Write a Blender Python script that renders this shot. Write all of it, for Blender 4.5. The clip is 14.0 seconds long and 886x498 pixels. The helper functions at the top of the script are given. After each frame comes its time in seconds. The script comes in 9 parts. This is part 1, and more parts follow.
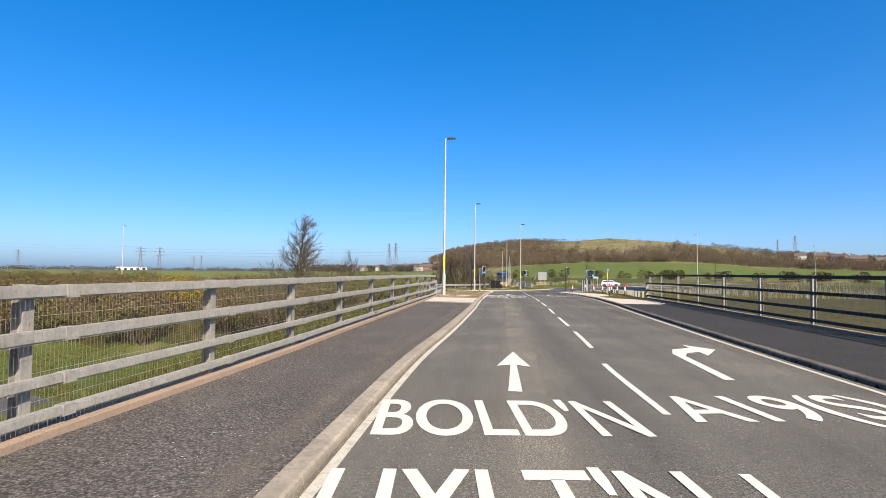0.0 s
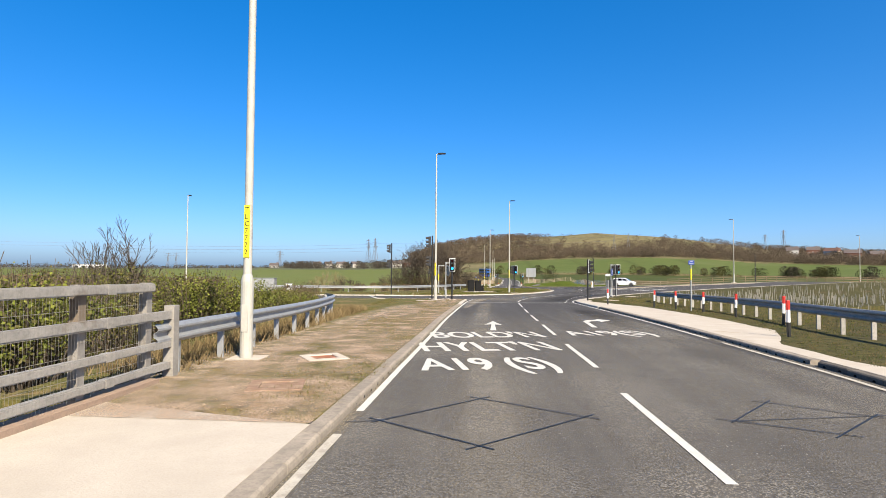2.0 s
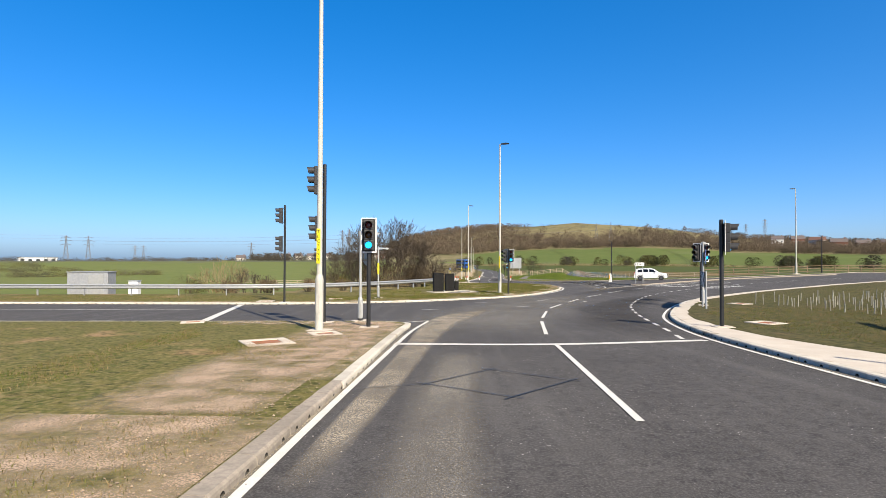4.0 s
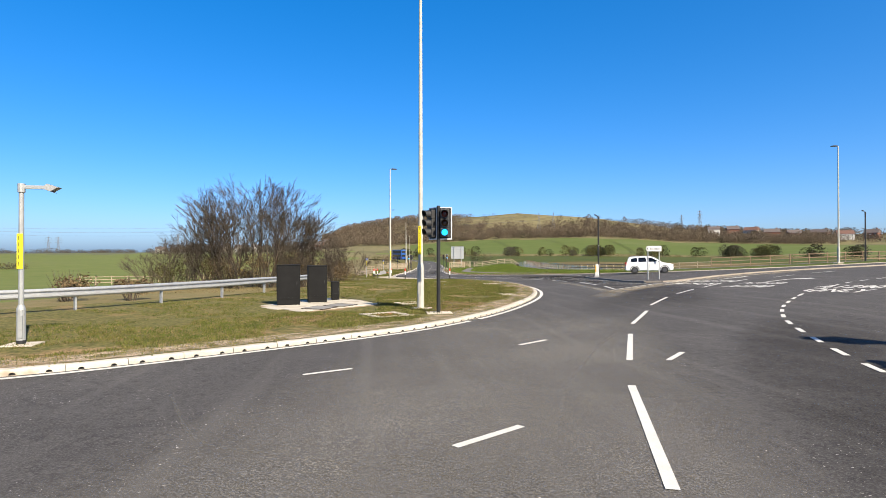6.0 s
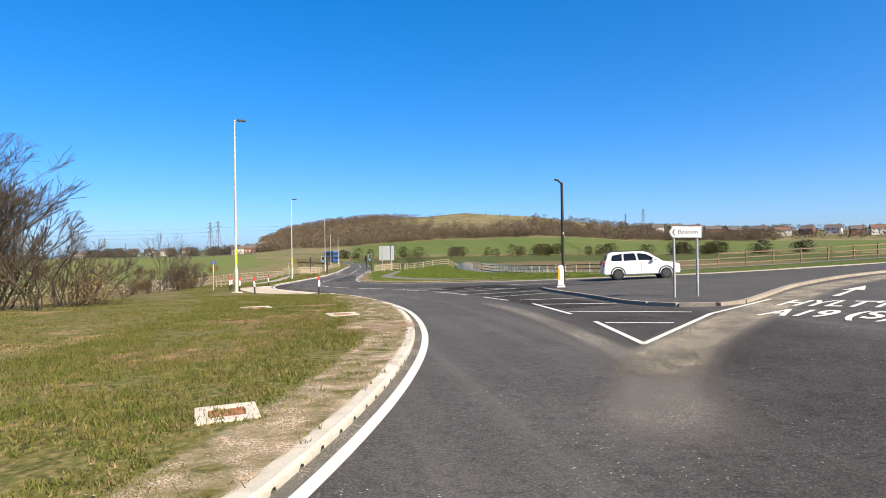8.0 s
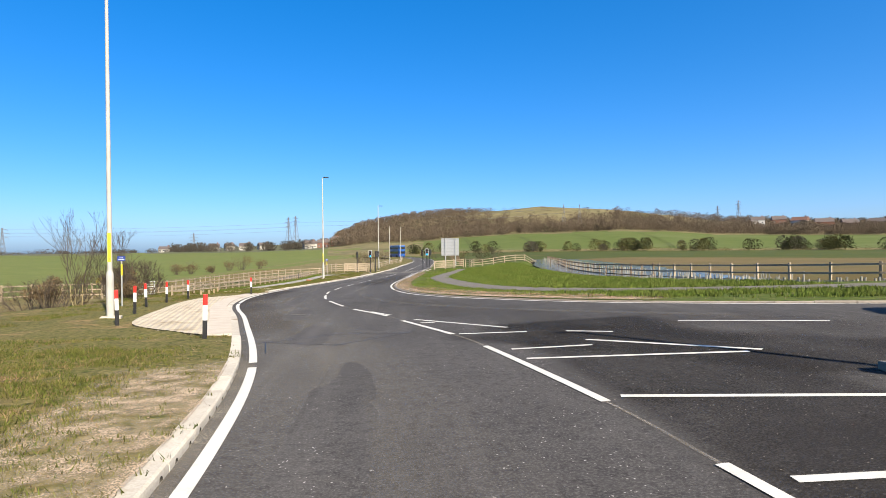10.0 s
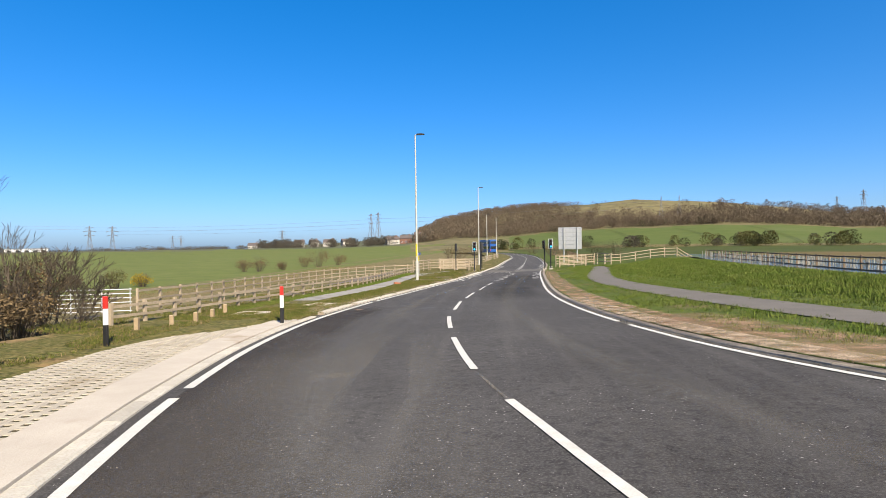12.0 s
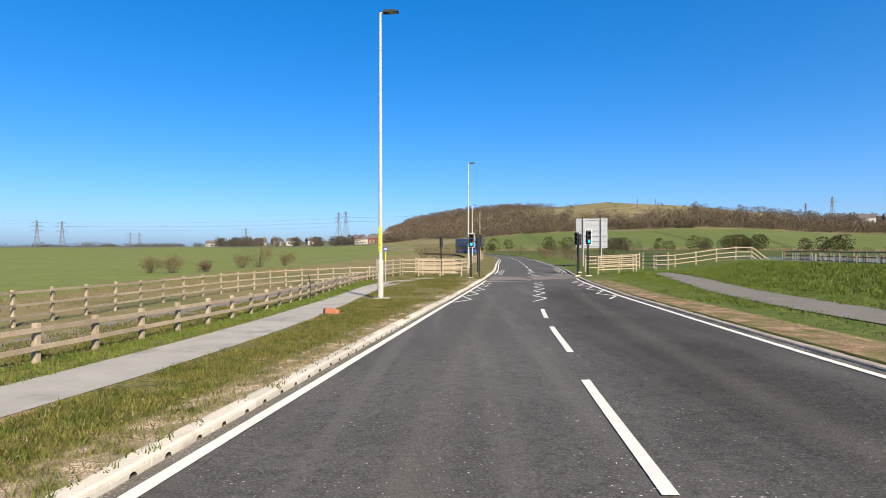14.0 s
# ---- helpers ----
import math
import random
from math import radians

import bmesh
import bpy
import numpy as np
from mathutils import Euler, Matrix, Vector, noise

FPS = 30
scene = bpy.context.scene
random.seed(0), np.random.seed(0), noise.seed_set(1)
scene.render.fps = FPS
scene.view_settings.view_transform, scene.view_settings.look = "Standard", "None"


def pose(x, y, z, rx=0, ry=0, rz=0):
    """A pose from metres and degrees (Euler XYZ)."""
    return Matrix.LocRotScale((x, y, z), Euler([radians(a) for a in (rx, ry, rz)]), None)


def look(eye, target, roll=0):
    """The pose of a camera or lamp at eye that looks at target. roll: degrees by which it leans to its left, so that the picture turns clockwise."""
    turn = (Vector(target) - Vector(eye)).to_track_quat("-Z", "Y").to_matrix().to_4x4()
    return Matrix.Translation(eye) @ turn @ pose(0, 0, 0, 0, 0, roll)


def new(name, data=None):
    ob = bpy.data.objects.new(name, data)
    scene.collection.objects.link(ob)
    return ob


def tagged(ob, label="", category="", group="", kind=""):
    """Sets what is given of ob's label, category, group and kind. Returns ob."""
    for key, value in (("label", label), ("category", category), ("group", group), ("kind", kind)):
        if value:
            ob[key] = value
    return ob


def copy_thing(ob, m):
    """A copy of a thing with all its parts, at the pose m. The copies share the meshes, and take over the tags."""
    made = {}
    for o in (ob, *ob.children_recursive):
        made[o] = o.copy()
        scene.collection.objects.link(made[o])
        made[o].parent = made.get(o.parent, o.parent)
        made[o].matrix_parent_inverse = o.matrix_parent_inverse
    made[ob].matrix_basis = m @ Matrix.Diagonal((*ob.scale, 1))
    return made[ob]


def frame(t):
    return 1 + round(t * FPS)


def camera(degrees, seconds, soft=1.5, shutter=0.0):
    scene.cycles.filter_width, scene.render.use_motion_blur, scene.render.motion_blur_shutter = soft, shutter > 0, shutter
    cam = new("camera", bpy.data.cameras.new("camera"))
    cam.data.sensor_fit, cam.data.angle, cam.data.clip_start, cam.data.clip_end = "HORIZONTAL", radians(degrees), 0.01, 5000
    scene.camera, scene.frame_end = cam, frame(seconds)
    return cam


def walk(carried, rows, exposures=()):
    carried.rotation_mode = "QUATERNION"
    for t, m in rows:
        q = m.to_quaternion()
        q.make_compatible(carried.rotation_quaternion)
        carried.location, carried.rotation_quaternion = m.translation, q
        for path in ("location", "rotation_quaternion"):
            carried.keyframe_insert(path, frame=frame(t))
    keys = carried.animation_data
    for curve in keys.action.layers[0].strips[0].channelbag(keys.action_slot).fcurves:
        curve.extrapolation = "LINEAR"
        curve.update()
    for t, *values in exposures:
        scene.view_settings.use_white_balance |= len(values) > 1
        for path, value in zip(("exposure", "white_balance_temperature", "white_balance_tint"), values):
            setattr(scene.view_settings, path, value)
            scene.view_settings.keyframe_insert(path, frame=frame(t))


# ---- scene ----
cam = camera(76.1, 14.0, soft=0.65)

# seconds, place, tilt, lean, heading
PATH = [
    (0.0, 0.000, 0.000, 1.701, 92.320, -0.680, 3.112),
    (0.5, 0.447, 7.455, 1.723, 92.272, -0.563, 2.672),
    (1.0, 0.975, 14.823, 1.740, 92.213, -0.534, 2.281),
    (1.5, 1.383, 22.099, 1.737, 92.078, -0.397, 1.862),
    (2.0, 1.769, 29.985, 1.723, 91.973, -0.444, 1.451),
    (2.2, 1.945, 33.053, 1.706, 91.926, -0.455, 1.336),
    (2.5, 2.184, 37.498, 1.667, 91.857, -0.441, 1.103),
    (3.0, 2.543, 44.536, 1.562, 91.721, -0.356, 0.580),
    (3.5, 2.909, 51.215, 1.422, 91.507, -0.241, -0.054),
    (4.0, 3.341, 57.658, 1.269, 91.165, -0.142, -0.742),
    (4.3, 3.660, 61.469, 1.182, 90.873, -0.111, -1.152),
    (4.5, 3.904, 64.001, 1.128, 90.636, -0.108, -1.418),
    (5.0, 4.507, 70.202, 1.000, 90.471, -0.210, -2.418),
    (5.5, 5.391, 75.715, 0.862, 90.484, 0.008, -3.731),
    (6.0, 6.822, 81.822, 0.709, 90.323, 0.055, -6.599),
    (6.5, 8.346, 87.012, 0.548, 90.343, 0.193, -8.939),
    (7.0, 10.385, 92.459, 0.436, 90.440, 0.462, -10.163),
    (7.5, 12.113, 96.923, 0.401, 90.436, 0.640, -11.133),
    (8.0, 13.830, 101.430, 0.384, 90.424, 0.849, -11.751),
    (8.5, 15.406, 106.011, 0.366, 90.390, 1.026, -11.692),
    (9.0, 16.710, 110.697, 0.328, 90.324, 1.110, -10.628),
    (9.5, 17.610, 115.520, 0.253, 90.210, 1.039, -8.233),
    (9.8, 17.893, 118.506, 0.202, 90.114, 0.892, -6.000),
    (10.0, 17.959, 120.544, 0.169, 90.036, 0.743, -4.141),
    (10.5, 17.518, 125.782, 0.080, 89.865, 0.580, 0.015),
    (11.0, 16.567, 131.086, -0.076, 89.794, 0.483, 2.170),
    (11.5, 15.438, 135.907, -0.249, 89.835, 0.728, 3.215),
    (12.0, 14.221, 140.877, -0.388, 89.805, 0.832, 3.924),
    (12.5, 13.149, 145.540, -0.532, 89.733, 0.445, 4.009),
    (13.0, 12.308, 150.694, -0.680, 89.719, 0.452, 3.652),
    (13.5, 11.973, 156.167, -0.808, 89.801, 0.086, 2.424),
    (14.0, 11.982, 162.133, -0.966, 89.942, 0.045, 0.820),
]
walk(cam, [(r[0], pose(*r[1:])) for r in PATH], [(0.0, 1.1), (5.0, 1.1), (6.5, 1.18), (10.8, 1.2), (12.0, 1.08), (14.0, 1.08)])

# ---- light ----
SUN_FROM = radians(152)          # clockwise from +y
SUN_UP = radians(38)
world = bpy.data.worlds.new("sky")
scene.world = world
world.use_nodes = True
wn, wl = world.node_tree.nodes, world.node_tree.links
sky = wn.new("ShaderNodeTexSky")
sky.sky_type = "NISHITA"
sky.sun_disc = False
sky.sun_elevation, sky.sun_rotation = SUN_UP, SUN_FROM
sky.altitude, sky.air_density, sky.dust_density, sky.ozone_density = 600, 0.7, 2.5, 1.0
deep = wn.new("ShaderNodeHueSaturation")
deep.inputs["Hue"].default_value, deep.inputs["Saturation"].default_value = 0.5, 1.506
tint = wn.new("ShaderNodeMix")
tint.data_type, tint.blend_type = "RGBA", "MULTIPLY"
tint.inputs["Factor"].default_value, tint.inputs["B"].default_value = 1.0, (0.78, 0.875, 1.045, 1)
soft = wn.new("ShaderNodeGamma")
soft.inputs["Gamma"].default_value = 0.714
wl.new(sky.outputs[0], soft.inputs["Color"])
wl.new(soft.outputs[0], tint.inputs["A"])
wl.new(tint.outputs["Result"], deep.inputs["Color"])
wl.new(deep.outputs[0], wn["Background"].inputs[0])
wn["Background"].inputs[1].default_value = 0.15

sun = new("sun", bpy.data.lights.new("sun", "SUN"))
sun.data.energy, sun.data.angle, sun.data.color = 5.5, radians(0.53), (1.0, 0.885, 0.7)
to_sun = Vector((math.sin(SUN_FROM) * math.cos(SUN_UP), math.cos(SUN_FROM) * math.cos(SUN_UP), math.sin(SUN_UP)))
sun.matrix_world = look(to_sun * 100, (0, 0, 0))


# ---- materials ----
TONE = .71   # all surfaces a little deeper than their sample colours


def material(name, base, other=None, scale=3.0, rough=0.8, metal=0.0, bump=0.0, bump_scale=60.0, spots=None, spot_scale=0.35, spot_at=0.58, spot_soft=0.08,
             fine=None, fine_scale=90.0, fine_mix=0.5, detail=6.0, per_object=0.0, per_island=0.0, spec=None, stretch=(1, 1, 1), chips=None, mottle=None, streak=None):
    """Two-scale procedural surface: base and other mixed by noise, larger spots over it, fine grain, bump."""
    base, other, spots, fine = [tuple(TONE * v for v in c) if c else None for c in (base, other, spots, fine)]
    mottle, streak = [(tuple(TONE * v for v in m[0]), *m[1:]) if m else None for m in (mottle, streak)]
    mat = bpy.data.materials.new(name)
    mat.use_nodes = True
    nt = mat.node_tree
    n, l = nt.nodes, nt.links
    bsdf = n["Principled BSDF"]
    bsdf.inputs["Roughness"].default_value = rough
    bsdf.inputs["Metallic"].default_value = metal
    bsdf.inputs["Specular IOR Level"].default_value = spec if spec is not None else .1 if rough >= .9 else .4
    geo = n.new("ShaderNodeNewGeometry")
    vec = n.new("ShaderNodeVectorMath")
    vec.operation = "MULTIPLY"
    vec.inputs[1].default_value = stretch
    l.new(geo.outputs["Position"], vec.inputs[0])

    def grain(s, d=detail, r=0.6):
        t = n.new("ShaderNodeTexNoise")
        t.inputs["Scale"].default_value, t.inputs["Detail"].default_value, t.inputs["Roughness"].default_value = s, d, r
        l.new(vec.outputs[0], t.inputs["Vector"])
        return t.outputs["Fac"]

    def ramp(src, a, b):
        m = n.new("ShaderNodeMapRange")
        m.inputs["From Min"].default_value, m.inputs["From Max"].default_value = a, b
        l.new(src, m.inputs["Value"])
        return m.outputs[0]

    def mix(fac, a, b):
        m = n.new("ShaderNodeMix")
        m.data_type = "RGBA"
        if isinstance(fac, float):
            m.inputs["Factor"].default_value = fac
        else:
            l.new(fac, m.inputs["Factor"])
        for sock, v in ((m.inputs["A"], a), (m.inputs["B"], b)):
            if isinstance(v, tuple):
                sock.default_value = (*v, 1)
            else:
                l.new(v, sock)
        return m.outputs["Result"]

    col = base
    if other:
        col = mix(ramp(grain(scale), 0.35, 0.65), base, other)
    if spots:
        col = mix(ramp(grain(spot_scale, 4.0), spot_at, spot_at + spot_soft), col, spots)
    for extra in (mottle, streak):
        # mottling: (colour, scale, amount, from, to); streaks the same, drawn out along the road
        if extra:
            t = n.new("ShaderNodeTexNoise")
            t.inputs["Scale"].default_value, t.inputs["Detail"].default_value = extra[1], 3.0
            long = n.new("ShaderNodeVectorMath")
            long.operation = "MULTIPLY"
            long.inputs[1].default_value = (1, .03, 1) if extra is streak else (1, 1, 1)
            l.new(geo.outputs["Position"], long.inputs[0])
            l.new(long.outputs[0], t.inputs["Vector"])
            f = n.new("ShaderNodeMath")
            f.operation = "MULTIPLY"
            f.inputs[1].default_value = extra[2]
            l.new(ramp(t.outputs["Fac"], extra[3], extra[4]), f.inputs[0])
            col = mix(f.outputs[0], col, extra[0])
    if fine:
        f = n.new("ShaderNodeMath")
        f.operation = "MULTIPLY"
        f.inputs[1].default_value = fine_mix
        l.new(ramp(grain(fine_scale, 3.0), 0.45, 0.7), f.inputs[0])
        col = mix(f.outputs[0], col, fine)
    if chips:
        # sparse pale chippings, thicker in some stretches
        here = n.new("ShaderNodeMath")
        here.operation = "MULTIPLY"
        l.new(ramp(grain(chips[1], 1.0), 0.71, 0.75), here.inputs[0])
        l.new(ramp(grain(0.7, 3.0), 0.42, 0.6), here.inputs[1])
        col = mix(here.outputs[0], col, chips[0])
    if per_object or per_island:
        if per_object:
            rnd = n.new("ShaderNodeObjectInfo").outputs["Random"]
        else:
            rnd = geo.outputs["Random Per Island"]
        amount = per_object or per_island
        hsv = n.new("ShaderNodeHueSaturation")
        mr = n.new("ShaderNodeMapRange")
        mr.inputs["To Min"].default_value, mr.inputs["To Max"].default_value = 1 - amount, 1 + amount
        l.new(rnd, mr.inputs["Value"])
        l.new(mr.outputs[0], hsv.inputs["Value"])
        if isinstance(col, tuple):
            hsv.inputs["Color"].default_value = (*col, 1)
        else:
            l.new(col, hsv.inputs["Color"])
        col = hsv.outputs[0]
    if isinstance(col, tuple):
        bsdf.inputs["Base Color"].default_value = (*col, 1)
    else:
        l.new(col, bsdf.inputs["Base Color"])
    if bump:
        b = n.new("ShaderNodeBump")
        b.inputs["Strength"].default_value, b.inputs["Distance"].default_value = bump, 0.02
        l.new(grain(bump_scale, 3.0), b.inputs["Height"])
        l.new(b.outputs[0], bsdf.inputs["Normal"])
    return mat


def glow(name, colour, strength):
    mat = bpy.data.materials.new(name)
    mat.use_nodes = True
    bsdf = mat.node_tree.nodes["Principled BSDF"]
    bsdf.inputs["Base Color"].default_value = (*colour, 1)
    bsdf.inputs["Emission Color"].default_value = (*colour, 1)
    bsdf.inputs["Emission Strength"].default_value = strength
    return mat


M_ASPHALT = material("asphalt", (0.064, 0.0595, 0.0565), (0.082, 0.0765, 0.0725), 0.9, 0.88, bump=0.6, bump_scale=70, fine=(0.2, 0.188, 0.176), fine_scale=40, spec=0.12, chips=((0.42, 0.4, 0.37), 30.0),
                     fine_mix=0.5, spots=(0.105, 0.098, 0.092), spot_scale=0.14, spot_at=0.52, spot_soft=0.25, mottle=((0.032, 0.03, 0.029), 8.0, .6, .46, .68), streak=((0.12, 0.112, 0.104), 2.2, .5, .5, .68))
M_FOOTWAY = material("footway_asphalt", (0.06, 0.051, 0.047), (0.085, 0.073, 0.067), 0.7, 0.95, bump=0.8, bump_scale=40, fine=(0.33, 0.295, 0.27), fine_scale=34, spec=0.15,
                     fine_mix=0.62, spots=(0.12, 0.102, 0.09), spot_scale=0.35, spot_at=0.54, spot_soft=.2, mottle=((0.03, 0.026, 0.025), 9.0, .6, .45, .68), chips=((0.5, 0.47, 0.43), 30.0))
M_BLACKTOP = material("newer_black_asphalt", (0.03, 0.028, 0.028), (0.042, 0.039, 0.038), 0.9, 0.95, bump=0.8, bump_scale=45, fine=(0.14, 0.13, 0.125), fine_scale=34, spec=0.12, fine_mix=0.5)
M_PATH = material("path_asphalt", (0.19, 0.17, 0.148), (0.15, 0.135, 0.118), 1.2, 0.9, bump=0.3, bump_scale=90, fine=(0.23, 0.22, 0.21), fine_scale=80)
M_PALEPATH = material("dusty_pale_path", (0.36, 0.34, 0.305), (0.29, 0.272, 0.245), 1.2, 0.9, bump=0.3, bump_scale=90, fine=(0.4, 0.38, 0.34), fine_scale=80, spots=(0.24, 0.225, 0.2), spot_scale=0.8, spot_at=.56)
M_CONCRETE = material("pale_concrete", (0.6, 0.535, 0.45), (0.53, 0.468, 0.39), 1.6, 0.9, bump=0.25, bump_scale=50, fine=(0.45, 0.38, 0.29), fine_scale=45, fine_mix=0.35,
                      spots=(0.42, 0.34, 0.25), spot_scale=0.5, spot_at=0.62)
M_KERB = material("kerb_concrete", (0.6, 0.555, 0.475), (0.52, 0.478, 0.405), 4.0, 0.9, bump=0.25, bump_scale=60, fine=(0.33, 0.28, 0.21), fine_scale=40, fine_mix=0.4,
                  per_object=0.12, spots=(0.3, 0.24, 0.17), spot_scale=0.9, spot_at=0.6)
M_OLDKERB = material("weathered_kerb_concrete", (0.4, 0.345, 0.28), (0.31, 0.268, 0.218), 3.0, 0.92, bump=0.4, bump_scale=50, fine=(0.24, 0.2, 0.165), fine_scale=30, fine_mix=0.5, per_object=0.1,
                     mottle=((0.22, 0.19, 0.16), 12.0, .5, .48, .7))
M_PAINT = material("road_paint", (0.74, 0.715, 0.65), (0.64, 0.615, 0.55), 5.0, 0.7, bump=0.2, bump_scale=120, fine=(0.35, 0.34, 0.32), fine_scale=55, fine_mix=0.35)
M_MUD = material("dry_mud", (0.4, 0.295, 0.2), (0.31, 0.225, 0.15), 1.3, 0.95, bump=0.9, bump_scale=14, fine=(0.45, 0.35, 0.25), fine_scale=30, fine_mix=0.5,
                 spots=(0.13, 0.13, 0.05), spot_scale=0.45, spot_at=0.56)
M_VERGE = material("short_grass", (0.08, 0.092, 0.02), (0.15, 0.128, 0.04), 3.4, 0.95, bump=1.0, bump_scale=18, fine=(0.3, 0.235, 0.11), fine_scale=11, fine_mix=0.65,
                   spots=(0.3, 0.195, 0.1), spot_scale=0.42, spot_at=0.56, spot_soft=0.1, mottle=((0.03, 0.036, 0.01), 6.5, .75, .48, .66))
M_RUSTIC = material("rough_olive_grass", (0.055, 0.06, 0.018), (0.1, 0.085, 0.032), 2.4, 0.95, bump=1.0, bump_scale=16, fine=(0.17, 0.135, 0.06), fine_scale=9, fine_mix=0.55,
                    spots=(0.13, 0.09, 0.05), spot_scale=0.5, spot_at=0.58, spot_soft=0.12, mottle=((0.022, 0.026, 0.009), 5.0, .75, .46, .66))
M_LUSH = material("lush_grass", (0.06, 0.1, 0.013), (0.11, 0.135, 0.026), 2.2, 0.95, bump=1.0, bump_scale=14, fine=(0.15, 0.15, 0.05), fine_scale=12, fine_mix=0.5,
                  spots=(0.15, 0.125, 0.055), spot_scale=0.25, spot_at=0.6, mottle=((0.024, 0.036, 0.008), 4.0, .7, .48, .66))
M_PASTURE = material("pale_pasture", (0.128, 0.158, 0.036), (0.158, 0.176, 0.05), 0.09, 0.95, bump=0.6, bump_scale=6, fine=(0.18, 0.17, 0.065), fine_scale=1.2, fine_mix=0.35,
                     spots=(0.155, 0.165, 0.052), spot_scale=0.012, spot_at=0.52, spot_soft=0.15, mottle=((0.085, 0.12, 0.028), .35, .5, .45, .65))
M_SCRUBLAND = material("scrubby_olive_ground", (0.05, 0.052, 0.017), (0.076, 0.06, 0.026), 0.5, 0.95, bump=1.0, bump_scale=9, fine=(0.145, 0.118, 0.06), fine_scale=6, fine_mix=0.5,
                       spots=(0.045, 0.05, 0.017), spot_scale=0.15, spot_at=0.52, spot_soft=0.1, mottle=((0.03, 0.032, 0.012), 1.6, .7, .46, .64))
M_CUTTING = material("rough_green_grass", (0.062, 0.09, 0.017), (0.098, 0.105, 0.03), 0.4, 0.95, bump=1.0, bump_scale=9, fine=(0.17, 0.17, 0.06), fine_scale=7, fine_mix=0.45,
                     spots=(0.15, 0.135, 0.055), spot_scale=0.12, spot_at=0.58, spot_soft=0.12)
# dark kerb concrete with the shade on the right-hand kerb put into its colour
M_SHADEKERB = material("dark_shaded_kerb", (0.11, 0.098, 0.085), (0.16, 0.14, 0.12), 3.0, 0.92, bump=0.4, bump_scale=50, fine=(0.24, 0.21, 0.17), fine_scale=30, fine_mix=0.4, per_object=0.15)
M_ROUGH = material("dry_rough_grass", (0.2, 0.16, 0.075), (0.14, 0.125, 0.05), 0.6, 0.95, bump=1.0, bump_scale=9, fine=(0.3, 0.24, 0.13), fine_scale=8, fine_mix=0.5,
                   spots=(0.09, 0.1, 0.035), spot_scale=0.1, spot_at=0.55, spot_soft=0.1)
M_CROP = material("green_crop", (0.088, 0.124, 0.028), (0.112, 0.138, 0.037), 0.09, 0.95, bump=0.6, bump_scale=6, fine=(0.13, 0.14, 0.05), fine_scale=1.2, fine_mix=0.4,
                  spots=(0.125, 0.145, 0.052), spot_scale=0.012, spot_at=0.52, spot_soft=0.15)
M_SOIL = material("brown_field", (0.17, 0.122, 0.055), (0.13, 0.1, 0.04), 0.15, 0.95, bump=0.6, bump_scale=5, fine=(0.13, 0.13, 0.05), fine_scale=0.8, fine_mix=0.5)
M_HILL = material("hill_pasture", (0.235, 0.195, 0.1), (0.17, 0.15, 0.072), 0.05, 0.95, fine=(0.12, 0.11, 0.05), fine_scale=0.25, fine_mix=0.45,
                  spots=(0.14, 0.13, 0.06), spot_scale=0.015, spot_at=0.52, mottle=((0.1, 0.085, 0.045), .09, .6, .5, .64))
M_LOWCROP = material("dark_green_crop", (0.056, 0.078, 0.016), (0.078, 0.09, 0.022), 0.12, 0.95, bump=0.6, bump_scale=6, fine=(0.1, 0.095, 0.035), fine_scale=1.5, fine_mix=0.4, spots=(0.12, 0.1, 0.04), spot_scale=0.02, spot_at=.6, spot_soft=.1)
M_FAR = material("distant_land", (0.13, 0.13, 0.075), (0.1, 0.11, 0.06), 0.01, 0.95, fine=(0.09, 0.09, 0.06), fine_scale=0.05)
M_SEA = material("sea", (0.06, 0.13, 0.22), (0.05, 0.11, 0.2), 0.002, 0.35)
M_GALV = material("galvanised_steel", (0.52, 0.53, 0.53), (0.43, 0.44, 0.45), 5.0, 0.5, 0.55, bump=0.05, fine=(0.36, 0.36, 0.36), fine_scale=25, fine_mix=0.4)
M_OLDSTEEL = material("weathered_steel", (0.42, 0.395, 0.355), (0.33, 0.31, 0.28), 4.0, 0.7, 0.05, bump=0.1, fine=(0.2, 0.19, 0.17), fine_scale=22, fine_mix=0.5,
                      spots=(0.22, 0.17, 0.12), spot_scale=1.2, spot_at=0.62)
# dark cover frames; on the right parapet the near-black stands for the rails' shaded side
M_DARKSTEELSHADE = material("dark_steel_and_rail_shade", (0.042, 0.033, 0.026), (0.07, 0.056, 0.044), 4.0, 0.85, 0.0, bump=0.1, fine=(0.24, 0.2, 0.155), fine_scale=22, fine_mix=0.4, spec=.1)
M_BLACK = material("black_paint", (0.012, 0.012, 0.013), (0.02, 0.02, 0.02), 6.0, 0.45)
M_SOOT = material("matt_black_plastic", (0.016, 0.016, 0.017), None, 1, 0.6)
M_WHITE = material("white_plastic", (0.8, 0.8, 0.8), (0.72, 0.72, 0.71), 3.0, 0.45)
M_RED = material("red_reflector", (0.6, 0.03, 0.02), (0.5, 0.03, 0.02), 6.0, 0.4)
M_YELLOW = material("yellow_plate", (0.8, 0.68, 0.02), None, 1, 0.5)
M_BLUE = material("blue_plate", (0.018, 0.05, 0.26), None, 1, 0.45)
M_BRICK = material("red_clay", (0.4, 0.16, 0.09), (0.32, 0.13, 0.075), 8.0, 0.9, bump=0.4, bump_scale=70)
M_HOLE = material("drain_dark", (0.06, 0.057, 0.052), None, 1, 0.9)


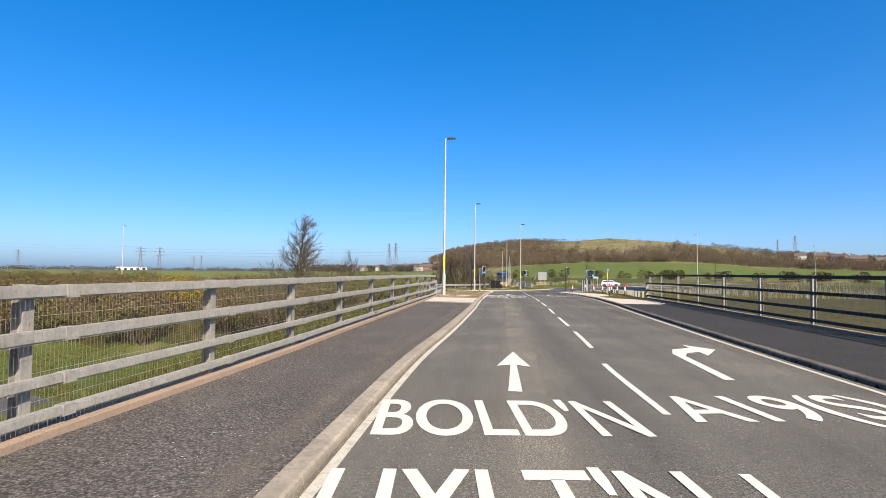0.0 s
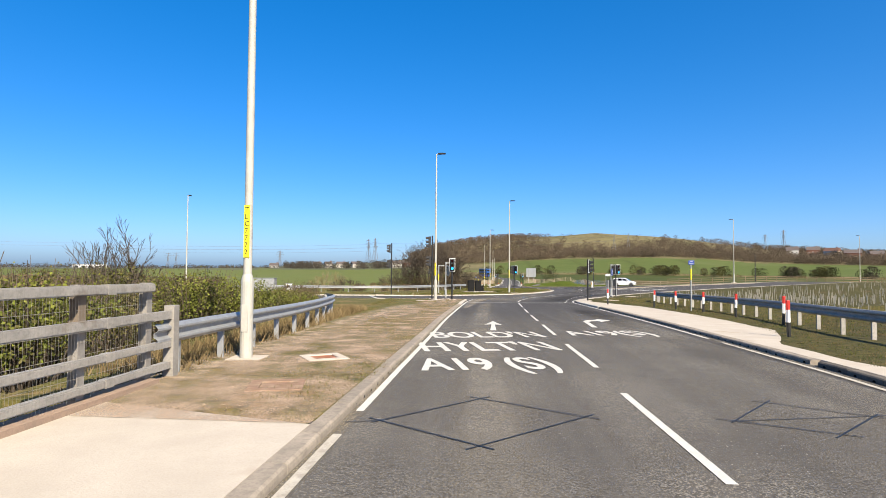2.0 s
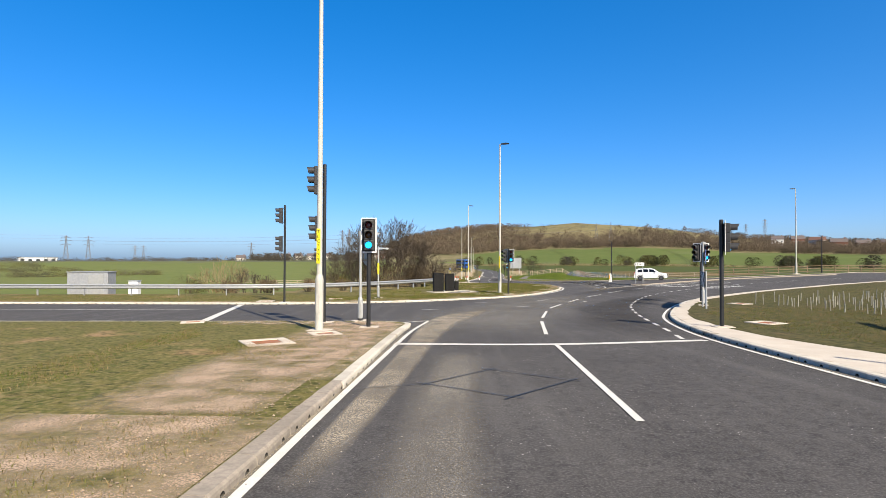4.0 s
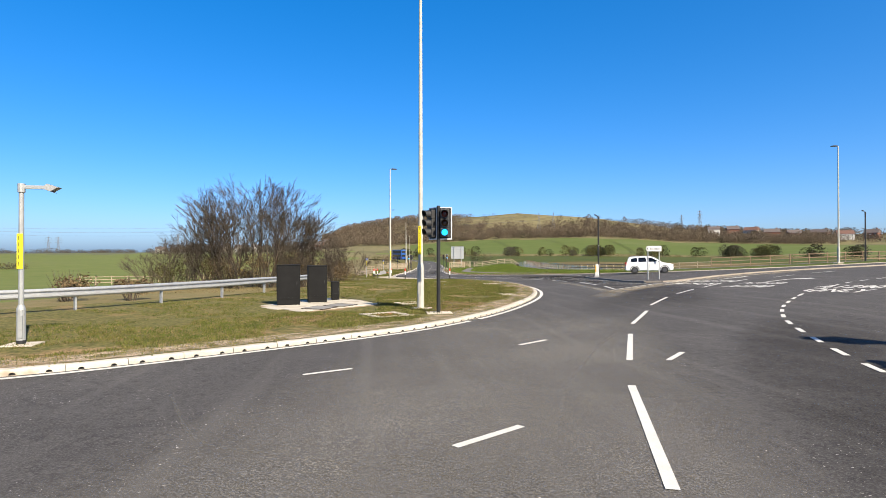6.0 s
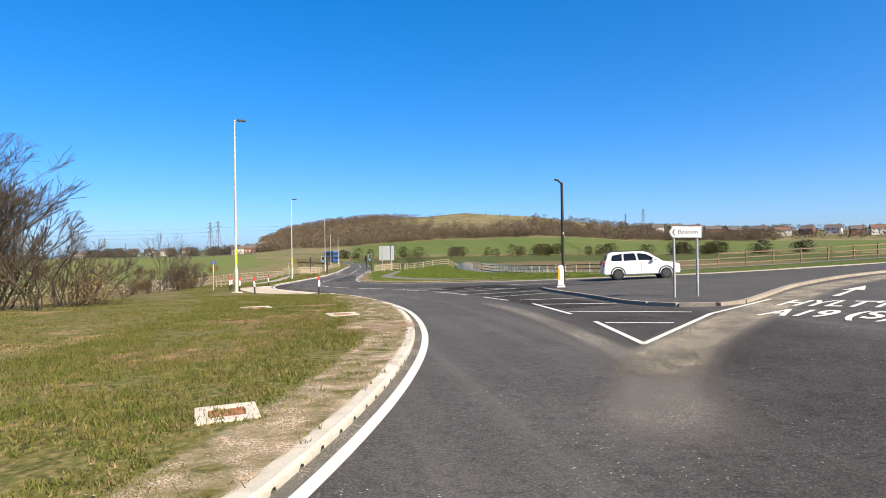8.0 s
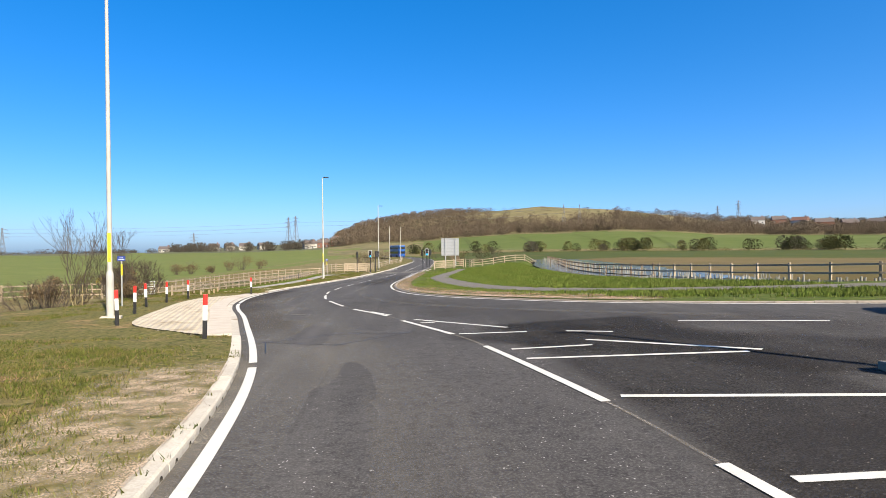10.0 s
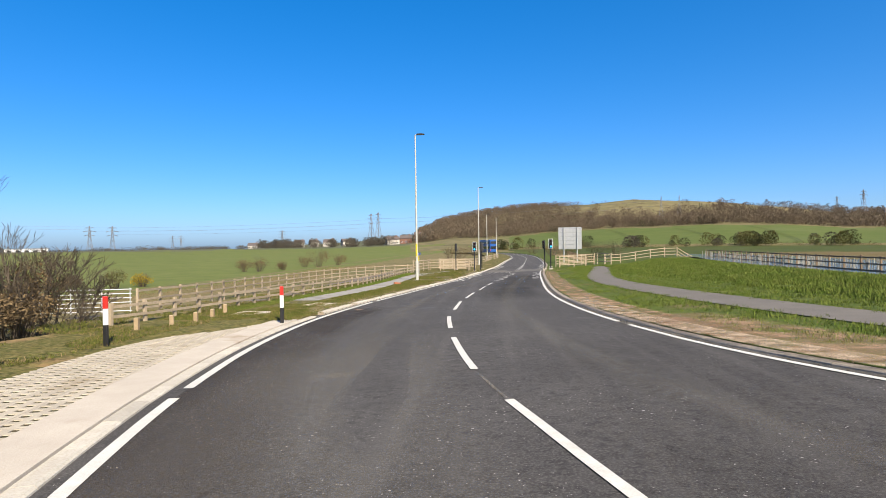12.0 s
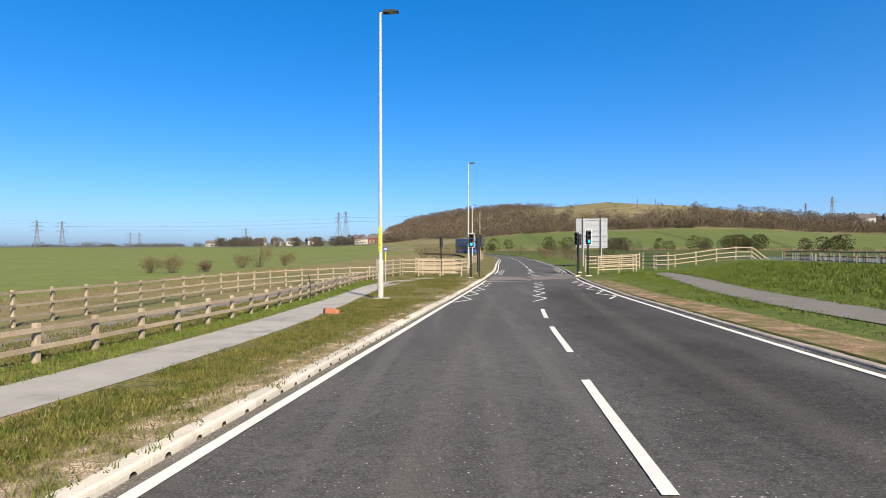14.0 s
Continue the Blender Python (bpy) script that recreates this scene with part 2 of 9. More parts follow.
# ---- the lie of the land ----
def along(v, table):
    """Smooth run through a table of (at, value)."""
    if v <= table[0][0]:
        return table[0][1]
    for (a, p), (b, q) in zip(table, table[1:]):
        if v <= b:
            return p + (q - p) * (v - a) / (b - a)
    return table[-1][1]


def ease(a, b, v):
    q = min(max((v - a) / (b - a), 0.0), 1.0)
    return q * q * (3 - 2 * q)


FALL = [(-40, 0), (0, 0), (15, .03), (30, .02), (40, -.06), (50, -.24), (60, -.48), (70, -.7), (80, -.95), (90, -1.22), (100, -1.32), (110, -1.38), (120, -1.52), (130, -1.76),
        (140, -2.06), (150, -2.36), (160, -2.6), (170, -2.8), (185, -3.05), (205, -3.15), (260, -3.0), (400, -2.0)]
AXIS = [(-40, -2.5), (0, 0), (40, 2.2), (60, 3.5), (70, 4.5), (80, 6.4), (90, 9.4), (100, 13.3), (110, 16.5), (120, 17.95), (130, 16.8), (140, 14.5), (150, 12.4), (160, 11.95),
        (170, 12.6), (185, 14.5), (205, 17.4), (260, 24)]


def gz(x, y):
    """Height of the road surface, carried on sideways."""
    return along(y, FALL) + ease(80, 105, y) * .04 * min(max(0.0, x - along(y, AXIS)), 40)


HUB = (13.0, 150.0)
POND = -1.95
POND_EDGE = [(142, 35.4), (145, 33.6), (150, 32.5), (158, 32.0), (168, 32.2), (177, 32.6), (190, 34.6), (206, 38.5), (224, 42)]
# bearing from the hub (degrees clockwise from +y) and how high the skyline stands there (rise over run)
SKYLINE = [(-60, -.004), (-34, -.004), (-28, -.002), (-23, .001), (-19, .006), (-14.5, .010), (-10, .014), (-6.5, .022), (-3.6, .044), (.9, .058), (5.4, .067), (11, .070), (15, .075),
           (21, .067), (24, .064), (27.6, .054), (31, .044), (34, .038), (40, .031), (48, .028), (60, .024), (75, .02), (100, .0)]
FOOT = [(-60, 0), (-12, .002), (-6, .010), (-3, .017), (2.6, .018), (6, .0235), (12.5, .030), (18.6, .032), (23.3, .034), (27.6, .030), (31.6, .023), (38, .018), (48, .014), (70, .008), (100, .0)]


def land(x, y):
    """Height of the open ground."""
    dx, dy = x - HUB[0], y - HUB[1]
    r, az = math.hypot(dx, dy), math.degrees(math.atan2(dx, dy))
    base = gz(min(max(x, -60), 60), min(max(y, -40), 330)) - 0.30
    # the old road in a cutting under the bridge
    dip = (1 - ease(34, 70, y)) * (1 - ease(30, 75, -y - 20))
    base -= dip * 5.2 * max(ease(4.4, 15, -x - .06 * min(y, 40)), ease(12, 26, x - .1 * max(0, y - 10)) * .6, 0)
    side = ease(6, 20, -x) * ease(95, 112, y)
    base -= 0.5 * side
    # the hollow that holds the pond
    d = x - along(y, POND_EDGE)
    hollow = ease(-.6, 1.2, d) * (1 - ease(8, 11, d)) * ease(140, 145, y) * (1 - ease(222, 230, y))
    base += (min(base, POND - .45) - base) * hollow
    far = -3.2
    near = base + (far - base) * ease(140, 320, r)
    if r < 230:
        return near
    ridge, foot = along(az, SKYLINE), along(az, FOOT) * .88
    h_foot, h_top = foot * 490, ridge * 720
    h = near + (h_foot - far) * ease(230, 490, r) * (0.35 + 0.65 * min(1, max(0, (r - 230) / 260)))
    h += (h_top - h_foot) * ease(470, 730, r)
    h += noise.noise((x * .012, y * .012, 0)) * 3 * ease(500, 680, r) * (1 if ridge > .03 else .25)
    if r > 900:
        h += (-7 - h) * ease(900, 2600, r) * (1 if ridge < .012 else ease(1100, 3500, r))
    return h


def ground_kind(x, y):
    """Which slot of the ground's materials lies here."""
    dx, dy = x - HUB[0], y - HUB[1]
    r, az = math.hypot(dx, dy), math.degrees(math.atan2(dx, dy))
    w = noise.noise((x * .03, y * .03, 3))
    if r > 1500 and az < -5:
        return 6
    if r > 1000:
        return 5
    foot, ridge = along(az, FOOT), along(az, SKYLINE)
    if az > -9 and ridge > .02:
        if r > 478 + 14 * w - (35 if az < 2 else 0):
            return 4
        if r > 318:
            return 2 if az > 3 + 2 * w else 4 if w > -.12 else 7
        if r > 292 + 5 * w:
            return 0
    elif r > 430 + 60 * w:
        return 5
    if x > 28 and y > 128:
        return 3 if x < 70 + .35 * (y - 130) + 8 * w and r < 88 + 8 * w else 9
    if x < -2 and y > 118 + 1.1 * min(0, x + 10) + 2 * w and x < -9 + .02 * (y - 160) + w * 2:
        return 0 if -17.6 + .02 * (y - 160) + w < x < -15.4 + .02 * (y - 160) + w else 7
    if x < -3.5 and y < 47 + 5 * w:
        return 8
    if y < 62 and x < -3.5 or y < 112 and x > 9:
        return 1
    return 0


def part(name, bm, mat, parent=None, label="", smooth=False):
    me = bpy.data.meshes.new(name)
    bm.to_mesh(me)
    bm.free()
    for m in (mat if isinstance(mat, (list, tuple)) else [mat]):
        me.materials.append(m)
    if smooth:
        me.shade_smooth()
    ob = new(name, me)
    if parent:
        ob.parent = parent
    if label:
        ob["label"] = label
    return ob


# the open ground: rings round the hub, close together near it
bm = bmesh.new()
rings = [0.0]
r = 3.0
while r < 4600:
    rings.append(r)
    r += max(1.6, r * .028)
bearings = [-72 + .6 * k for k in range(241)] + [72 + 5.4 * k for k in range(1, 40)]
grid = []
for r in rings[1:]:
    row = []
    for a in bearings:
        x, y = HUB[0] + r * math.sin(radians(a)), HUB[1] + r * math.cos(radians(a))
        row.append(bm.verts.new((x, y, land(x, y))))
    grid.append(row)
for i in range(len(grid) - 1):
    for j in range(len(bearings)):
        k = (j + 1) % len(bearings)
        f = bm.faces.new((grid[i][j], grid[i + 1][j], grid[i + 1][k], grid[i][k]))
        c = f.calc_center_median()
        f.material_index = ground_kind(c.x, c.y)
hub = bm.verts.new((HUB[0], HUB[1], land(*HUB)))
for j in range(len(bearings)):
    bm.faces.new((hub, grid[0][j], grid[0][(j + 1) % len(bearings)]))
bm.normal_update()
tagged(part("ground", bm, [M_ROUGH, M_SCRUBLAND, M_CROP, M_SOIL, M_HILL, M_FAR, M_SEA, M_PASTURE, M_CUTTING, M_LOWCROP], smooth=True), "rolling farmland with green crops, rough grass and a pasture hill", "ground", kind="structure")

from mathutils.geometry import tessellate_polygon


def curve(points, step=1.0):
    """Evenly spaced points on a Catmull-Rom run through the given ones."""
    pts = [Vector(p) for p in points]
    pts = [2 * pts[0] - pts[1]] + pts + [2 * pts[-1] - pts[-2]]
    fine = []
    for a, b, c, d in zip(pts, pts[1:], pts[2:], pts[3:]):
        n = max(2, int((c - b).length / step * 3))
        for k in range(n):
            t = k / n
            fine.append(.5 * (2 * b + (c - a) * t + (2 * a - 5 * b + 4 * c - d) * t * t + (3 * b - a - 3 * c + d) * t ** 3))
    fine.append(pts[-2])
    out, want, gone = [fine[0]], step, 0.0
    for p, q in zip(fine, fine[1:]):
        seg = (q - p).length
        while seg > 0 and gone + seg >= want:
            out.append(p + (q - p) * ((want - gone) / seg))
            want += step
        gone += seg
    if (out[-1] - fine[-1]).length > step * .3:
        out.append(fine[-1])
    return out


def shifted(pts, d):
    """The run moved d to its left."""
    out = []
    for i, p in enumerate(pts):
        t = pts[min(i + 1, len(pts) - 1)] - pts[max(i - 1, 0)]
        n = Vector((-t.y, t.x)).normalized()
        out.append(Vector((p.x + n.x * d, p.y + n.y * d)))
    return out


def sheet(name, outline, lift, mat, skirt=0.0, cell=2.5, parent=None, rise=None, thick_label=""):
    """A surface within the outline that follows the lie of the road, with a skirt down its edge."""
    loop = [Vector((p[0], p[1], 0)) for p in outline]
    bm = bmesh.new()
    vs = [bm.verts.new(p) for p in loop]
    for t in tessellate_polygon([loop]):
        try:
            bm.faces.new([vs[k] for k in t])
        except ValueError:
            pass
    for axis in (0, 1):
        lo, hi = min(p[axis] for p in loop), max(p[axis] for p in loop)
        at = math.ceil(lo / cell) * cell
        while at < hi:
            co = Vector((at, 0, 0)) if axis == 0 else Vector((0, at, 0))
            bmesh.ops.bisect_plane(bm, geom=bm.verts[:] + bm.edges[:] + bm.faces[:], plane_co=co, plane_no=Vector((1, 0, 0)) if axis == 0 else Vector((0, 1, 0)), dist=1e-5)
            at += cell
    bmesh.ops.recalc_face_normals(bm, faces=bm.faces[:])
    if bm.faces and sum(f.normal.z for f in bm.faces) < 0:
        bmesh.ops.reverse_faces(bm, faces=bm.faces[:])
    rim = [e for e in bm.edges if len(e.link_faces) == 1]
    for v in bm.verts:
        v.co.z = gz(v.co.x, v.co.y) + lift + (rise(v.co.x, v.co.y) if rise else 0)
    if skirt:
        made = bmesh.ops.extrude_edge_only(bm, edges=rim)["geom"]
        for v in made:
            if isinstance(v, bmesh.types.BMVert):
                v.co.z -= skirt
    return part(name, bm, mat, parent)


def strip(pts, width, lift, name, mat, parent=None, gap=None):
    """A flat band along the run pts."""
    bm = bmesh.new()
    a, b = shifted(pts, width / 2), shifted(pts, -width / 2)
    rows = [(bm.verts.new((p.x, p.y, gz(p.x, p.y) + lift)), bm.verts.new((q.x, q.y, gz(q.x, q.y) + lift))) for p, q in zip(a, b)]
    for (p, q), (s, t) in zip(rows, rows[1:]):
        bm.faces.new((p, q, t, s))
    return part(name, bm, mat, parent)


# edge lines of the carriageways
LINE_LEFT = curve([(-1.5, -25), (-1.28, 0), (-1.2, 5), (-1.0, 10.5), (-.62, 15.4), (-.3, 20), (.1, 26.7), (.24, 30), (.46, 34.7), (.72, 39.3), (1.05, 46), (1.4, 54), (1.9, 63), (2.38, 70.5), (2.65, 74.3), (3.1, 78)], .5)
LINE_EXIT = curve([(-60, 89.6), (-30, 89.4), (-15, 89.2), (-7, 89.15), (-3.8, 89.4), (0, 90.8), (1.6, 91.45), (3.1, 92.4), (5.2, 93.9), (7.2, 95.5), (8.9, 97.3), (10.9, 100.2), (12.7, 103.6),
                   (14.1, 106.8), (15.2, 110.2), (16.0, 114), (16.45, 118.5), (16.45, 122.8), (16.1, 126.5), (15.55, 129.7), (14.8, 132.7), (13.6, 136.8), (12.4, 140.8), (11.2, 144.4),
                   (10.15, 148.3), (9.42, 152.7), (9.14, 158), (9.45, 163.5), (10.12, 169.5), (10.85, 175.2), (12.0, 184), (13.9, 197), (15.1, 206), (16.4, 216), (18.2, 236), (20.6, 262), (21.2, 285), (19.4, 308), (14.6, 328), (7.5, 345)], .5)
LINE_RIGHT = curve([(5.4, -25), (5.75, 0), (5.9, 9), (6.15, 14), (6.5, 19), (6.95, 25), (7.4, 30), (7.95, 36), (8.5, 43), (9.0, 50), (9.6, 58), (10.0, 65), (10.3, 71), (10.9, 75), (12.0, 79), (13.5, 82.6),
                    (15.3, 86.2), (17.2, 89.4), (19.1, 91.9), (23.9, 95.8), (30, 99.2), (37, 102), (60, 109)], .5)
LINE_FAR = curve([(75, 131), (58, 129), (48, 128.5), (40, 129), (35, 130.3), (30.5, 133.3), (27, 136.0), (24, 139.1), (21.9, 142.2), (20.4, 144.8), (19.3, 147.2), (18.15, 150.8), (17.4, 156), (17.15, 162),
                  (17.4, 169), (18.3, 180), (19.7, 195), (21, 205), (22.7, 219), (24.4, 240), (25.9, 262), (26.3, 285), (24.6, 309), (19.9, 330), (12.8, 348)], .5)


def xy(pts):
    return [(p.x, p.y) for p in pts]


# carriageway: one asphalt surface under the raised verges
road_outline = [(-2.2, -25)] + xy(shifted(LINE_LEFT, .45))[2:-8] + [(1.5, 76.0), (-60, 75.9)] + xy(shifted(LINE_EXIT, .45)) + \
    list(reversed(xy(shifted(LINE_FAR, .0)))) + [(75, 131), (75, 113)] + list(reversed(xy(shifted(LINE_RIGHT, -.45))))
road = tagged(sheet("road", road_outline, 0.0, M_ASPHALT, cell=1.5), "grey worn asphalt carriageway with paler wheel tracks", "road", kind="structure")

# ---- verges and footways, a kerb's height above the road ----
UP = 0.10
M_GREYSLAB = material("worn_grey_concrete", (0.3, 0.275, 0.25), (0.24, 0.22, 0.2), 1.5, 0.92, bump=.3, bump_scale=40, fine=(0.4, 0.36, 0.32), fine_scale=40, fine_mix=.4, mottle=((0.14, 0.125, 0.115), 3.0, .6, .5, .66))
KO = .1   # from the edge line to the kerb's face on the bridge side


def cut(pts, y0, y1):
    return [p for p in pts if y0 <= p.y <= y1]


def parapet_left(y):
    return along(y, [(-25, -4.6), (0, -4.2), (5, -4.07), (10, -3.66), (20, -3.2), (30, -2.8), (38, -2.6)])


def parapet_right(y):
    return along(y, [(-25, 9.2), (0, 9.9), (15, 10.4), (25, 10.85), (37, 11.7), (48, 12.6)])


KB = .2  # kerb stone's width
left_edge = shifted(LINE_LEFT, KO + KB)
low = cut(left_edge, -25, 29.9)
footway_l = tagged(sheet("footway", xy(low) + [(parapet_left(y) - .25, y) for y in (30.4, 20, 10, 0, -25)], UP, M_FOOTWAY, .4), "dark gritty asphalt footway on the bridge", "footway", kind="structure")
mid = cut(left_edge, 30.0, 36.2)
tagged(sheet("concrete_strip", [(-2.75, 30.95), (-2.75, 29.95), (-1.0, 29.3), (-.1, 28.85), (-.12, 29.9)], UP + .003, M_GREYSLAB, .0), "worn grey concrete strip across the footway", "footway", kind="structure")
slab_l = tagged(sheet("concrete_slab", xy(mid) + [(-2.6, 36.85), (-2.8, 31.05), (-.05, 30.05)], UP + .004, M_CONCRETE, .4), "pale new concrete footway slab", "footway", kind="structure")
NIB = curve([(2.0, 66), (2.22, 70.5), (2.45, 74.4), (2.58, 75.6), (2.42, 76.4), (1.7, 76.8), (.2, 76.85), (-5.5, 76.75), (-20, 76.6), (-60, 76.4)], .4)
nib_in = shifted(NIB, KB)
top = cut(left_edge, 36.3, 65.6)
verge_a = tagged(sheet("verge_mud", xy(top) + xy(nib_in) + [(-60, 68), (-14, 63), (-7, 58), (-4.8, 50), (-4.0, 36.9)], UP, M_VERGE, .8), "patchy grass and trampled earth verge beside the kerb", "verge", kind="structure")

exit_in = shifted(LINE_EXIT, .22 + KB)


def hollow_b(x, y):
    """The verge lies a little lower under the paved apron."""
    return -.09 * ease(133.2, 134.8, y) * (1 - ease(156.6, 158.2, y)) * ease(-.9, -.1, x - along(y, [(134.2, 13.5), (135.2, 12.6), (137.6, 10.2), (140.2, 9.1), (145, 7.95), (148.5, 7.15), (151.6, 6.75), (153.5, 6.9), (155, 7.7), (157.2, 8.35)]))


verge_b_outer = [(3, 342), (10, 325), (14, 308), (15, 285), (14, 262), (11.5, 236), (8.3, 214), (5.2, 200), (4.6, 182), (4.7, 168), (4.4, 158), (3.0, 148), (1.5, 138), (1.6, 126), (2.9, 117), (1.2, 111.5), (-1, 107.8), (-8, 101), (-20, 98.5), (-60, 98.5)]
verge_b = tagged(sheet("verge_grass", xy(exit_in) + verge_b_outer, UP, M_VERGE, .9, cell=1.25, rise=hollow_b), "short patchy grass verge", "verge", kind="structure")

right_in = list(reversed(shifted(LINE_RIGHT, -.22 - KB)))
rlow = cut(right_in, -25, 36)
footway_r = tagged(sheet("footway", xy(rlow) + [(parapet_right(y) + .3, y) for y in (-25, 0, 15, 25, 36)], UP, M_BLACKTOP, .4), "dark gritty asphalt footway on the bridge", "footway", kind="structure")
rtop = [p for p in right_in if p.y > 36]
edge_c = [p for p in reversed(right_in) if p.y > 30.4]
WIDE_C = [(30.4, 1.8), (32, 2.5), (36, 2.5), (38, 1.8), (39.3, .9), (41, .5), (44, .6), (46, 1.6), (48, 2.3), (56, 2.7), (65, 2.5), (72, 1.0), (78, .5), (110, .45)]
rim_c = [p.lerp(q, along(p.y, WIDE_C) + .12 * noise.noise((p.x * .7, p.y * .7, 4))) for p, q in zip(edge_c, shifted(edge_c, -1.0))]
path_c = [p for p in rim_c if p.y > 36]
verge_c = tagged(sheet("verge_grass", xy(path_c) + [(60, 106.4), (60, 84), (34, 72), (22, 63), (15, 52), (12.8, 47), (12.0, 36.1)], UP, M_RUSTIC, .9), "short patchy grass beside the roundabout", "verge", kind="structure")
band_c = tagged(sheet("concrete_footway", xy(edge_c) + list(reversed(xy(rim_c))), UP + .004, M_CONCRETE, .4), "pale concrete edging footway round the roundabout", "footway", kind="structure")

far_in = shifted(LINE_FAR, -.22 - KB)


def bank(x, y):
    """How the far verge rises to the pond's rim and falls to the water, just below the kerb's level."""
    d = x - along(y, POND_EDGE)
    crest = max(0.0, POND + .18 - gz(x, y) - UP) * ease(-9, -2.5, d) * ease(148, 162, y) * (1 - ease(206, 222, y))
    fall = 1.3 * ease(-1.7, .6, d) * ease(140, 147, y) * (1 - ease(214, 226, y))
    return crest - fall - .055


verge_d = tagged(sheet("verge_grass", xy(far_in) + [(18, 351), (25, 332), (29.6, 310), (31, 285), (30.8, 262), (30, 235), (36, 222), (44, 221), (40, 200), (36.5, 185), (34.6, 170), (34, 155), (35.5, 143), (40, 137), (58, 133.5), (75, 134)],
                       UP, M_LUSH, 1.2, cell=1.5, rise=bank), "lush green verge and bank beside the road", "verge", kind="structure")
PATH_R = curve([(60, 133.4), (46, 134.4), (38, 136.4), (32, 139.2), (27.6, 142.4), (25.2, 145.2), (23.7, 148), (22.6, 151.5), (21.95, 156), (21.55, 161), (21.35, 166), (21.35, 171), (21.75, 176.5), (22.5, 181.5), (23.6, 187), (25.2, 194), (26.6, 202)], .8)
for pth, nm in ((PATH_R, "footpath"),):
    bmh = strip(pth, 1.7, UP - .03, nm, M_PATH)
    tagged(bmh, "smooth grey asphalt footpath through the grass", "footpath", kind="structure")
PATH_L = curve([(6.55, 164.6), (6.75, 167), (7.15, 170), (7.5, 174), (7.7, 179), (7.8, 190), (9.0, 198), (11.0, 202.5)], .8)
tagged(strip(PATH_L, 1.3, UP + .008, "footpath", M_PALEPATH), "dusty grey asphalt footpath beside the fence", "footpath", kind="structure")


def faded(name, colour, grain_scale, thin, rough=.95, floor=.45, bare=.25):
    """A dusting that thins out to its edges: the run's own fade, broken up by noise."""
    colour = [TONE * c for c in colour]
    mat = bpy.data.materials.new(name)
    mat.use_nodes = True
    n, l = mat.node_tree.nodes, mat.node_tree.links
    bsdf = n["Principled BSDF"]
    bsdf.inputs["Roughness"].default_value = rough
    bsdf.inputs["Specular IOR Level"].default_value = .1
    geo, fade = n.new("ShaderNodeNewGeometry"), n.new("ShaderNodeAttribute")
    fade.attribute_name = "cover"

    def speck(scale, lo, hi, to0, to1):
        t, m = n.new("ShaderNodeTexNoise"), n.new("ShaderNodeMapRange")
        t.inputs["Scale"].default_value, t.inputs["Detail"].default_value = scale, 4.0
        l.new(geo.outputs["Position"], t.inputs["Vector"])
        l.new(t.outputs["Fac"], m.inputs["Value"])
        for k, v in zip(("From Min", "From Max", "To Min", "To Max"), (lo, hi, to0, to1)):
            m.inputs[k].default_value = v
        return m.outputs[0]

    def maths(op, a, b):
        m = n.new("ShaderNodeMath")
        m.operation = op
        for sock, v in zip(m.inputs, (a, b)):
            if isinstance(v, float):
                sock.default_value = v
            else:
                l.new(v, sock)
        m.use_clamp = True
        return m.outputs[0]

    both = maths("MULTIPLY", speck(grain_scale, .32, .66, floor, 1.0), speck(52.0, .4, .62, bare, 1.0))
    amount = maths("MULTIPLY", both, maths("MULTIPLY", fade.outputs["Fac"], thin))
    mix = n.new("ShaderNodeMix")
    mix.data_type = "RGBA"
    mix.inputs["A"].default_value = (*colour, 1)
    mix.inputs["B"].default_value = (*[c * .8 for c in colour], 1)
    l.new(speck(55.0, .4, .6, 0.0, 1.0), mix.inputs["Factor"])
    l.new(mix.outputs["Result"], bsdf.inputs["Base Color"])
    clear, blend = n.new("ShaderNodeBsdfTransparent"), n.new("ShaderNodeMixShader")
    l.new(amount, blend.inputs[0])
    l.new(clear.outputs[0], blend.inputs[1])
    l.new(bsdf.outputs[0], blend.inputs[2])
    l.new(blend.outputs[0], n["Material Output"].inputs["Surface"])
    return mat


def dusting(points, width, mat, name, label, lift=.0078, across=(0, .12, .45, .82, 1, .82, .45, .12, 0), category="road dust", ends=1.5, rise=None):
    """A ribbon of dust along the run; its cover runs from 0 at the rims to 1, and out at both ends."""
    run = curve(points, .5) if len(points) < 40 else points
    n = len(across)
    wide = width if callable(width) else (lambda t: width)
    rails = []
    total = len(run) - 1
    left, verts, faces, cover = [], [], [], []
    for i, p in enumerate(run):
        t = run[min(i + 1, total)] - run[max(i - 1, 0)]
        side = Vector((-t.y, t.x)).normalized()
        w = wide(i / total)
        edge = min(1.0, i * .5 / ends, (total - i) * .5 / ends) if ends else 1.0
        for k in range(n):
            q = Vector((p.x, p.y)) + side * (k / (n - 1) - .5) * w
            verts.append((q.x, q.y, gz(q.x, q.y) + lift + (rise(q.x, q.y) if rise else 0)))
            cover.append(across[k] * edge)
    for i in range(total):
        for k in range(n - 1):
            a = i * n + k
            faces.append((a, a + n, a + n + 1, a + 1))
    me = bpy.data.meshes.new(name)
    me.from_pydata(verts, [], faces)
    if me.polygons[0].normal.z < 0:
        me.flip_normals()
    me.attributes.new("cover", "FLOAT", "POINT").data.foreach_set("value", cover)
    me.materials.append(mat)
    return tagged(new(name, me), label, category, kind="structure")


